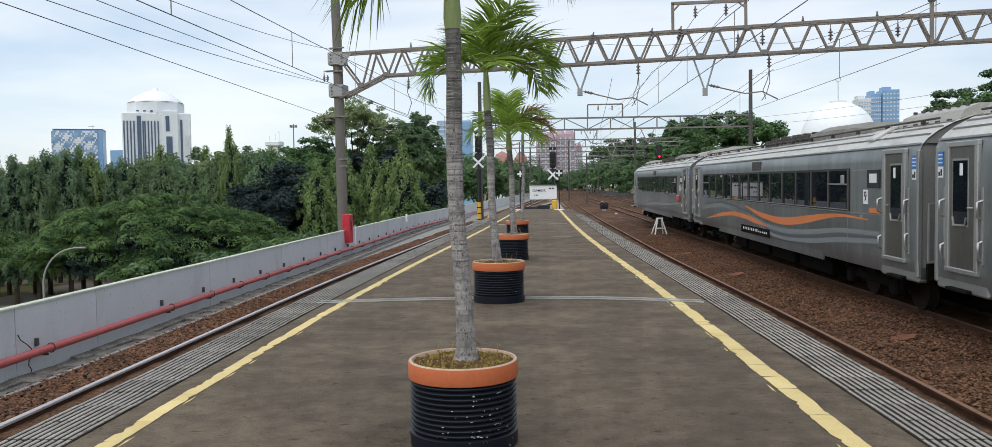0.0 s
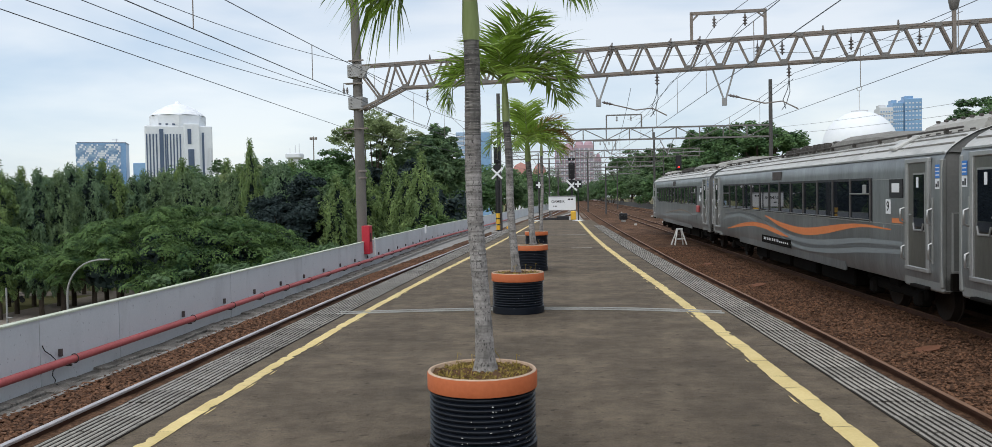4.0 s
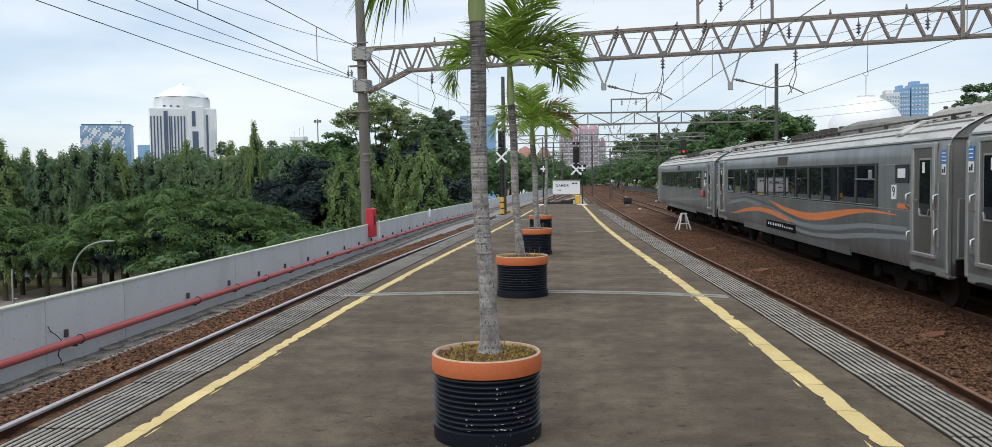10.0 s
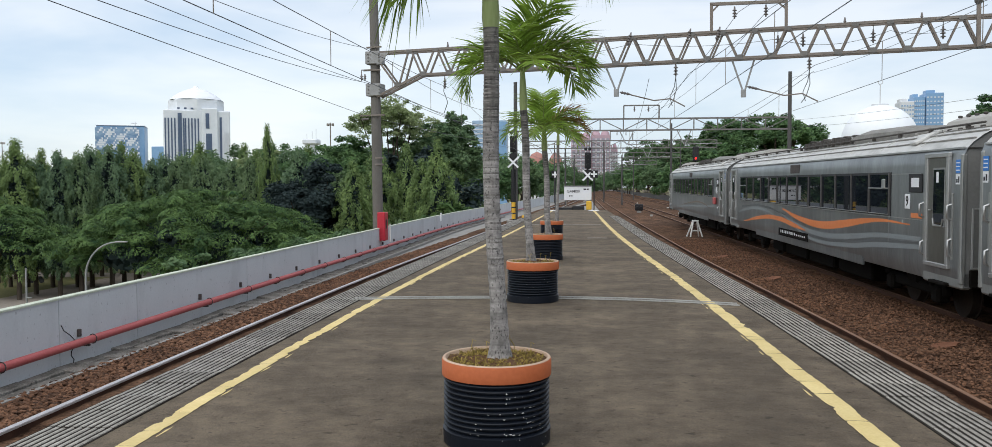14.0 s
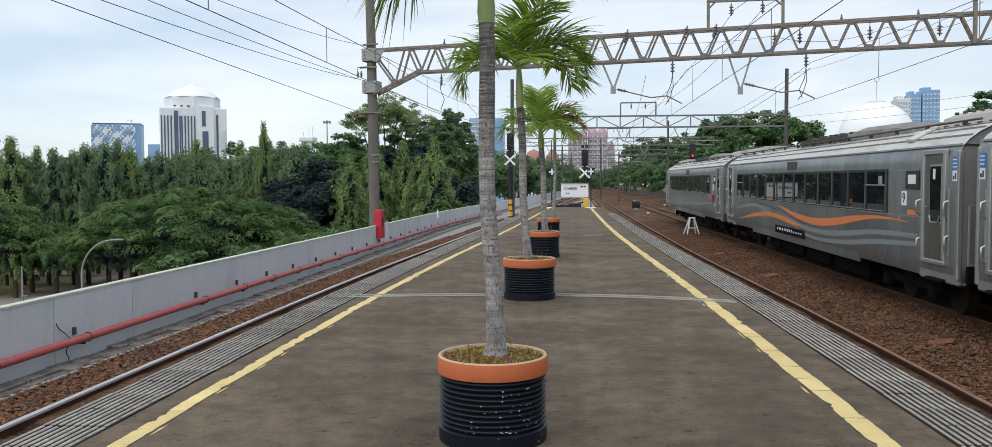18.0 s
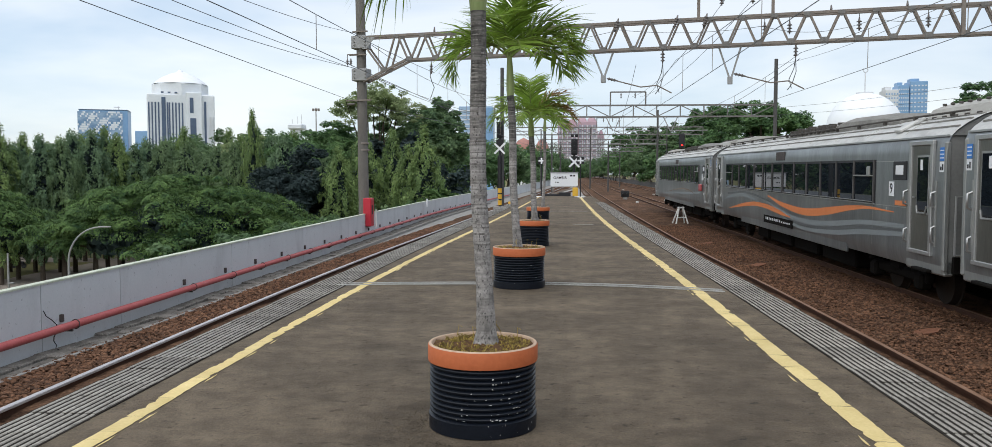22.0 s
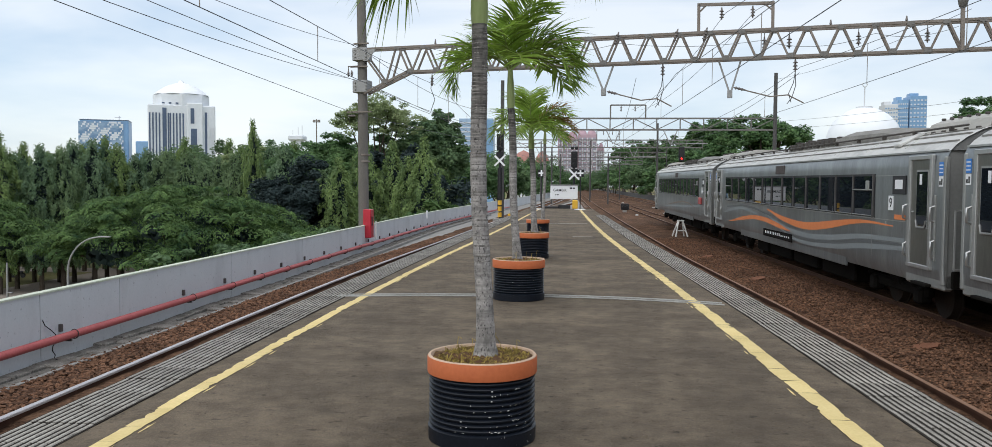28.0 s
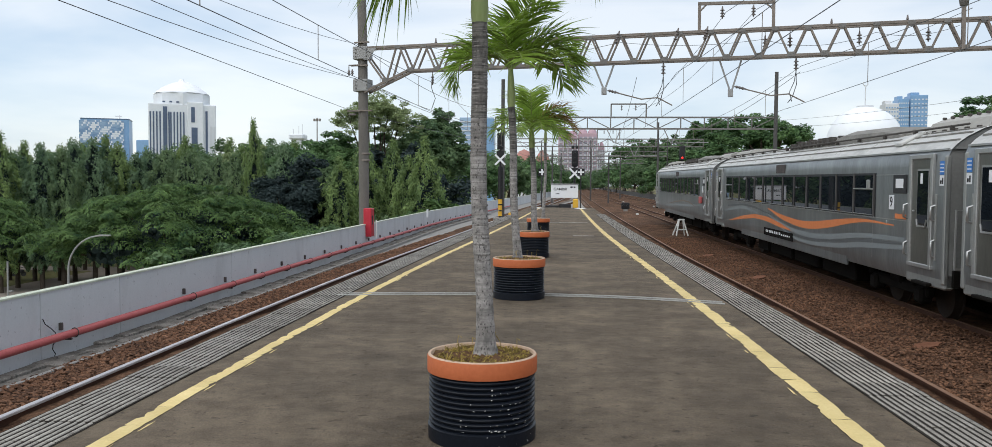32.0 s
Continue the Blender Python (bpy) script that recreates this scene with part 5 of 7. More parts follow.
# feeders on the left poles
for x, z, s, zn in ((-7.75, 4.18, 0.02, 4.55), (-7.75, 5.45, 0.93, 5.45), (-7.65, 5.4, 0.58, 5.4), (-7.7, 6.75, 1.5, 6.75)):
    f = thing("feeder_cable", pose(0, 0, 0), "dark sagging feeder cable strung between poles", "cable", "feeder cables")
    part("cable_run", Geo().tube(sag_line((x, 31.6, z), (x, -19, zn), s, 26), 0.008, 5), WIRE, f)
    part("cable_run", Geo().tube(sag_line((x, 31.6, z), (-4.2, 60, z), s * 0.5, 16), 0.011, 5), WIRE, f)
for (xa, ya, za), (xb, yb, zb), s in (((5.5, 29.0, 7.3), (5.0, 60, 6.8), 0.6), ((6.4, 28.7, 7.3), (5.6, 60, 6.8), 0.6), ((5.5, 29.0, 7.3), (6.3, -20, 7.6), 0.9), ((6.4, 28.7, 7.3), (7.2, -20, 7.6), 0.9),
                                     ((14.8, 60, 8.9), (12.6, 27.2, 7.0), 0.3), ((14.9, 60, 6.0), (20, 0, 5.2), 0.6), ((14.9, 60, 5.5), (20, 0, 4.8), 0.6), ((2.0, 29.5, 6.4), (6.6, 28.5, 6.3), 0.15),
                                     ((6.6, 28.5, 6.3), (10, 27.9, 6.4), 0.3), ((10, 27.9, 6.4), (12.3, 27.3, 6.5), 0.2), ((-4.7, 31.1, 6.5), (2.0, 29.5, 6.4), 0.4), ((2.6, 29.4, 5.2), (4.0, 60, 4.9), 0.5), ((7.75, 28.2, 5.2), (8, 60, 4.9), 0.5)):
    f = thing("feeder_cable", pose(0, 0, 0), "thin dark cable across the gantries", "cable", "feeder cables")
    part("cable_run", Geo().tube(sag_line((xa, ya, za), (xb, yb, zb), s), 0.009, 4), WIRE, f)


# ---- the train ----
WHEEL = tex_material("grimy_wheel", (0.014, 0.01, 0.008), (0.04, 0.028, 0.02), 0.8, 0.1, scale=4, fine=30, bump=0.2)
ROOF_DARK = tex_material("sooty_fittings", (0.04, 0.037, 0.034), (0.11, 0.1, 0.09), 0.85, 0.1, scale=4, fine=30, bump=0.2)
CW = 1.5


def car_profile():
    """Half outline of the body from the sole to the roof's crown: (x, z) above the rail."""
    pts = [(-1.44, 0.78), (-1.485, 0.92), (-1.5, 1.1), (-1.5, 2.75), (-1.485, 2.92), (-1.44, 3.03)]
    roof = [(-1.36, 3.12), (-1.2, 3.24), (-0.95, 3.37), (-0.6, 3.48), (-0.25, 3.54), (0, 3.56)]
    return pts, roof


def wave(parent, name, mat, upper, lower, x=-CW - 0.004, n=40):
    """A painted ribbon on the body side between two curves of (y, z)."""
    ys = np.linspace(upper[0][0], upper[-1][0], n)
    uz = np.interp(ys, [p[0] for p in upper], [p[1] for p in upper])
    lz = np.interp(ys, [p[0] for p in lower], [p[1] for p in lower])
    k = np.ones(5) / 5
    uz = np.convolve(np.pad(uz, 2, mode="edge"), k, "valid")
    lz = np.convolve(np.pad(lz, 2, mode="edge"), k, "valid")
    geo = Geo()
    for y, a, b in zip(ys, uz, lz):
        geo.v += [(x, float(y), float(a)), (x, float(y), float(min(a - 0.004, b)))]
    geo.f = [(2 * i, 2 * i + 1, 2 * i + 3, 2 * i + 2) for i in range(n - 1)]
    return part(name, geo, mat, parent, smooth=80)


def grab_rail(parent, y, z0, z1, bulge):
    part("grab_rail", Geo().tube([(-CW, y, z0), (-CW - bulge, y, z0 + 0.03), (-CW - bulge, y, z1 - 0.03), (-CW, y, z1)], 0.021, 8), STEEL_FRAME, parent, "bent steel grab rail", smooth=60)


def door(car, yc, flip):
    d = part("door", Geo().bbox((-CW - 0.004, yc, 1.99), (0.03, 0.76, 1.82), 0.004), DOOR_STEEL, car, "recessed stainless entrance door")
    for yy in (yc - 0.42, yc + 0.42):
        part("door_jamb", Geo().bbox((-CW - 0.02, yy, 1.98), (0.06, 0.1, 1.86), 0.01), STEEL_FRAME, d)
    part("door_head", Geo().bbox((-CW - 0.02, yc, 2.93), (0.06, 0.95, 0.08), 0.01), STEEL_FRAME, d)
    part("door_sill", Geo().bbox((-CW - 0.022, yc, 1.07), (0.064, 0.95, 0.07), 0.01), STEEL_FRAME, d)
    part("window_frame", Geo().bbox((-CW - 0.021, yc - 0.06 * flip, 2.22), (0.012, 0.47, 1.0), 0.005), STEEL_DULL, d)
    part("door_window", Geo().bbox((-CW - 0.026, yc - 0.06 * flip, 2.22), (0.012, 0.42, 0.94), 0.005), CAR_GLASS, d, "narrow dark door window")
    part("window_lip", Geo().tube([(-CW - 0.035, yc - 0.26 * flip, 1.86), (-CW - 0.035, yc - 0.22 * flip, 1.74), (-CW - 0.035, yc + 0.1 * flip, 1.74), (-CW - 0.035, yc + 0.14 * flip, 1.86)], 0.018, 6), STEEL_FRAME, d, "bright bent rail under the window", smooth=60)
    part("notice", Geo().box((-CW - 0.034, yc - 0.02 * flip, 2.56), (0.004, 0.09, 0.18)), SIGN_WHITE, d)
    part("lock_handle", Geo().tube([(-CW - 0.018, yc + 0.3 * flip, 2.0), (-CW - 0.05, yc + 0.27 * flip, 2.0), (-CW - 0.05, yc + 0.2 * flip, 2.0)], 0.014, 6), STEEL_FRAME, d)
    part("rail_holder", Geo().bbox((-CW - 0.01, yc + 0.55, 1.75), (0.03, 0.06, 1.1), 0.006), STEEL_DULL, d)
    part("rail_holder", Geo().bbox((-CW - 0.01, yc - 0.55, 1.75), (0.03, 0.06, 1.1), 0.006), STEEL_DULL, d)
    grab_rail(d, yc - 0.55, 1.85, 2.12, 0.09)
    grab_rail(d, yc + 0.55, 1.85, 2.12, 0.09)
    grab_rail(d, yc - 0.55, 1.25, 1.55, 0.07)
    grab_rail(d, yc + 0.55, 1.2, 1.45, 0.07)


def coach(at, label, striped=True):
    """A coach 20 m long; y runs along it, the near end at -10."""
    car = thing("train_coach", at, label, "train", "coaches of the train")
    low, roof = car_profile()
    body = Geo()
    sect = low + [(-x, z) for x, z in reversed(low)]
    body.sweep(sect, [(0, y, 0) for y in (-10, -9.2, -7, 0, 7, 9.2, 10)], closed=False)
    part("body", body, STEEL_BODY, car, "brushed grey stainless steel body shell", smooth=30)
    rs = [low[-1]] + roof + [(-x, z) for x, z in reversed(roof[:-1])] + [(-low[-1][0], low[-1][1])]
    part("roof", Geo().sweep(rs, [(0, y, 0) for y in (-10, 0, 10)], closed=False), CAR_ROOF, car, "pale dusty curved roof", smooth=40)
    for y, s in ((-10, 1), (10, -1)):
        outline = low + roof + [(-x, z) for x, z in reversed(roof[:-1])] + [(-x, z) for x, z in reversed(low)]
        inner = [(x * 0.985, 0.8 + (z - 0.8) * 0.985 + 0.01) for x, z in outline]
        n = len(outline)
        geo = Geo().add([(x, y, z) for x, z in outline] + [(x, y + s * 0.05, z) for x, z in inner],
                        [(i, (i + 1) % n, n + (i + 1) % n, n + i) for i in range(n)] + [tuple(range(n, 2 * n))])
        e = part("end_wall", geo, CAR_END, car, "dark grey coach end")
        part("gangway", Geo().bbox((0, y - s * 0.2, 2.02), (1.1, 0.4, 2.0), 0.06), BLACK, e, "black rubber gangway bellows")
        part("end_gate", Geo().tube([(-1.37, y - s * 0.06, 1.1), (-1.37, y - s * 0.06, 2.05), (-0.7, y - s * 0.06, 2.05), (-0.7, y - s * 0.06, 1.1), (-1.37, y - s * 0.06, 1.1)], 0.02, 6), STEEL_FRAME, e)
        # near-black strip paints the shade of the gap below the coach end
        part("dark_gap_strip", Geo().bbox((0, y - s * 0.02, 0.93), (2.76, 0.06, 0.28), 0.01), CAR_UNDER, e, "near-black strip standing for the dark gap under the coach end")
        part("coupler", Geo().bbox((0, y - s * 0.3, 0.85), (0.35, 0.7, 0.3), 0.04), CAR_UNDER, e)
        part("corner_post", Geo().bbox((-1.47, y + s * 0.06, 1.88), (0.08, 0.1, 2.1), 0.02), STEEL_DULL, e)
    for i, xx in enumerate((-1.28, -1.08, -0.78, -0.42)):
        zz = float(np.interp(-xx, [-p[0] for p in roof][::-1], [p[1] for p in roof][::-1]))
        part("roof_rib", Geo().box((xx, 0, zz + 0.012), (0.025, 19.8, 0.025)), AC_GREY, car)
    for i in range(9):
        y = -8 + 2 * i
        part("roof_seam", Geo().tube([(x, y, z + 0.006) for x, z in roof[:4]], 0.012, 5), CAR_ROOF, car)
    part("roof_conduit", Geo().tube([(-1.0, -9.6, 3.46), (-1.0, 9.6, 3.46)], 0.019, 6), ROOF_DARK, car, "dark cable conduit along the roof")
    for i in range(13):
        part("conduit_clip", Geo().bbox((-1.0, -9 + 1.5 * i, 3.43), (0.08, 0.05, 0.09), 0.01), ROOF_DARK, car)
    part("gutter", Geo().box((-1.462, 0, 3.03), (0.03, 19.9, 0.03)), STEEL_FRAME, car)
    # air conditioning
    part("roof_unit", Geo().sweep([(-0.95, 3.34), (-0.88, 3.56), (-0.62, 3.67), (0.62, 3.67), (0.88, 3.56), (0.95, 3.34)], [(0, -6.5, -0.12), (0, -5.6, -0.01), (0, -3.2, 0.03), (0, -2.7, 0.0)], closed=True, caps=True), AC_GREY, car, "smooth grey roof unit housing", smooth=25)
    a2 = part("roof_unit", Geo().sweep([(-0.93, 3.33), (-0.88, 3.53), (-0.62, 3.63), (0.62, 3.63), (0.88, 3.53), (0.93, 3.33)], [(0, -2.65, 0), (0, 1.6, 0)], closed=True, caps=True), AC_GREY, car, "slatted grey condenser housing", smooth=25)
    rnd = random.Random(6)
    for i in range(11):
        w = rnd.uniform(0.16, 0.3)
        part("vent_slat", Geo().bbox((-0.9, -2.4 + 0.37 * i, 3.5), (0.08, w, 0.15), 0.01), ROOF_DARK, a2)
    for i in range(7):
        part("top_fitting", Geo().bbox((-0.7 + rnd.uniform(-0.1, 0.1), -2.3 + 0.55 * i, 3.62), (0.22, rnd.uniform(0.08, 0.2), rnd.uniform(0.03, 0.07)), 0.01), ROOF_DARK, a2)
    for yy in (-8.75, 8.75):
        un = part("end_unit", Geo().sweep([(-0.86, 3.36), (-0.74, 3.58), (-0.5, 3.68), (0.5, 3.68), (0.74, 3.58), (0.86, 3.36)], [(0, yy - 1.15, 0), (0, yy + 1.15, 0)], closed=True, caps=True), UNIT_PALE, car, "pale ribbed end unit", smooth=25)
        for i in range(7):
            part("lifting_lug", Geo().bbox((-0.6, yy - 0.95 + 0.32 * i, 3.67), (0.07, 0.05, 0.045), 0.01), ROOF_DARK, un)
        for i in range(5):
            part("drain_slot", Geo().bbox((-0.84, yy - 0.85 + 0.42 * i, 3.42), (0.05, 0.12, 0.04), 0.01), ROOF_DARK, un)
        part("base_seal", Geo().bbox((-0.9, yy, 3.385), (0.08, 2.3, 0.03), 0.01), AC_GREY, un)
    part("roof_duct", Geo().bbox((0, 0, 0), (0.52, 0.3, 0.07), 0.02), CAR_ROOF, car, "pale cover strip up the roof", at=pose(-1.12, -7.55, 3.31, 0, -28, 0))
    # window band
    y0, y1 = -6.9, 7.9
    band = part("window_band", Geo().bbox((-CW - 0.002, (y0 + y1) / 2, 2.235), (0.012, y1 - y0 + 0.12, 0.87), 0.004), BLACK, car, "black window band")
    n = 13
    w = (y1 - y0) / n
    lean = Matrix.Rotation(radians(-1.54), 3, "Z")
    for i in range(n):
        yc = y0 + (i + 0.5) * w
        if i in (0, n - 1):
            part("pane", Geo().box((-CW - 0.021, yc, 2.09), (0.012, w - 0.07, 0.48), lean), CAR_GLASS, band)
            part("vent_pane", Geo().box((-CW - 0.021, yc, 2.50), (0.012, w - 0.07, 0.25), lean), CAR_GLASS, band, "small tilting vent pane")
            part("vent_bar", Geo().bbox((-CW - 0.026, yc, 2.355), (0.03, w - 0.02, 0.022), 0.003), STEEL_FRAME, band)
        else:
            part("pane", Geo().box((-CW - 0.021, yc, 2.235), (0.012, w - 0.07, 0.76), lean), CAR_GLASS, band)
        part("pane_sill", Geo().bbox((-CW - 0.028, yc, 1.845), (0.024, w - 0.05, 0.016), 0.003), STEEL_DULL, band)
        part("mullion", Geo().bbox((-CW - 0.022, y0 + i * w, 2.235), (0.034, 0.04, 0.85), 0.004), POLE_DARK, band)
    part("band_sill", Geo().bbox((-CW - 0.015, (y0 + y1) / 2, 1.80), (0.02, y1 - y0 + 0.14, 0.025), 0.004), STEEL_DULL, band)
    # display window, hook, number plate, vents
    dw = part("display_window", Geo().bbox((-CW - 0.008, -8.15, 2.46), (0.02, 0.6, 0.34), 0.006), BLACK, car, "small black framed display window")
    part("display_panel", Geo().bbox((-CW - 0.02, -8.15, 2.47), (0.01, 0.34, 0.17), 0.003), SIGN_WHITE, dw)
    part("latch_box", Geo().bbox((-CW - 0.03, -6.65, 2.44), (0.06, 0.16, 0.2), 0.015), STEEL_DULL, car)
    pl = part("number_plate", Geo().bbox((-CW - 0.008, -7.78, 2.12), (0.012, 0.23, 0.27), 0.004), SIGN_WHITE, car, "white plate with a coach number")
    if striped:
        lettering("number", "9", 0.26, BLACK, pl, pose(-CW - 0.016, -7.78, 2.12, 90, 0, -90), 0.002)
    part("panel_line", Geo().box((-CW - 0.002, -7.6, 2.63), (0.006, 1.5, 0.012)), STEEL_FRAME, car)
    part("panel_line", Geo().box((-CW - 0.002, -7.6, 1.80), (0.006, 1.7, 0.012)), STEEL_FRAME, car)
    part("panel_line", Geo().box((-CW - 0.002, -6.84, 1.4), (0.004, 0.015, 0.8)), STEEL_DULL, car)
    part("roof_grille", Geo().bbox((-CW - 0.0, 0.25, 2.84), (0.02, 0.95, 0.24), 0.008), BRACKET, car, "dark brownish side grille")
    for yy, zz in ((-8.9, 1.78), (-8.95, 1.6), (-8.75, 1.6), (-8.7, 1.45), (-8.62, 1.45), (-7.55, 1.74)):
        part("side_plug", Geo().bbox((-CW - 0.004, yy, zz), (0.012, 0.05, 0.06), 0.004), STEEL_FRAME if zz > 1.7 else BLACK, car)
    door(car, -9.1, 1)
    door(car, 9.1, -1)
    for yy in (-9.82, 9.82):
        st = part("sticker", Geo().bbox((-CW - 0.002, yy, 2.73), (0.006, 0.17, 0.22), 0.002), BLUE, car, "blue sticker")
        for zz in (2.79, 2.73, 2.67):
            part("sticker_text", Geo().box((-CW - 0.007, yy, zz), (0.003, 0.13, 0.018)), SIGN_WHITE, st)
        ws = part("sticker_lower", Geo().bbox((-CW - 0.002, yy, 2.525), (0.006, 0.17, 0.17), 0.002), SIGN_WHITE, car, "white notice with a dark mark")
        part("sticker_mark", Geo().box((-CW - 0.007, yy - 0.03, 2.52), (0.003, 0.04, 0.1)), BLACK, ws)
        part("sticker_mark", Geo().box((-CW - 0.007, yy + 0.035, 2.5), (0.003, 0.05, 0.06)), BLACK, ws)
    # painted waves and fleet plate
    if striped:
        wave(car, "orange_wave", WAVE_ORANGE, [(-0.9, 1.19), (0.2, 1.33), (1.6, 1.44), (3.2, 1.46), (5.0, 1.34), (7.2, 1.08)], [(-0.9, 1.17), (0.2, 1.2), (1.6, 1.3), (3.2, 1.33), (5.0, 1.22), (7.2, 1.06)])
        wave(car, "orange_wave", WAVE_ORANGE, [(-7.9, 1.70), (-6.6, 1.755), (-5.5, 1.72), (-4.2, 1.62), (-2.8, 1.51), (-1.7, 1.485), (0.2, 1.57), (1.6, 1.72)], [(-7.9, 1.68), (-6.6, 1.70), (-5.5, 1.61), (-4.2, 1.44), (-2.8, 1.32), (-1.7, 1.31), (0.2, 1.45), (1.6, 1.69)])
        wave(car, "grey_wave", WAVE_LIGHT, [(-8.4, 1.50), (-6.2, 1.46), (-4.7, 1.33), (-2.8, 1.22), (-1.0, 1.25), (1.0, 1.45), (2.4, 1.66)], [(-8.4, 1.42), (-6.2, 1.36), (-4.7, 1.21), (-2.8, 1.10), (-1.0, 1.14), (1.0, 1.38), (2.4, 1.65)], -CW - 0.003)
        wave(car, "grey_wave", WAVE_LIGHT, [(-8.5, 1.36), (-6.2, 1.26), (-4.7, 1.12), (-2.8, 1.02), (-1.4, 1.03), (0.6, 1.28)], [(-8.5, 1.28), (-6.2, 1.15), (-4.7, 1.01), (-2.8, 0.93), (-1.4, 0.95), (0.6, 1.27)], -CW - 0.003)
        wave(car, "grey_wave", WAVE_LIGHT, [(1.8, 1.34), (3.4, 1.58), (5.2, 1.68), (7.4, 1.52), (8.2, 1.36)], [(1.8, 1.33), (3.4, 1.51), (5.2, 1.58), (7.4, 1.42), (8.2, 1.34)], -CW - 0.003)
        wave(car, "dark_wave", WAVE_DARK, [(-8.4, 1.40), (-6.2, 1.33), (-4.7, 1.19), (-2.8, 1.09), (-1.0, 1.12), (0.6, 1.33)], [(-8.4, 1.37), (-6.2, 1.27), (-4.7, 1.13), (-2.8, 1.03), (-1.0, 1.07), (0.6, 1.31)], -CW - 0.003)
        wave(car, "dark_wave", WAVE_DARK, [(1.2, 1.52), (3.2, 1.70), (5.0, 1.74), (7.6, 1.62)], [(1.2, 1.50), (3.2, 1.63), (5.0, 1.68), (7.6, 1.56)], -CW - 0.003)
        fp = part("fleet_plate", Geo().bbox((-CW - 0.006, 0.43, 1.0), (0.014, 3.15, 0.22), 0.003), CAR_UNDER, car, "black plate with worn pale characters")
        rnd = random.Random(9)
        y = 1.75
        while y > -0.95:
            wd = rnd.uniform(0.06, 0.12)
            part("plate_bar", Geo().box((-CW - 0.0145, y - wd / 2, 1.0 + (0.02 if y > 0 else 0)), (0.003, wd, 0.075 if y > 0 else 0.045)), SIGN_WHITE, fp)
            y -= wd + 0.11
        part("orange_tab", Geo().box((-CW - 0.006, -8.2, 1.87), (0.006, 0.5, 0.09)), WAVE_ORANGE, car, "small orange stripe")
    # skirts, steps and underframe
    part("sole_bar", Geo().bbox((-1.45, 0, 0.80), (0.05, 10.6, 0.21), 0.01), STEEL_BODY, car)
    for yy in (-9.2, 9.2):
        stp = part("step_well", Geo().bbox((-1.4, yy, 0.88), (0.16, 1.5, 0.28), 0.03), STEEL_DULL, car)
        part("step", Geo().bbox((-1.5, yy, 0.78), (0.14, 0.62, 0.05), 0.01), CAR_UNDER, stp)
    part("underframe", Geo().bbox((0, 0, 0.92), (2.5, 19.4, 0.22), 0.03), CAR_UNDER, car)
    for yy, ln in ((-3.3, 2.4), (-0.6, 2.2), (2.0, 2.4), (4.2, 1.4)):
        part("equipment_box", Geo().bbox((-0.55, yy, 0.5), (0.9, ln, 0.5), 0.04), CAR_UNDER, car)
    # unseen block added to keep far-side light from passing under the coach
    part("underside_light_block", Geo().bbox((0.75, 0, 0.46), (1.3, 19.0, 0.72), 0.05), CAR_UNDER, car)
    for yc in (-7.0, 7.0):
        bg = part("bogie", Geo().bbox((-0.98, yc, 0.5), (0.16, 2.7, 0.2), 0.04).bbox((0.98, yc, 0.5), (0.16, 2.7, 0.2), 0.04).bbox((0, yc, 0.52), (2.0, 0.5, 0.22), 0.04).bbox((-1.0, yc, 0.66), (0.2, 0.5, 0.3), 0.05), CAR_UNDER, car, "grimy bogie, coloured near-black for the shade underneath")
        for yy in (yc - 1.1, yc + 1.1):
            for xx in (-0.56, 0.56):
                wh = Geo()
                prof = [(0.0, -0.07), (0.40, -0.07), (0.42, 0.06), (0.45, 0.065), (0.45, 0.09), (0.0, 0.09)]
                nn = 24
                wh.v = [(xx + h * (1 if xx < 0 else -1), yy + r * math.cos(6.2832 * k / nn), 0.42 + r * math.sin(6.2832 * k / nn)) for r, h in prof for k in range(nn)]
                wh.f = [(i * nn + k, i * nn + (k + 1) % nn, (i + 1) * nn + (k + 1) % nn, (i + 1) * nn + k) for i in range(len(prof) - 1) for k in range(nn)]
                # far wheels take the near-black that stands for shade
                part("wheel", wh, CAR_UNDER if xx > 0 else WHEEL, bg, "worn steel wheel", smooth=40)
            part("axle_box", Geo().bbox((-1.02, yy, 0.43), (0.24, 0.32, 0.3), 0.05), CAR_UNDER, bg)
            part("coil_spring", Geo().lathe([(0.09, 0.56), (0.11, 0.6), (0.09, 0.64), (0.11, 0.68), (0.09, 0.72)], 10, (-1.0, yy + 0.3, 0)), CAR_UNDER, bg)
    return car


TILT = 0.28
train_z = RAIL_Z + 0.0
coach(pose(7.7, 24.05, train_z + 0.03, TILT, 0, 0), "grey stainless steel passenger coach with orange waves, standing")
coach(pose(7.7, 3.5, train_z - 0.04, TILT, 0, 0), "grey stainless steel passenger coach coupled in the standing train")
far_car = coach(pose(7.7, 45.0, train_z + 0.13, TILT, 0, 0), "further grey passenger coach with faded side stripes", striped=False)
wave(far_car, "faded_wave", WAVE_FADED, [(-6.0, 1.3), (-4.2, 1.5), (-2.0, 1.55), (1.0, 1.4), (4.0, 1.2)], [(-6.0, 1.28), (-4.2, 1.44), (-2.0, 1.47), (1.0, 1.34), (4.0, 1.18)])
wave(far_car, "grey_wave", WAVE_LIGHT, [(-8.0, 1.5), (-4.2, 1.36), (0, 1.3), (5.0, 1.1)], [(-8.0, 1.44), (-4.2, 1.26), (0, 1.2), (5.0, 1.04)], -CW - 0.003)
part("red_tail_plate", Geo().bbox((-CW - 0.06, -7.6, 1.66), (0.1, 0.5, 0.3), 0.03), RED_PIPE, far_car, "red tail marker board")


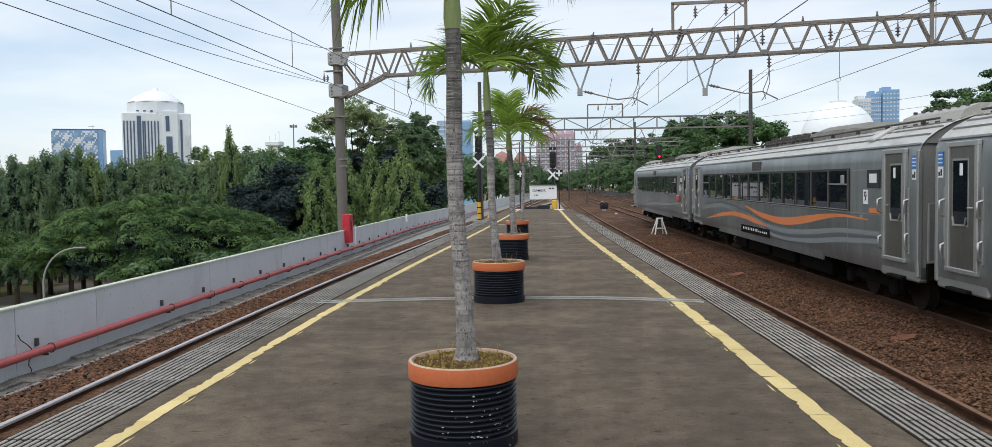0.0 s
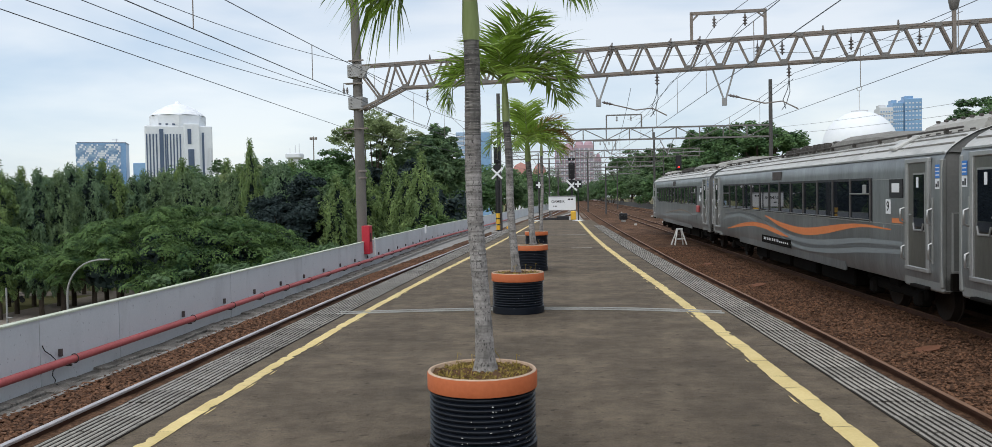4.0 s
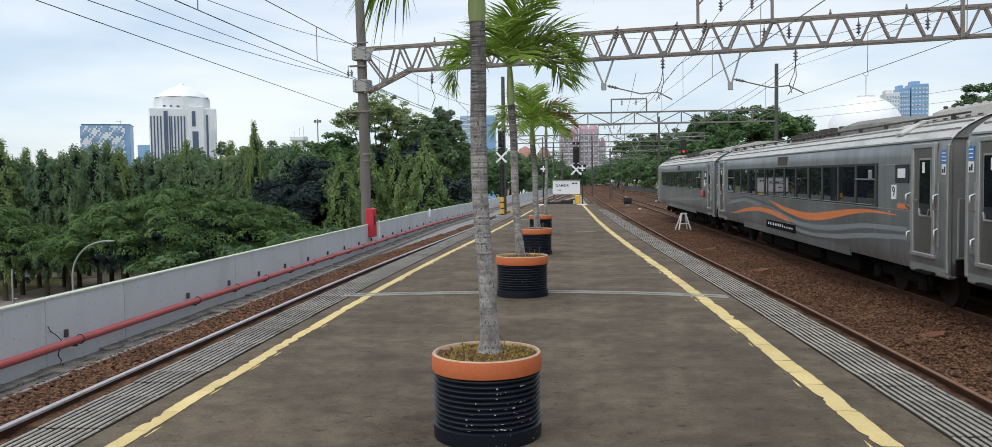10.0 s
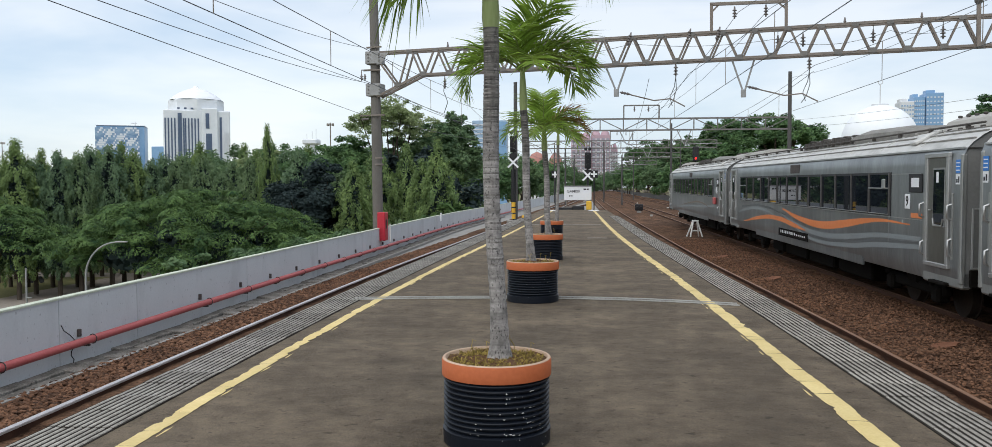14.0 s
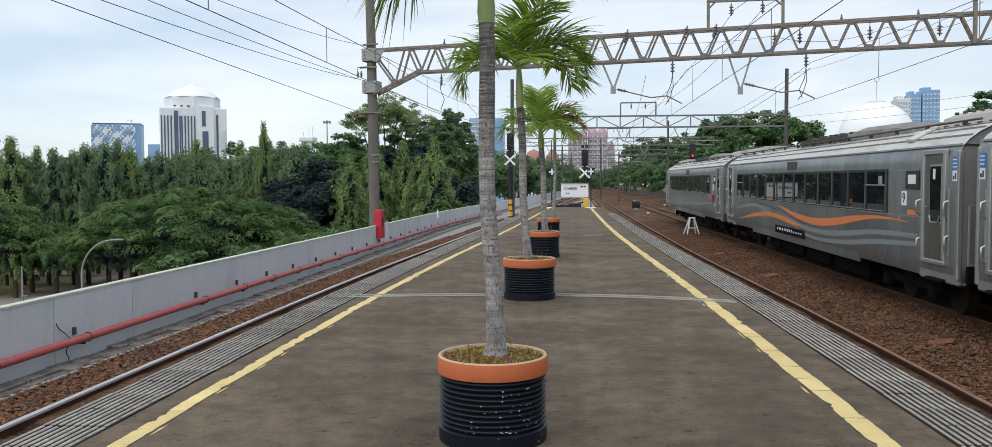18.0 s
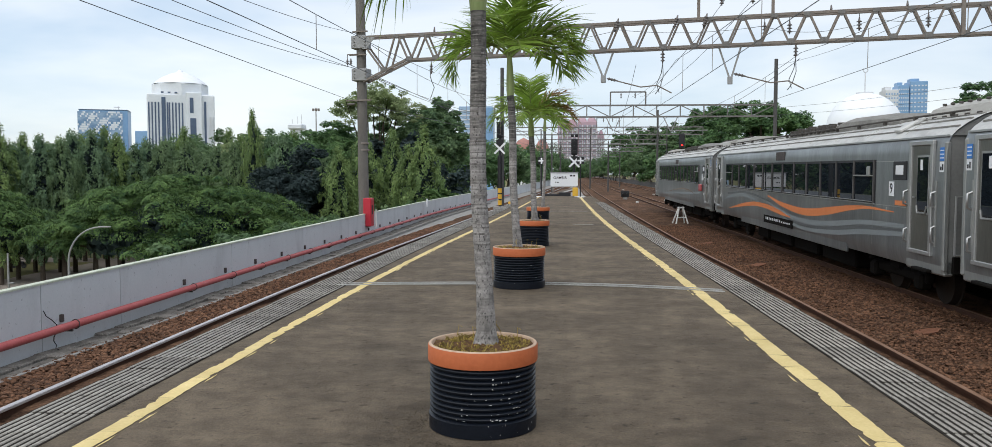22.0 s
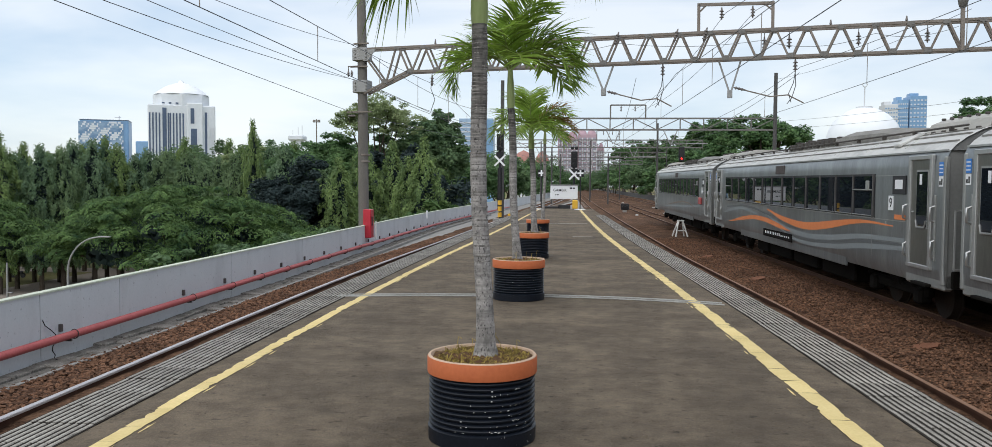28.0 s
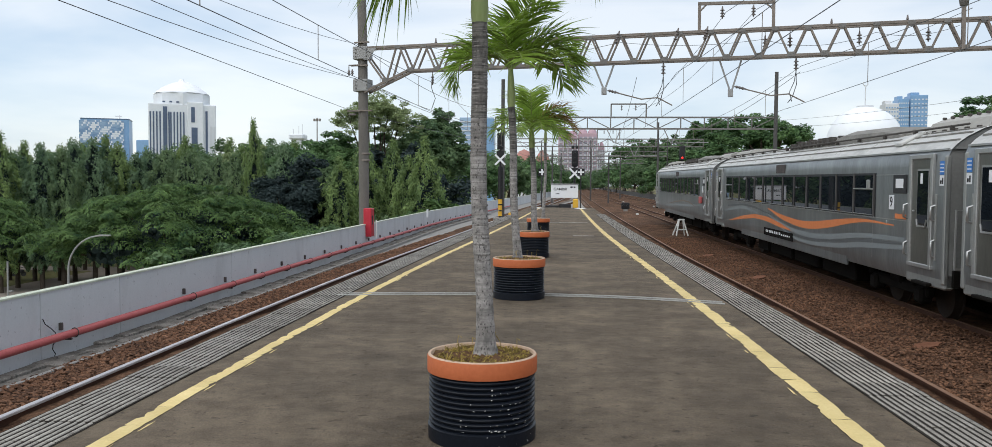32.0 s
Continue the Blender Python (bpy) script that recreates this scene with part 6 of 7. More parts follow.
# ---- signs and signals ----
board = thing("station_sign", pose(0.32, 56.6, -0.2), "white station name board on a low frame at the platform end", "sign")
panel = part("panel", Geo().bbox((0, 0, 1.22), (1.82, 0.16, 0.9), 0.02), SIGN_WHITE, board)
part("panel_top", Geo().bbox((0, 0, 1.70), (1.9, 0.24, 0.07), 0.015), GALV_LIGHT, board)
lettering("station_name", "GAMBIR", 0.25, BLACK, panel, pose(-0.28, -0.085, 1.36, 90, 0, 0), 0.004)
for x, z, w, h in ((0.46, 1.5, 0.16, 0.1), (0.66, 1.5, 0.12, 0.1), (-0.56, 1.06, 0.05, 0.09), (-0.42, 1.06, 0.14, 0.06)):
    part("text_bar", Geo().box((x, -0.084, z), (w, 0.006, h)), BLACK, panel)
for x in (-0.75, 0.75):
    part("leg", Geo().bbox((x, 0, 0.38), (0.08, 0.08, 0.8), 0.01), GALV, board)
geo = Geo()
beam_between(geo, (-1.1, -0.3, 0.2), (0.95, -0.3, 0.78), 0.1)
part("ramp_beam", geo, SLEEPER, board, "slanting brown timber beam before the board")
geo = Geo()
beam_between(geo, (-0.5, -0.42, 0.22), (0.7, -0.42, 0.5), 0.1)
part("ramp_beam", geo, RUST, board, "slanting rusty beam before the board")
solid("buffer_block", Geo().bbox((1.05, 56.2, 0.22), (0.36, 0.5, 0.6), 0.05), SIGN_YELLOW, "yellow painted block beside the sign", "buffer")
solid("timber_baulk", Geo().bbox((0.35, 56.2, 0.05), (0.8, 0.6, 0.3), 0.04), BLACK, "dark timber baulk under the sign", "timber", "timber baulks")
solid("timber_baulk", Geo().bbox((-0.5, 56.0, 0.0), (0.9, 0.4, 0.2), 0.03), BLACK, "dark timber baulk under the sign", "timber", "timber baulks")


def cross_bars(parent, z, s, w, turn, y=-0.06):
    for a in (turn, turn + 90):
        part("cross_bar", Geo().bbox((0, 0, 0), (s, 0.03, w), 0.006), SIGN_WHITE, parent, "white bar of the cross", at=pose(0, y - (0.01 if a == turn else 0), z, 0, a, 0))


for x, y in ((-1.13, 53.4), (1.3, 52.6)):
    m = thing("stop_marker", pose(x, y, 0), "thin black post with a white plus sign", "marker post", "stop markers")
    part("post", Geo().tube([(0, 0, 0), (0, 0, 2.45)], 0.035, 8), BLACK, m, smooth=60)
    part("backing", Geo().bbox((0, -0.03, 2.25), (0.46, 0.03, 0.46), 0.01), BLACK, m, "black square backing")
    cross_bars(m, 2.25, 0.38, 0.1, 0)


def signal_mast(at, label, head_z, cross_z, striped):
    s = thing("signal_mast", at, label, "railway signal", "signals")
    part("mast", Geo().tube([(0, 0, -0.9), (0, 0, head_z + 0.9)], 0.075, 10), BLACK, s, smooth=60)
    hd = part("signal_head", Geo().bbox((0, -0.12, head_z + 0.35), (0.44, 0.2, 1.15), 0.06), BLACK, s, "black three-lamp signal head")
    for k in range(3):
        part("lamp_hood", Geo().tube([(0, -0.2, head_z + 0.02 + 0.33 * k), (0, -0.4, head_z + 0.0 + 0.33 * k)], 0.11, 10), BLACK, hd, smooth=50)
    part("route_box", Geo().bbox((0, -0.1, head_z - 0.55), (0.5, 0.2, 0.5), 0.05), BLACK, s)
    part("top_lamp", Geo().bbox((-0.14, -0.1, head_z + 1.15), (0.22, 0.2, 0.22), 0.05), BLACK, s)
    part("top_lamp", Geo().bbox((0.14, -0.1, head_z + 1.15), (0.22, 0.2, 0.22), 0.05), BLACK, s)
    cross_bars(s, cross_z, 1.0, 0.13, 45, -0.26)
    if striped:
        for k in range(3):
            part("yellow_band", Geo().lathe([(0.0, 0), (0.14, 0.0), (0.14, 0.32), (0.0, 0.32)], 10, (0, 0, -0.75 + 0.42 * k)), SIGN_YELLOW, s, "yellow warning band")
        part("ladder_cage", Geo().box((0.0, 0.18, 1.2), (0.34, 0.08, 3.0)), BLACK, s)
        part("pedestal", Geo().bbox((0, 0, -0.95), (0.9, 0.8, 0.2), 0.04), CONCRETE, s)
    return s


signal_mast(pose(1.03, 59.5, 0), "black railway signal behind the station board with a white cross", 2.95, 2.25, False)
signal_mast(pose(-4.14, 58.6, 0), "black railway signal mast with white cross and yellow bands", 4.1, 3.17, True)
solid("relay_box", Geo().bbox((-3.3, 58.2, -0.75), (0.46, 0.46, 0.52), 0.05), SIGN_YELLOW, "yellow relay box at the signal's foot", "relay box")
solid("relay_box", Geo().bbox((-1.9, 70.5, -0.75), (0.6, 0.4, 0.4), 0.05), SIGN_YELLOW, "small yellow trackside box", "relay box")

red = thing("signal_mast", pose(13.07, 92, 0), "dark signal head showing a red light beyond the train", "railway signal", "signals")
part("mast", Geo().tube([(0, 0, -1.0), (0, 0, 5.6)], 0.09, 8), BLACK, red, smooth=60)
part("signal_head", Geo().bbox((0, -0.1, 4.9), (0.62, 0.25, 1.6), 0.08), BLACK, red, "black signal head")
part("red_lamp", Geo().lathe([(0.0, 0.02), (0.075, 0.02), (0.1, 0.0)], 14), SIGNAL_RED, red, "lit red lamp", at=pose(0, -0.25, 4.42, 90, 0, 0))

dwarf = thing("dwarf_signal", pose(6.1, 79, -0.98), "small black ground signal beside the track", "railway signal")
part("lamp_case", Geo().bbox((0, 0, 0.5), (0.75, 0.4, 0.62), 0.06), BLACK, dwarf)
part("base", Geo().bbox((0, 0, 0.1), (0.4, 0.3, 0.24), 0.03), CONCRETE, dwarf)
for k in range(2):
    part("lens_hood", Geo().tube([(-0.17 + 0.34 * k, -0.2, 0.5), (-0.17 + 0.34 * k, -0.36, 0.48)], 0.12, 10), BLACK, dwarf, smooth=50)

stand = thing("folding_stand", pose(5.95, 41.8, -0.98, 0, 0, 12), "small white folding A-frame stand on the ballast", "stand")
for x0, x1, y0 in ((-0.3, -0.1, -0.12), (0.3, 0.1, -0.12), (-0.3, -0.1, 0.2), (0.3, 0.1, 0.2)):
    geo = Geo()
    beam_between(geo, (x0, y0 * 1.6, 0), (x1, y0 * 0.2, 0.78), 0.055)
    part("leg", geo, WHITE_PAINT, stand)
part("top_bar", Geo().bbox((0, 0, 0.78), (0.32, 0.12, 0.07), 0.01), WHITE_PAINT, stand)
part("rung", Geo().bbox((0, -0.12, 0.3), (0.42, 0.03, 0.06), 0.006), WHITE_PAINT, stand)


def rusty_sheet(x, y, s, seed):
    rnd = random.Random(seed)
    n = 11
    geo = Geo()
    for h in (0.0, 0.03):
        geo.v += [(s * rnd.uniform(0.75, 1.05) * math.cos(6.2832 * k / n), 0.55 * s * rnd.uniform(0.8, 1.1) * math.sin(6.2832 * k / n), h + 0.02 * math.cos(6.2832 * k / n)) for k in range(n)]
    geo.f = [tuple(range(n, 2 * n))] + [(k, (k + 1) % n, n + (k + 1) % n, n + k) for k in range(n)]
    solid("scrap_sheet", geo, RUST_SHEET, "rusty scrap steel sheet lying on the ballast", "scrap", "scrap sheets", at=pose(x, y, -0.985, 3, -4, 10 * seed))


RUST_SHEET = tex_material("rust_sheet", (0.12, 0.05, 0.028), (0.25, 0.11, 0.06), 0.85, 0.1, scale=5, fine=40, bump=0.3)
rusty_sheet(5.72, 13.5, 0.26, 1)
rusty_sheet(5.3, 23.0, 0.3, 2)
rusty_sheet(5.2, 30.0, 0.25, 3)
for x, y in ((6.4, 70.0), (9.3, 75.0), (10.5, 95.0), (9.0, 120)):
    solid("cable_marker", Geo().bbox((x, y, -0.93), (0.22, 0.12, 0.14), 0.02), CHIP, "small pale concrete cable marker in the ballast", "marker", "cable markers")


# ---- trees ----
def leaf_cards(rng, centres, dirs, length, width, hang=0.0, flat=None, facing=None):
    """Many small bent leaf blades at the centres, along the directions; returns vertices and faces."""
    n = len(centres)
    d = dirs / np.maximum(np.linalg.norm(dirs, axis=1, keepdims=True), 1e-6)
    up = np.array((0, 0, 1.0)) if facing is None else facing
    side = np.cross(d, up + rng.normal(0, flat, (n, 3))) if flat else np.cross(d, rng.normal(size=(n, 3)))
    side /= np.maximum(np.linalg.norm(side, axis=1, keepdims=True), 1e-6)
    ln = (length * rng.uniform(0.6, 1.4, n))[:, None]
    wd = (width * rng.uniform(0.6, 1.4, n))[:, None]
    a = centres - d * ln * 0.5
    m1, m2 = centres - side * wd * 0.5, centres + side * wd * 0.5
    e = centres + d * ln * 0.5
    e[:, 2] -= hang * ln[:, 0]
    v = np.stack((a, m1, e, m2), axis=1).reshape(-1, 3)
    f = np.arange(4 * n).reshape(-1, 4)
    return v, f


def np_mesh(name, v, f, material):
    me = bpy.data.meshes.new(name)
    me.from_pydata(v.tolist(), [], f.tolist())
    me.materials.append(material)
    return me


def mast_crown(seed, height, radius, low, count):
    """A narrow crown of short drooping branches in tiers, each thick at the shoulder and thin at the tip."""
    rng = np.random.default_rng(seed)
    tiers = int((height - low) / 0.56)
    a, z, r = [], [], []
    for i in range(tiers):
        u = (i + 0.5) / tiers
        env = 1.22 * radius * min(1.0, 0.6 + 1.8 * u) * max(0.16, 1 - u ** 6) * (1 + 0.2 * math.sin(2.3 * i + seed))
        n = max(3, int(3.2 * env))
        for j in range(n):
            a.append(6.2832 * (j + 0.5 * (i % 2)) / n + rng.uniform(-0.35, 0.35))
            z.append(low + (height - low) * u + rng.uniform(-0.25, 0.25))
            r.append(env * rng.uniform(0.55, 1.12))
    a, z, r = np.array(a), np.array(z), np.array(r)
    bundles = len(a)
    out = np.column_stack((np.cos(a), np.sin(a), np.zeros(bundles)))
    k = rng.integers(0, bundles, count)
    t = rng.random(count) ** 0.8
    ln = rng.uniform(0.8, 1.7, bundles)[k]
    thick = 0.36 * (1 - 0.75 * t) + 0.03
    q = rng.normal(0, 1, (count, 3))
    q /= np.maximum(1.0, np.linalg.norm(q, axis=1, keepdims=True) / 1.3)
    c = out[k] * (r[k] * (0.35 + 0.65 * np.minimum(1, t * 1.8)))[:, None] + q * thick[:, None]
    c[:, 2] += z[k] + 0.25 - ln * t ** 1.7
    d = out[k] * (0.9 - 0.8 * t)[:, None] + rng.normal(0, 0.35, (count, 3)) + np.array((0, 0, -0.35)) - np.array((0, 0, 0.8)) * t[:, None]
    facing = q + out[k] * 0.7 + np.array((0, 0, 0.6))
    facing /= np.linalg.norm(facing, axis=1, keepdims=True)
    return leaf_cards(rng, c, d, 0.27, 0.12, 0, 0.25, facing)


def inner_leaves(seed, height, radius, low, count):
    """The foliage near a mast tree's stem, coloured dark to stand for the shade there."""
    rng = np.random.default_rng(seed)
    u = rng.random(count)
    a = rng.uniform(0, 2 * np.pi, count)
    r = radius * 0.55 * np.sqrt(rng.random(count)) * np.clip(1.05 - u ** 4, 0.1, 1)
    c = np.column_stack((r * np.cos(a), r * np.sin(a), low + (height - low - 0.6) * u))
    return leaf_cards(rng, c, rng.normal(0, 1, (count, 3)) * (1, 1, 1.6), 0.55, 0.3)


def pad_crown(seed, centre, radii, pads, per, leaf, size):
    """A rain tree's umbrella: scalloped flat pads of leaves in overlapping tiers over a dome; dark-coloured leaves
    beneath stand for shade.
    """
    rng = np.random.default_rng(seed)
    i = np.arange(pads)
    h = 1 - (i + 0.5) / pads * 1.12
    a = i * 2.39996 + rng.normal(0, 0.25, pads)
    h = np.clip(h + rng.normal(0, 0.03, pads), -0.14, 1)
    s = np.sqrt(np.maximum(0, 1 - h ** 2))
    n = np.column_stack((s * np.cos(a), s * np.sin(a), h))
    lump = rng.uniform(0.8, 1.05, pads) + 0.04 * np.sin(3 * a + seed)
    c = np.array(centre) + n * lump[:, None] * np.array(radii)
    w = size * rng.uniform(0.7, 1.4, pads)
    k = np.repeat(i, per)
    m = pads * per
    lobes = rng.integers(4, 7, pads)[k]
    ang = rng.uniform(0, 2 * np.pi, m)
    bulge = np.cos(lobes * ang + 1.7 * k)
    rad = rng.random(m) ** 0.55
    cx, cy = rad * (1 + 0.24 * bulge) * np.cos(ang), rad * (1 + 0.24 * bulge) * np.sin(ang)
    up = 0.34 * np.sqrt(np.maximum(0, 1 - rad ** 2)) + 0.1 * bulge * rad + rng.normal(0, 0.03, m)
    slope = -0.2 * (n[k, 0] * cx + n[k, 1] * cy)
    pts = c[k] + np.column_stack((cx, cy, up + slope)) * w[k][:, None]
    facing = np.column_stack((1.3 * rad ** 3 * np.cos(ang), 1.3 * rad ** 3 * np.sin(ang), 1.0 - 0.75 * rad ** 3))
    facing /= np.linalg.norm(facing, axis=1, keepdims=True)
    d = rng.normal(0, 1, (m, 3))
    d -= facing * np.sum(d * facing, axis=1, keepdims=True)
    v, f = leaf_cards(rng, pts, d, leaf * 1.6, leaf * 0.8, 0.1, 0.2, facing)
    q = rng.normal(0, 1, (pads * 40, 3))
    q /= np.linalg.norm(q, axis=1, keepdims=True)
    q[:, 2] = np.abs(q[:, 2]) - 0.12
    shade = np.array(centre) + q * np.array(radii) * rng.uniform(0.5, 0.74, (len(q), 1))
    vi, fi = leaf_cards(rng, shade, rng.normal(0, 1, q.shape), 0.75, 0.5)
    return v, f, c, vi, fi


def canopy_crown(seed, centre, radii, clumps, per, leaf, flat=0.35, shell=0.75, pad=0):
    """A broad crown: flattened clumps on an uneven dome, with gaps."""
    rng = np.random.default_rng(seed)
    p = rng.normal(size=(clumps, 3))
    p /= np.linalg.norm(p, axis=1, keepdims=True)
    p[:, 2] = np.where(p[:, 2] < -0.35, -p[:, 2] * 0.6, p[:, 2])
    p *= rng.uniform(shell, 1.05, (clumps, 1))
    lump = 1 + 0.16 * np.sin(p[:, :1] * 5 + seed) * np.cos(p[:, 1:2] * 4 + seed)
    c = np.array(centre) + p * lump * np.array(radii)
    size = rng.uniform(0.6, 1.35, clumps)
    k = np.repeat(np.arange(clumps), per)
    q = rng.normal(0, 1, (clumps * per, 3))
    q /= np.linalg.norm(q, axis=1, keepdims=True)
    q *= rng.random((clumps * per, 1)) ** 0.4
    s = pad if pad else max(radii) * 0.17
    pts = c[k] + q * (size[k] * s)[:, None] * np.array((1, 1, flat))
    pts[:, 2] -= 0.10 * np.hypot(q[:, 0], q[:, 1]) * s
    d = rng.normal(0, 1, (clumps * per, 3)) * (1, 1, 0.35)
    facing = q * np.array((0.9, 0.9, 0.6)) + p[k] * 0.4 + np.array((0, 0, 0.5))
    facing /= np.maximum(1e-6, np.linalg.norm(facing, axis=1, keepdims=True))
    v, f = leaf_cards(rng, pts, d, leaf * 1.5, leaf * 0.8, 0.15, 0.35, facing)
    return v, f, c


def limbs(parent, base, tips, r0, rnd):
    """Limbs that fork from the trunk's top to the clumps."""
    for t in tips:
        b = Vector(base)
        t = Vector(t)
        mid = b.lerp(t, 0.5) + Vector((rnd.uniform(-0.4, 0.4), rnd.uniform(-0.4, 0.4), rnd.uniform(0.1, 0.6)))
        part("limb", Geo().tube([b, mid, t], [r0, r0 * 0.6, r0 * 0.18], 6), BARK, parent, smooth=60)


MAST_KINDS = []
for k in range(6):
    v, f = mast_crown(100 + k, (13.6, 14.6, 15.2, 13.0, 14.2, 15.6)[k], (1.9, 2.2, 1.7, 2.3, 2.0, 1.8)[k], 2.6, 13500)
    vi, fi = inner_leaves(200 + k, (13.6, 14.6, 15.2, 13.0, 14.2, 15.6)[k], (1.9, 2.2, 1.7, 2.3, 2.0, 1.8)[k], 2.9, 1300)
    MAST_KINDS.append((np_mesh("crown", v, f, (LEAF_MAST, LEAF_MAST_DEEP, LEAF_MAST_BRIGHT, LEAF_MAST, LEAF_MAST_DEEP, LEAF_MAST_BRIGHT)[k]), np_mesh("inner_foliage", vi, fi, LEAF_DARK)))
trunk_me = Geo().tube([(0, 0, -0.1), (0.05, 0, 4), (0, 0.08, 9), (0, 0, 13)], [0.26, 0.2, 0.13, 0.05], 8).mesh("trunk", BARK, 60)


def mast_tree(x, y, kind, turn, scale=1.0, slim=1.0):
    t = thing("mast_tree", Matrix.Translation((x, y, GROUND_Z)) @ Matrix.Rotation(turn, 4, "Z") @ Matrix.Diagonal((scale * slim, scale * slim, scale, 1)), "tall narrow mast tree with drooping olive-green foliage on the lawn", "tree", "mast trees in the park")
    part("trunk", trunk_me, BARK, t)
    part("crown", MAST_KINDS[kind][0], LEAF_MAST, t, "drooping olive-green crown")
    part("inner_foliage", MAST_KINDS[kind][1], LEAF_DARK, t, "inner foliage coloured dark for the crown's shade")
    return t


rnd = random.Random(77)
for row, (dist, n) in enumerate(((84, 15), (91, 15), (99, 16), (108, 12))):
    for i in range(n):
        u = (i + 0.5 * (row % 2) + rnd.uniform(-0.25, 0.25)) / n
        slope = -0.76 + 0.45 * u
        y = dist * (1 + rnd.uniform(-0.025, 0.025)) / math.hypot(1, slope) * 1.16
        mast_tree(slope * y, y, rnd.randrange(6), rnd.uniform(0, 6.28), rnd.uniform(0.93, 1.1) * min(1.0, 0.84 + 0.7 * u))
for x, y, k, s in ((-11.3, 70, 5, 0.93), (-12.8, 71, 2, 0.86), (-17.4, 74, 2, 0.96), (-15.2, 76, 5, 0.93), (-22.0, 78, 0, 0.92), (-18.6, 70, 2, 0.85), (-9.8, 80, 3, 0.85), (-13.4, 64, 0, 0.62), (-26, 78, 1, 1.0)):
    mast_tree(x, y, k, k * 1.1 + x, s)


mast_tree(-31.2, 84, 2, 0.4, 1.13, 0.5)


def broad_tree(name, x, y, base, trunk_h, centre_z, radii, clumps, per, leaf, mat, label, seed, trunk_r=0.35, flat=0.35, shell=0.75, group="broad trees in the park", limb_n=9, pad=0):
    rnd = random.Random(seed)
    t = thing(name, pose(x, y, base), label, "tree", group)
    v, f, c = canopy_crown(seed, (0, 0, centre_z - base), radii, clumps, per, leaf, flat, shell, pad)
    part("trunk", Geo().tube([(0, 0, -0.1), (0.1, 0.05, trunk_h * 0.5), (0.0, 0.1, trunk_h)], [trunk_r * 1.25, trunk_r, trunk_r * 0.8], 9), BARK, t, smooth=60)
    limbs(t, (0, 0.1, trunk_h - 0.1), [tuple(c[i]) for i in range(0, min(len(c), limb_n * 4), 4)], trunk_r * 0.5, rnd)
    part("crown", np_mesh("crown", v, f, mat), mat, t)
    return t


# wide rain trees before the mast trees
def rain_tree(x, y, trunk_h, centre_z, radii, pads, per, leaf, size, label, seed, trunk_r):
    rnd = random.Random(seed)
    t = thing("rain_tree", pose(x, y, GROUND_Z), label, "tree", "rain trees in the park")
    v, f, c, vi, fi = pad_crown(seed, (0, 0, centre_z - GROUND_Z), radii, pads, per, leaf, size)
    part("trunk", Geo().tube([(0, 0, -0.1), (0.15, 0.05, trunk_h * 0.5), (0.0, 0.1, trunk_h)], [trunk_r * 1.3, trunk_r, trunk_r * 0.85], 10), BARK, t, smooth=60)
    limbs(t, (0, 0.1, trunk_h - 0.1), [tuple(c[i]) for i in range(0, len(c), max(1, len(c) // 14))], trunk_r * 0.5, rnd)
    part("crown", np_mesh("crown", v, f, LEAF_RAIN), LEAF_RAIN, t, "flat layered leaf pads")
    part("inner_foliage", np_mesh("inner_foliage", vi, fi, LEAF_DARK), LEAF_DARK, t, "inner foliage coloured dark for the crown's shade")
    return t


rain_tree(-28.9, 62.5, 4.2, -3.9, (9.6, 7.4, 4.7), 150, 1000, 0.11, 1.45, "wide umbrella-shaped rain tree with dense layered foliage", 11, 0.45)
rain_tree(-47.5, 64, 4.2, -3.4, (5.2, 5.3, 3.7), 66, 900, 0.11, 1.4, "rounded rain tree with layered green foliage", 12, 0.4)
rain_tree(-17.5, 58, 4.0, -5.8, (5.4, 4.9, 3.6), 66, 800, 0.11, 1.2, "low spreading tree behind the parapet", 13, 0.35)
# dark fill: the canopy's shade is put into this tree's leaf colour
broad_tree("dark_tree", -23.5, 63, GROUND_Z, 3.0, -6.9, (5.5, 4.0, 2.6), 110, 200, 0.22, LEAF_DARK, "undergrowth tree coloured dark for the shade below the rain tree", 40, 0.3, 0.6, 0.5)
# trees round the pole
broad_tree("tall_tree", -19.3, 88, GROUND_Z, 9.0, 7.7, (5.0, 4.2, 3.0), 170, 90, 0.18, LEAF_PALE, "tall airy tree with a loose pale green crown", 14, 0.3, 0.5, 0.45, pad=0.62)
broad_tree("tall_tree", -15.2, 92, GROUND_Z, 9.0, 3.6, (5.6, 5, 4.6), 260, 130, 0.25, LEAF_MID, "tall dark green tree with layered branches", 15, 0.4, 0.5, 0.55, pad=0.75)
# the darker leaf material here puts the spot's shade into the colour
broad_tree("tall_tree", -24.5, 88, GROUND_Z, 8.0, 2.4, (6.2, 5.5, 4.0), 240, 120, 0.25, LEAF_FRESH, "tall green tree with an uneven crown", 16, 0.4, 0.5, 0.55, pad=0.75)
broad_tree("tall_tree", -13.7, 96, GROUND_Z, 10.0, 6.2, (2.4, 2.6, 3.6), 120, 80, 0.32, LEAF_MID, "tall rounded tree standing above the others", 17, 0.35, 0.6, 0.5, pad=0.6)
# the shade on these three trees is put into their dark leaf colour
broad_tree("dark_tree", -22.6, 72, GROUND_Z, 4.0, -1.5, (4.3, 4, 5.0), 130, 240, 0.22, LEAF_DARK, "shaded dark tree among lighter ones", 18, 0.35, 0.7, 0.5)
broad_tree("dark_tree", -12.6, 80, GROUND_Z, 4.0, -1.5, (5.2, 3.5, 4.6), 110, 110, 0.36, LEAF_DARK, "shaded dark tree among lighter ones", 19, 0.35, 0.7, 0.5)
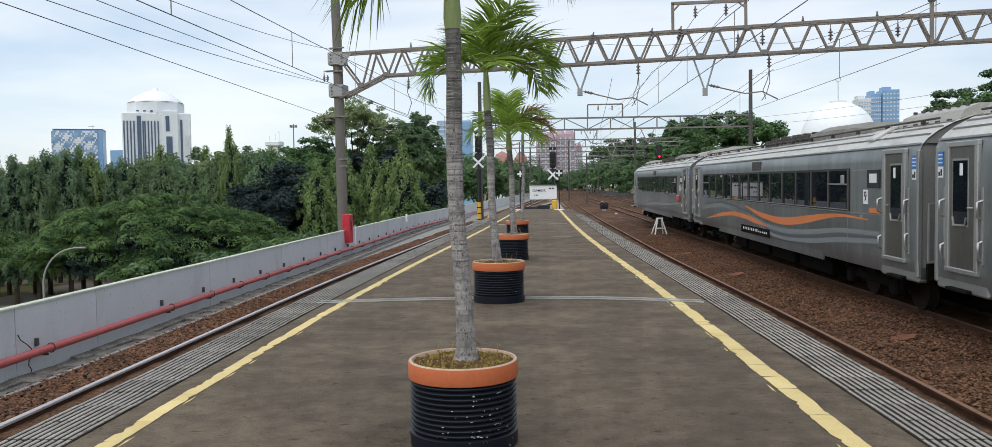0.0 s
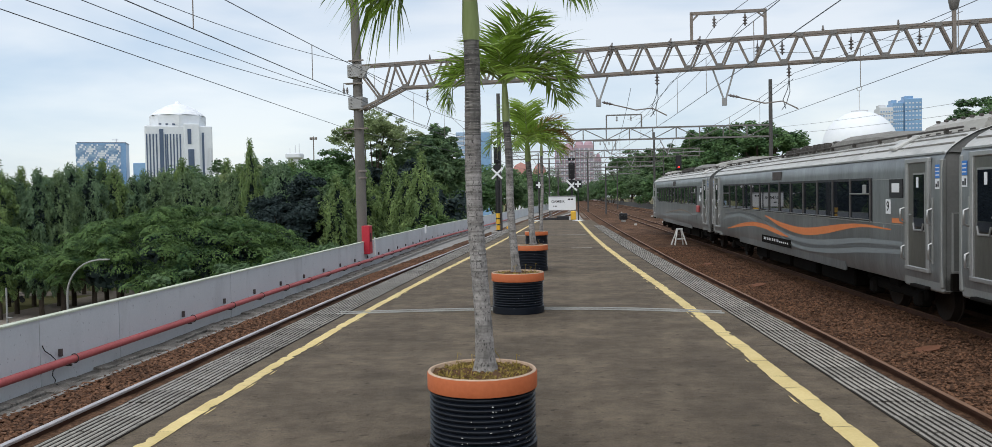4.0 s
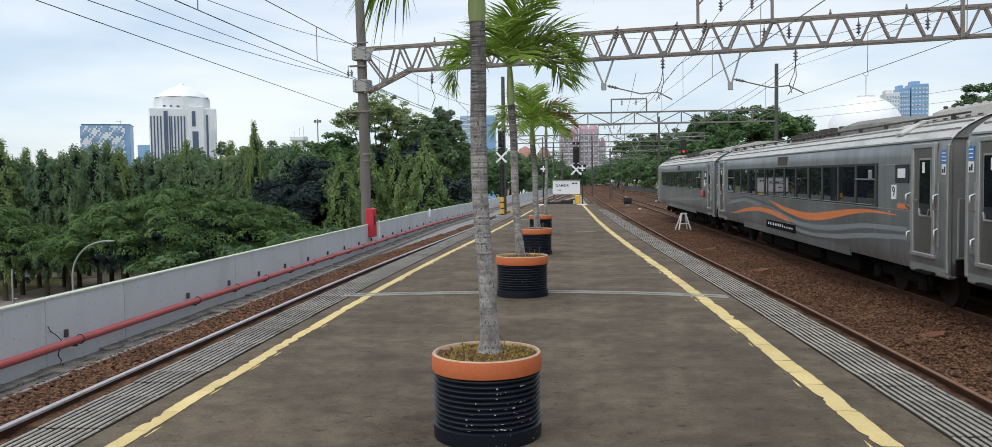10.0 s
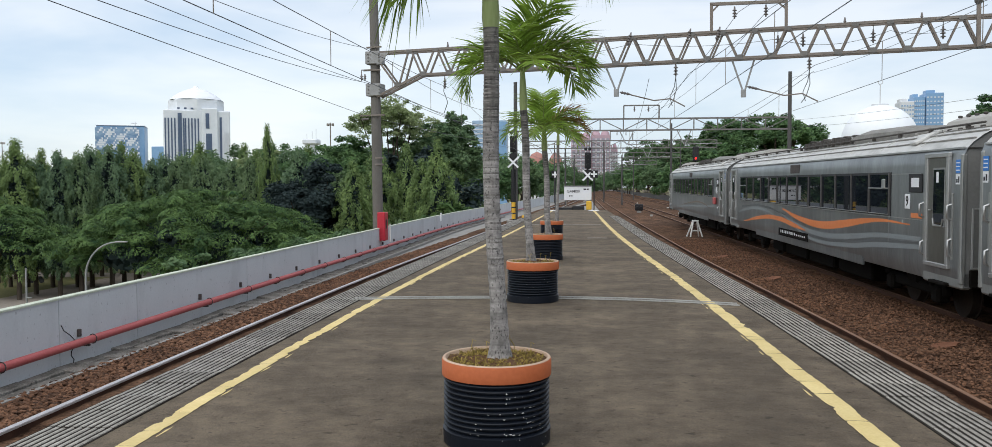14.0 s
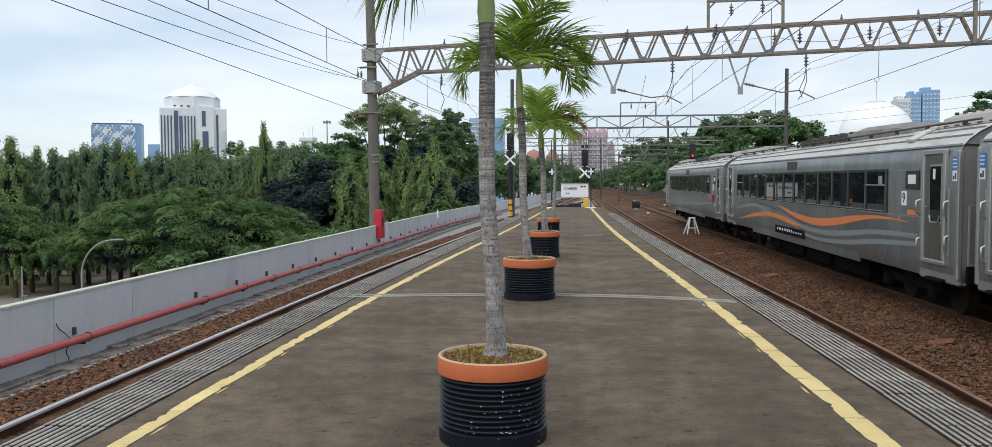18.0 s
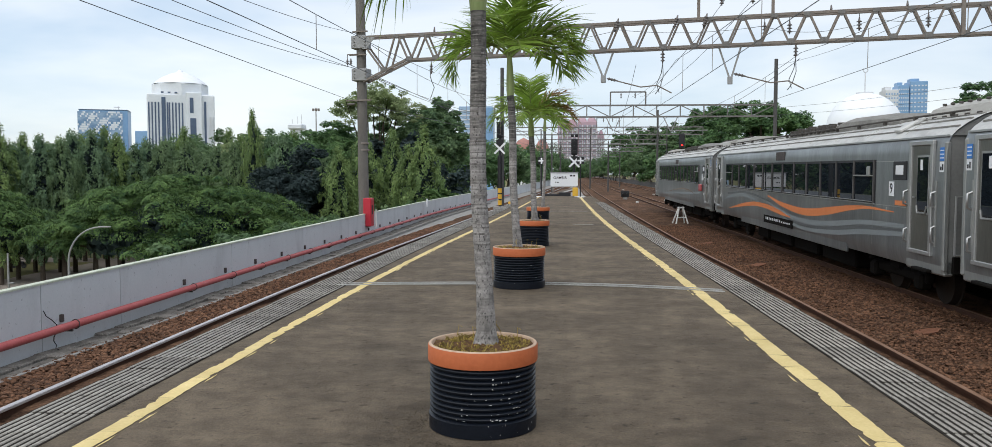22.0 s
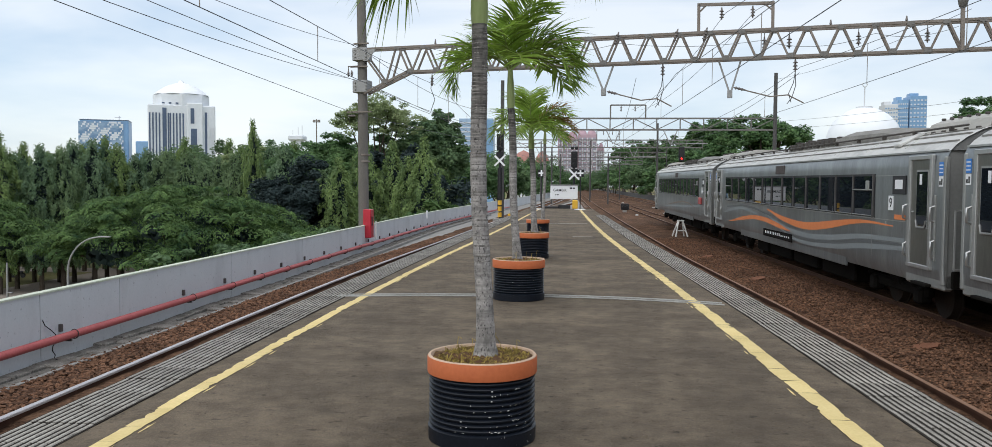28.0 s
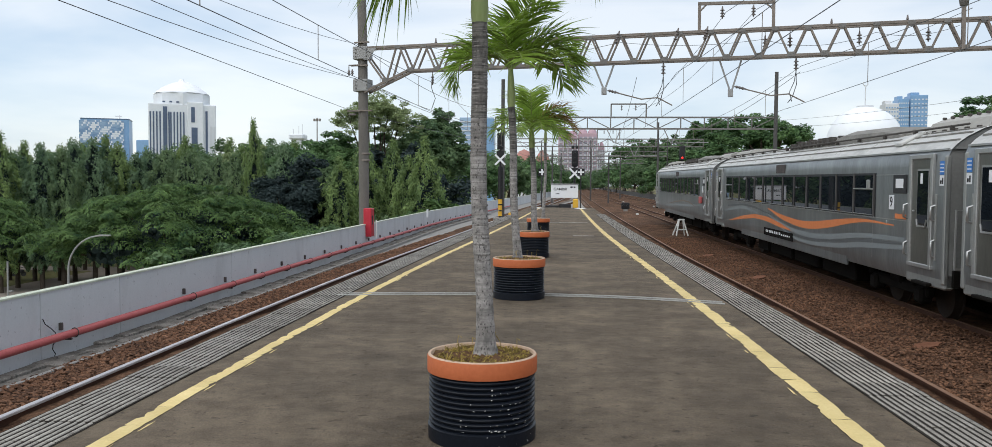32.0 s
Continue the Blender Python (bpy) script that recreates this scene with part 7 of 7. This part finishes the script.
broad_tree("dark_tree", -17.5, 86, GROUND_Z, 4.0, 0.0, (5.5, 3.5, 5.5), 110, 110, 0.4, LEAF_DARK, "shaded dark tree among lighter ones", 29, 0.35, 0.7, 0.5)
for i, (x, y, z, r) in enumerate(((-14.2, 52, -3.4, 3.4), (-10.8, 60, -2.6, 3.0), (-18.0, 50, -4.2, 3.3), (-9.4, 68, -2.2, 3.0), (-21.5, 49, -5.2, 3.5), (-12.2, 46, -4.2, 2.8))):
    broad_tree("bush_tree", x, y, GROUND_Z, 3.0, z, (r, r, r * 0.85), 60, 110, 0.26, LEAF_RAIN if i % 2 else LEAF_MID, "bushy green tree just beyond the parapet", 30 + i, 0.22, 0.5, 0.5)
broad_tree("tall_tree", -38.5, 104, GROUND_Z, 9.0, 3.6, (4.2, 4, 2.8), 50, 100, 0.28, LEAF_PALE, "airy pale green tree above the mast trees", 24, 0.3, 0.3, 0.7)
# darker leaves again, colour standing for shade behind the mast trees
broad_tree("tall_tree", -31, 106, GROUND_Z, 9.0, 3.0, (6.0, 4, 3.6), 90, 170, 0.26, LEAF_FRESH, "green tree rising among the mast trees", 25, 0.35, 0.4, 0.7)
# trees on towards the distance, both sides of the line
far_spots = [(-14, 118, 2.5, 6.5), (-9, 135, 3.0, 6.5), (-20, 128, 4.0, 7), (-8, 165, 3.2, 7), (-5, 200, 3.5, 8), (-13, 190, 5, 8), (-4, 250, 4, 9), (-26, 150, 4, 8), (-36, 138, 4.4, 8), (-46, 133, 4.4, 8), (-57, 130, 3.8, 8), (-70, 124, 2.6, 7), (-84, 118, 1.6, 7), (-41, 120, 3.6, 6), (-52, 118, 3.4, 6),
             (20, 150, 3.2, 6.0), (19.5, 172, 4.0, 6.5), (22, 185, 5.5, 8), (18, 232, 4.6, 6.0), (17, 265, 4.0, 6), (24, 165, 4.5, 6), (20.5, 215, 4.5, 7), (24, 240, 6, 9), (28, 160, 4.5, 8), (33, 200, 7, 10), (19, 128, 0.5, 5.0), (28, 290, 7, 10), (22, 300, 6, 9), (14, 350, 3, 8), (20, 360, 4, 9), (4, 330, 2.5, 7), (26, 350, 6, 9), (9, 390, 1.5, 7), (18.5, 220, 10.2, 5.5), (21.5, 180, 9.6, 5.0), (24, 150, 9.4, 4.6), (23.6, 132, 10.0, 4.2)]
for i, (x, y, z, r) in enumerate(far_spots):
    broad_tree("far_tree", x, y, GROUND_Z, 6.0, z - 1.5, (r, r * 0.8, r * 0.72), 90, 100, 0.36, LEAF_MID if i % 3 else LEAF_FRESH, "green tree further along the railway", 50 + i, 0.35, 0.6, 0.55, "trees along the railway", 5)
broad_tree("tall_tree", 25.8, 108, GROUND_Z, 12.0, 6.0, (5.7, 5.2, 4.6), 120, 190, 0.27, LEAF_FRESH, "large dark green tree behind the train", 80, 0.45, 0.45, 0.7, "trees behind the train")
broad_tree("tall_tree", 19.8, 112, GROUND_Z, 10.0, 3.4, (4.2, 4.2, 3.6), 80, 190, 0.27, LEAF_FRESH, "green tree behind the train", 81, 0.4, 0.45, 0.7, "trees behind the train")
broad_tree("tall_tree", 19.5, 130, GROUND_Z, 10.0, 4.2, (4.0, 4.2, 4.0), 80, 190, 0.27, LEAF_MID, "green tree behind the train", 82, 0.4, 0.45, 0.7, "trees behind the train")
broad_tree("tall_tree", 43.4, 84, GROUND_Z, 12.0, 7.0, (5.0, 4.8, 4.4), 90, 190, 0.25, LEAF_FRESH, "dark green tree above the train roof", 83, 0.4, 0.45, 0.7, "trees behind the train")

# a few slender palms above the tree line
for i, (x, y, top) in enumerate(((-66.5, 106, 4.4), (-61.5, 108, 4.0), (-50, 112, 3.6), (-76, 108, 3.6))):
    t = thing("coconut_palm", pose(x, y, GROUND_Z), "tall palm rising above the park trees", "palm tree", "park palms")
    h = top - GROUND_Z
    part("trunk", Geo().tube([(0, 0, 0), (0.3, 0, h * 0.5), (0.2, 0, h)], [0.2, 0.15, 0.12], 7), BARK, t, smooth=60)
    rr = random.Random(i)
    lf, st = Geo(), Geo()
    for k in range(11):
        frond(lf, st, (0.2, 0, h), k * 0.571 + rr.uniform(-0.2, 0.2), 2.6, radians(rr.uniform(20, 60)), radians(120), rr, 0.8, 0.12, 0.7, 22)
    part("stems", st, FROND_STEM, t)
    part("crown", lf, LEAF_MID, t)

# ---- street furniture in the park ----
lamp = thing("street_lamp", pose(-31.95, 52.5, GROUND_Z), "grey curved-arm street lamp in the park", "street lamp")
lz = -2.05 - GROUND_Z
part("pole", Geo().tube([(0, 0, 0), (0, 0, lz - 2.6)] + [(2.2 * (1 - math.cos(a * math.pi / 20)), 0, lz - 2.3 + 2.3 * math.sin(a * math.pi / 20)) for a in range(11)], [0.09, 0.075] + [0.07 - 0.002 * a for a in range(11)], 8), GALV_LIGHT, lamp, smooth=60)
part("lamp_head", Geo().bbox((2.5, 0, lz + 0.03), (0.8, 0.24, 0.1), 0.03), GALV_LIGHT, lamp, "slim grey lamp head")
lamp2 = thing("street_lamp", pose(-36.8, 53.5, GROUND_Z), "thin pale lamp pole beside the park road", "street lamp")
part("pole", Geo().tube([(0, 0, 0), (0, 0, 5.6)], [0.08, 0.06], 8), GALV_LIGHT, lamp2, smooth=60)
part("lamp_head", Geo().bbox((0.2, 0, 3.6), (0.3, 0.2, 0.08), 0.02), GALV_LIGHT, lamp2)
mast = thing("light_mast", pose(-43.9, 150, GROUND_Z) @ Matrix.Diagonal((0.6, 0.6, 0.945, 1)), "tall floodlight mast above the trees", "light mast", "light masts")
part("pole", Geo().tube([(0, 0, 0), (0, 0, 24)], [0.25, 0.15], 8), GALV, mast, smooth=60)
for dx in (-0.8, 0, 0.8):
    part("floodlight", Geo().bbox((dx, 0, 23.6), (0.6, 0.5, 0.5), 0.05), GALV, mast)
mast2 = copy_thing(mast, pose(-143, 200, GROUND_Z, 0, 0, 30))
motorbike = thing("parked_motorbike", pose(-62, 92, GROUND_Z), "dark parked motorbike under the trees", "motorbike")
for dx in (-0.6, 0.6):
    part("wheel", Geo().tube([(dx, -0.05, 0.3), (dx, 0.05, 0.3)], 0.3, 14), BLACK, motorbike, smooth=50)
part("frame", Geo().bbox((0, 0, 0.6), (1.3, 0.3, 0.4), 0.1), BLACK, motorbike)
part("seat", Geo().bbox((-0.25, 0, 0.86), (0.7, 0.28, 0.12), 0.05), BLACK, motorbike)
part("handlebar", Geo().tube([(0.45, -0.3, 1.05), (0.5, 0, 1.0), (0.45, 0.3, 1.05)], 0.03, 6), BLACK, motorbike)


# ---- distant buildings ----
# white domed tower
tw = thing("office_tower", pose(-230.6, 500, GROUND_Z, 0, 0, 27) @ Matrix.Diagonal((0.94, 0.94, 1, 1)), "white office tower with vertical fins and a shallow dome", "building", "distant buildings")
H1 = 47.6 - GROUND_Z
part("wall", Geo().bbox((0, 0, H1 / 2), (40, 34, H1), 0.6), B_WHITE, tw)
for i in range(6):
    part("window", Geo().box((-19.0 + 1.9 * i if i < 4 else -17.6 + 1.9 * i, -17.15, H1 / 2 - 2), (0.85, 0.4, H1 - 6)), B_GREYGLASS, tw, "dark vertical window strip")
part("window", Geo().box((-10.4, -17.2, H1 / 2 - 1), (2.4, 0.5, H1 - 2)), B_GREYGLASS, tw, "wide dark window strip")
for i in range(5):
    part("window", Geo().box((-7.0 + 1.9 * i, -17.15, H1 / 2 - 2), (0.85, 0.4, H1 - 6)), B_GREYGLASS, tw, "dark vertical window strip")
part("corner_tower", Geo().bbox((7.5, -16.5, H1 / 2 + 0.6), (9.5, 5.5, H1 + 1.2), 0.4), B_WHITE, tw)
part("window", Geo().box((6.8, -19.35, H1 / 2 - 4), (3.6, 0.4, H1 - 20)), B_GREYGLASS, tw, "tall dark stair window")
part("window", Geo().box((6.0, -19.35, H1 - 6.5), (2.2, 0.4, 9)), B_GREYGLASS, tw, "tall dark stair window")
part("window", Geo().box((14.2, -17.2, H1 / 2 - 2), (1.3, 0.4, H1 - 4)), B_GREYGLASS, tw, "dark vertical window strip")
for i in range(5):
    part("window", Geo().box((16.4 + 0.8 * i, -17.15, H1 / 2 - 6), (0.3, 0.3, H1 - 14)), B_PALE, tw)
part("crown_block", Geo().lathe([(17.2, -0.5), (17.2, 6.6), (16.8, 7.0)], 8, (0.3, 0, H1)), B_WHITE, tw, smooth=20)
for i in range(3):
    part("crown_vent", Geo().box((-11 + 4.0 * i, -16.6, H1 + 0.9), (1.6, 0.6, 0.9)), B_GREYGLASS, tw)
part("dome", Geo().lathe([(16.8, 0), (15.4, 1.5), (12.5, 3.5), (9, 5.4), (5, 6.9), (2.2, 7.7), (1.2, 9.0), (0.0, 9.3)], 16, (0.3, 0, H1 + 6.95)), B_DOME, tw, "shallow white dome", smooth=20)

# blue patterned office block
bl = thing("office_block", pose(-333.6, 600, GROUND_Z, 0, 0, 22) @ Matrix.Diagonal((0.875, 0.875, 1, 1)), "blue office block with a broken white cladding pattern", "building", "distant buildings")
HB = 46.5 - GROUND_Z
part("wall", Geo().bbox((0, 0, HB / 2), (37, 26, HB), 0.4), B_BLUE2, bl)
part("facade", Geo().box((-2.5, -13.3, HB / 2 - 0.6), (34, 0.4, HB - 1.2)), B_BLUE, bl, "blue and white patterned cladding")
white = Geo()
for i in range(34):
    for j in range(18):
        if math.sin(i * 0.55 + j * 0.8) + math.sin(i * 0.23 - j * 0.95 + 1.3) + 0.9 * math.sin(i * 1.7 + 2.3 * j) > 0.35 and i + j > 3:
            white.box((-19 + i, -13.6, HB - 1.6 - 1.5 * j), (1.0, 0.3, 1.35))
tagged(part("cladding_panel", white, B_WHITE, bl, "small white panels in a clouded pattern"), kind="stuff")
part("roof_edge", Geo().box((0, 0, HB + 0.2), (37.4, 26.4, 0.5)), B_GREYGLASS, bl)
part("roof_mast", Geo().tube([(10, 0, HB), (10, 0, HB + 4)], 0.3, 6), B_PALE, bl)
part("roof_boom", Geo().box((9, 0, HB + 3), (5, 0.4, 0.5)), B_PALE, bl)
small = thing("office_block", pose(-296, 600, GROUND_Z), "low blue-grey rooftop between the towers", "building", "distant buildings")
part("wall", Geo().bbox((0, 0, 20.5), (22, 18, 41), 0.4), B_BLUE2, small)
part("roof_mast", Geo().tube([(2, 0, 41), (2, 0, 54)], 0.4, 6), B_PALE, small)

# mosque dome
ms = thing("mosque", pose(121.9, 350, GROUND_Z), "great white mosque dome with a thin finial", "building", "distant buildings")
part("drum", Geo().lathe([(15.2, 0), (15.2, 25), (14.4, 25.6), (14.4, 28.6)], 48), B_DOME, ms, smooth=30)
dome_p = [(14.3 * math.cos(a * math.pi / 2 / 12), 28.6 + 14.3 * math.sin(a * math.pi / 2 / 12)) for a in range(13)]
part("dome", Geo().lathe(dome_p, 48), B_DOME, ms, "smooth white dome", smooth=60)
part("dome_cap", Geo().lathe([(3.2, 42.5), (3.2, 43.1), (0.3, 43.3)], 20), B_PALE, ms, smooth=30)
part("finial", Geo().tube([(0, 0, 43), (0, 0, 51)], 0.22, 6), B_PALE, ms)
part("finial_crescent", Geo().tube([(0.9 * math.sin(a * 0.45), 0, 52 - 0.9 * math.cos(a * 0.45)) for a in range(-5, 6)], 0.2, 6), B_PALE, ms)

# blue and white twin towers
for cx, top, w, col in ((262.5, 67.0, 10, B_PALE), (271.5, 70.5, 8, B_BLUE2), (283.0, 73.5, 13, B_BLUE2)):
    t = thing("apartment_tower", pose(cx, 700, GROUND_Z, 0, 0, -6), "blue and white high-rise apartment tower", "building", "distant buildings")
    hh = top - GROUND_Z
    part("wall", Geo().bbox((0, 0, hh / 2), (w, 18, hh), 0.3), col, t)
    for fl in range(9):
        for cc in range(5):
            part("window", Geo().box((-w / 2 + w * (cc + 0.5) / 5, -9.1, hh - 3.5 - 3.3 * fl), (w / 5 * 0.5, 0.3, 1.1)), B_PALE if col is B_BLUE2 else B_BLUE2, t)
    part("roof_block", Geo().bbox((-2, 0, hh + 1), (w * 0.5, 9, 3), 0.2), col, t)

# mid blue block behind the palms
mb = thing("office_block", pose(-49, 500, GROUND_Z), "blue glass office block behind the trees", "building", "distant buildings")
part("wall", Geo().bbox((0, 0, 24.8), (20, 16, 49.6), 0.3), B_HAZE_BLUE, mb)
part("side_wall", Geo().bbox((7.5, -8.1, 24.4), (5.5, 0.5, 48.6), 0.1), B_BLUE2, mb)
for i in range(9):
    part("floor_band", Geo().box((-3, -8.15, 47 - 2.6 * i), (13, 0.3, 0.6)), B_PALE, mb)

# pink apartment blocks at the end of the line
for cx, w, hh, dep in ((4.0, 10, 36.5, 0), (14.5, 10, 38.0, 4), (21.0, 5, 31, 8)):
    t = thing("apartment_tower", pose(cx, 450 + dep, GROUND_Z), "pink and white apartment tower with balconies and domed roof", "building", "distant buildings")
    part("wall", Geo().bbox((0, 0, hh / 2), (w, 12, hh), 0.2), B_PINK, t)
    for cc in range(4):
        xx = -w / 2 + w * (cc + 0.5) / 4
        part("pale_pier", Geo().box((xx + w / 8, -6.2, hh / 2 - 1), (0.5, 0.5, hh - 2)), B_PALE, t, "pale vertical pier")
        for fl in range(12):
            b = part("balcony", Geo().box((xx, -6.4, hh - 3.6 - 2.7 * fl), (w / 4 * 0.55, 0.9, 0.75)), B_PALE, t, "white balcony front")
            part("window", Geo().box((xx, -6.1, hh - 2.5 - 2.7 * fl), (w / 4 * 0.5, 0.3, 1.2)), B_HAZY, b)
    for sx in (-0.25, 0.25):
        part("roof", Geo().lathe([(w * 0.24, hh - 0.2), (w * 0.22, hh + 1.3), (w * 0.12, hh + 2.5), (0, hh + 2.8)], 10, (sx * w, 0, 0)), B_PINK, t, "pink domed roof", smooth=40)
for cx, rr2, z in ((-16.2, 4.2, 20.6), (-7.8, 3.0, 20.2)):
    t = thing("domed_building", pose(cx, 380, GROUND_Z), "terracotta domed roof above the trees", "building", "distant buildings")
    part("wall", Geo().lathe([(rr2, 0), (rr2, z + 0.5)], 20), B_PALE, t, smooth=30)
    part("dome", Geo().lathe([(rr2 * 1.1, z + 0.4), (rr2, z + 2.4), (rr2 * 0.6, z + 4.8), (0, z + 6)], 20), B_TERRA, t, smooth=60)
ctl = thing("roof_structure", pose(-66.4, 210, GROUND_Z + 1.9), "white rooftop lookout above the trees", "building", "distant buildings")
part("wall", Geo().bbox((0, 0, 10), (2.6, 2.6, 22), 0.2), B_PALE, ctl)
part("deck", Geo().bbox((0, 0, 20.6), (3.8, 3.8, 1.4), 0.3), B_WHITE, ctl)
for dx in (-1.2, 0.2, 1.2):
    part("aerial", Geo().tube([(dx, 0, 21), (dx, 0, 23.2 + dx * 0.5)], 0.07, 5), B_PALE, ctl)


# ---- leaves swaying in the light wind ----
def motions():
    for ob, hub, phase, size in SWAY:
        rows = []
        for i in range(41):
            t = 0.8 * i
            a = size * (0.9 * math.sin(1.35 * t + phase) + 0.5 * math.sin(2.3 * t + 2 * phase))
            b = size * 0.8 * math.sin(1.05 * t + 1.7 * phase)
            rows.append((t, pose(hub.x, hub.y, hub.z, a, b, 0.3 * a)))
        walk(ob, rows)


motions()
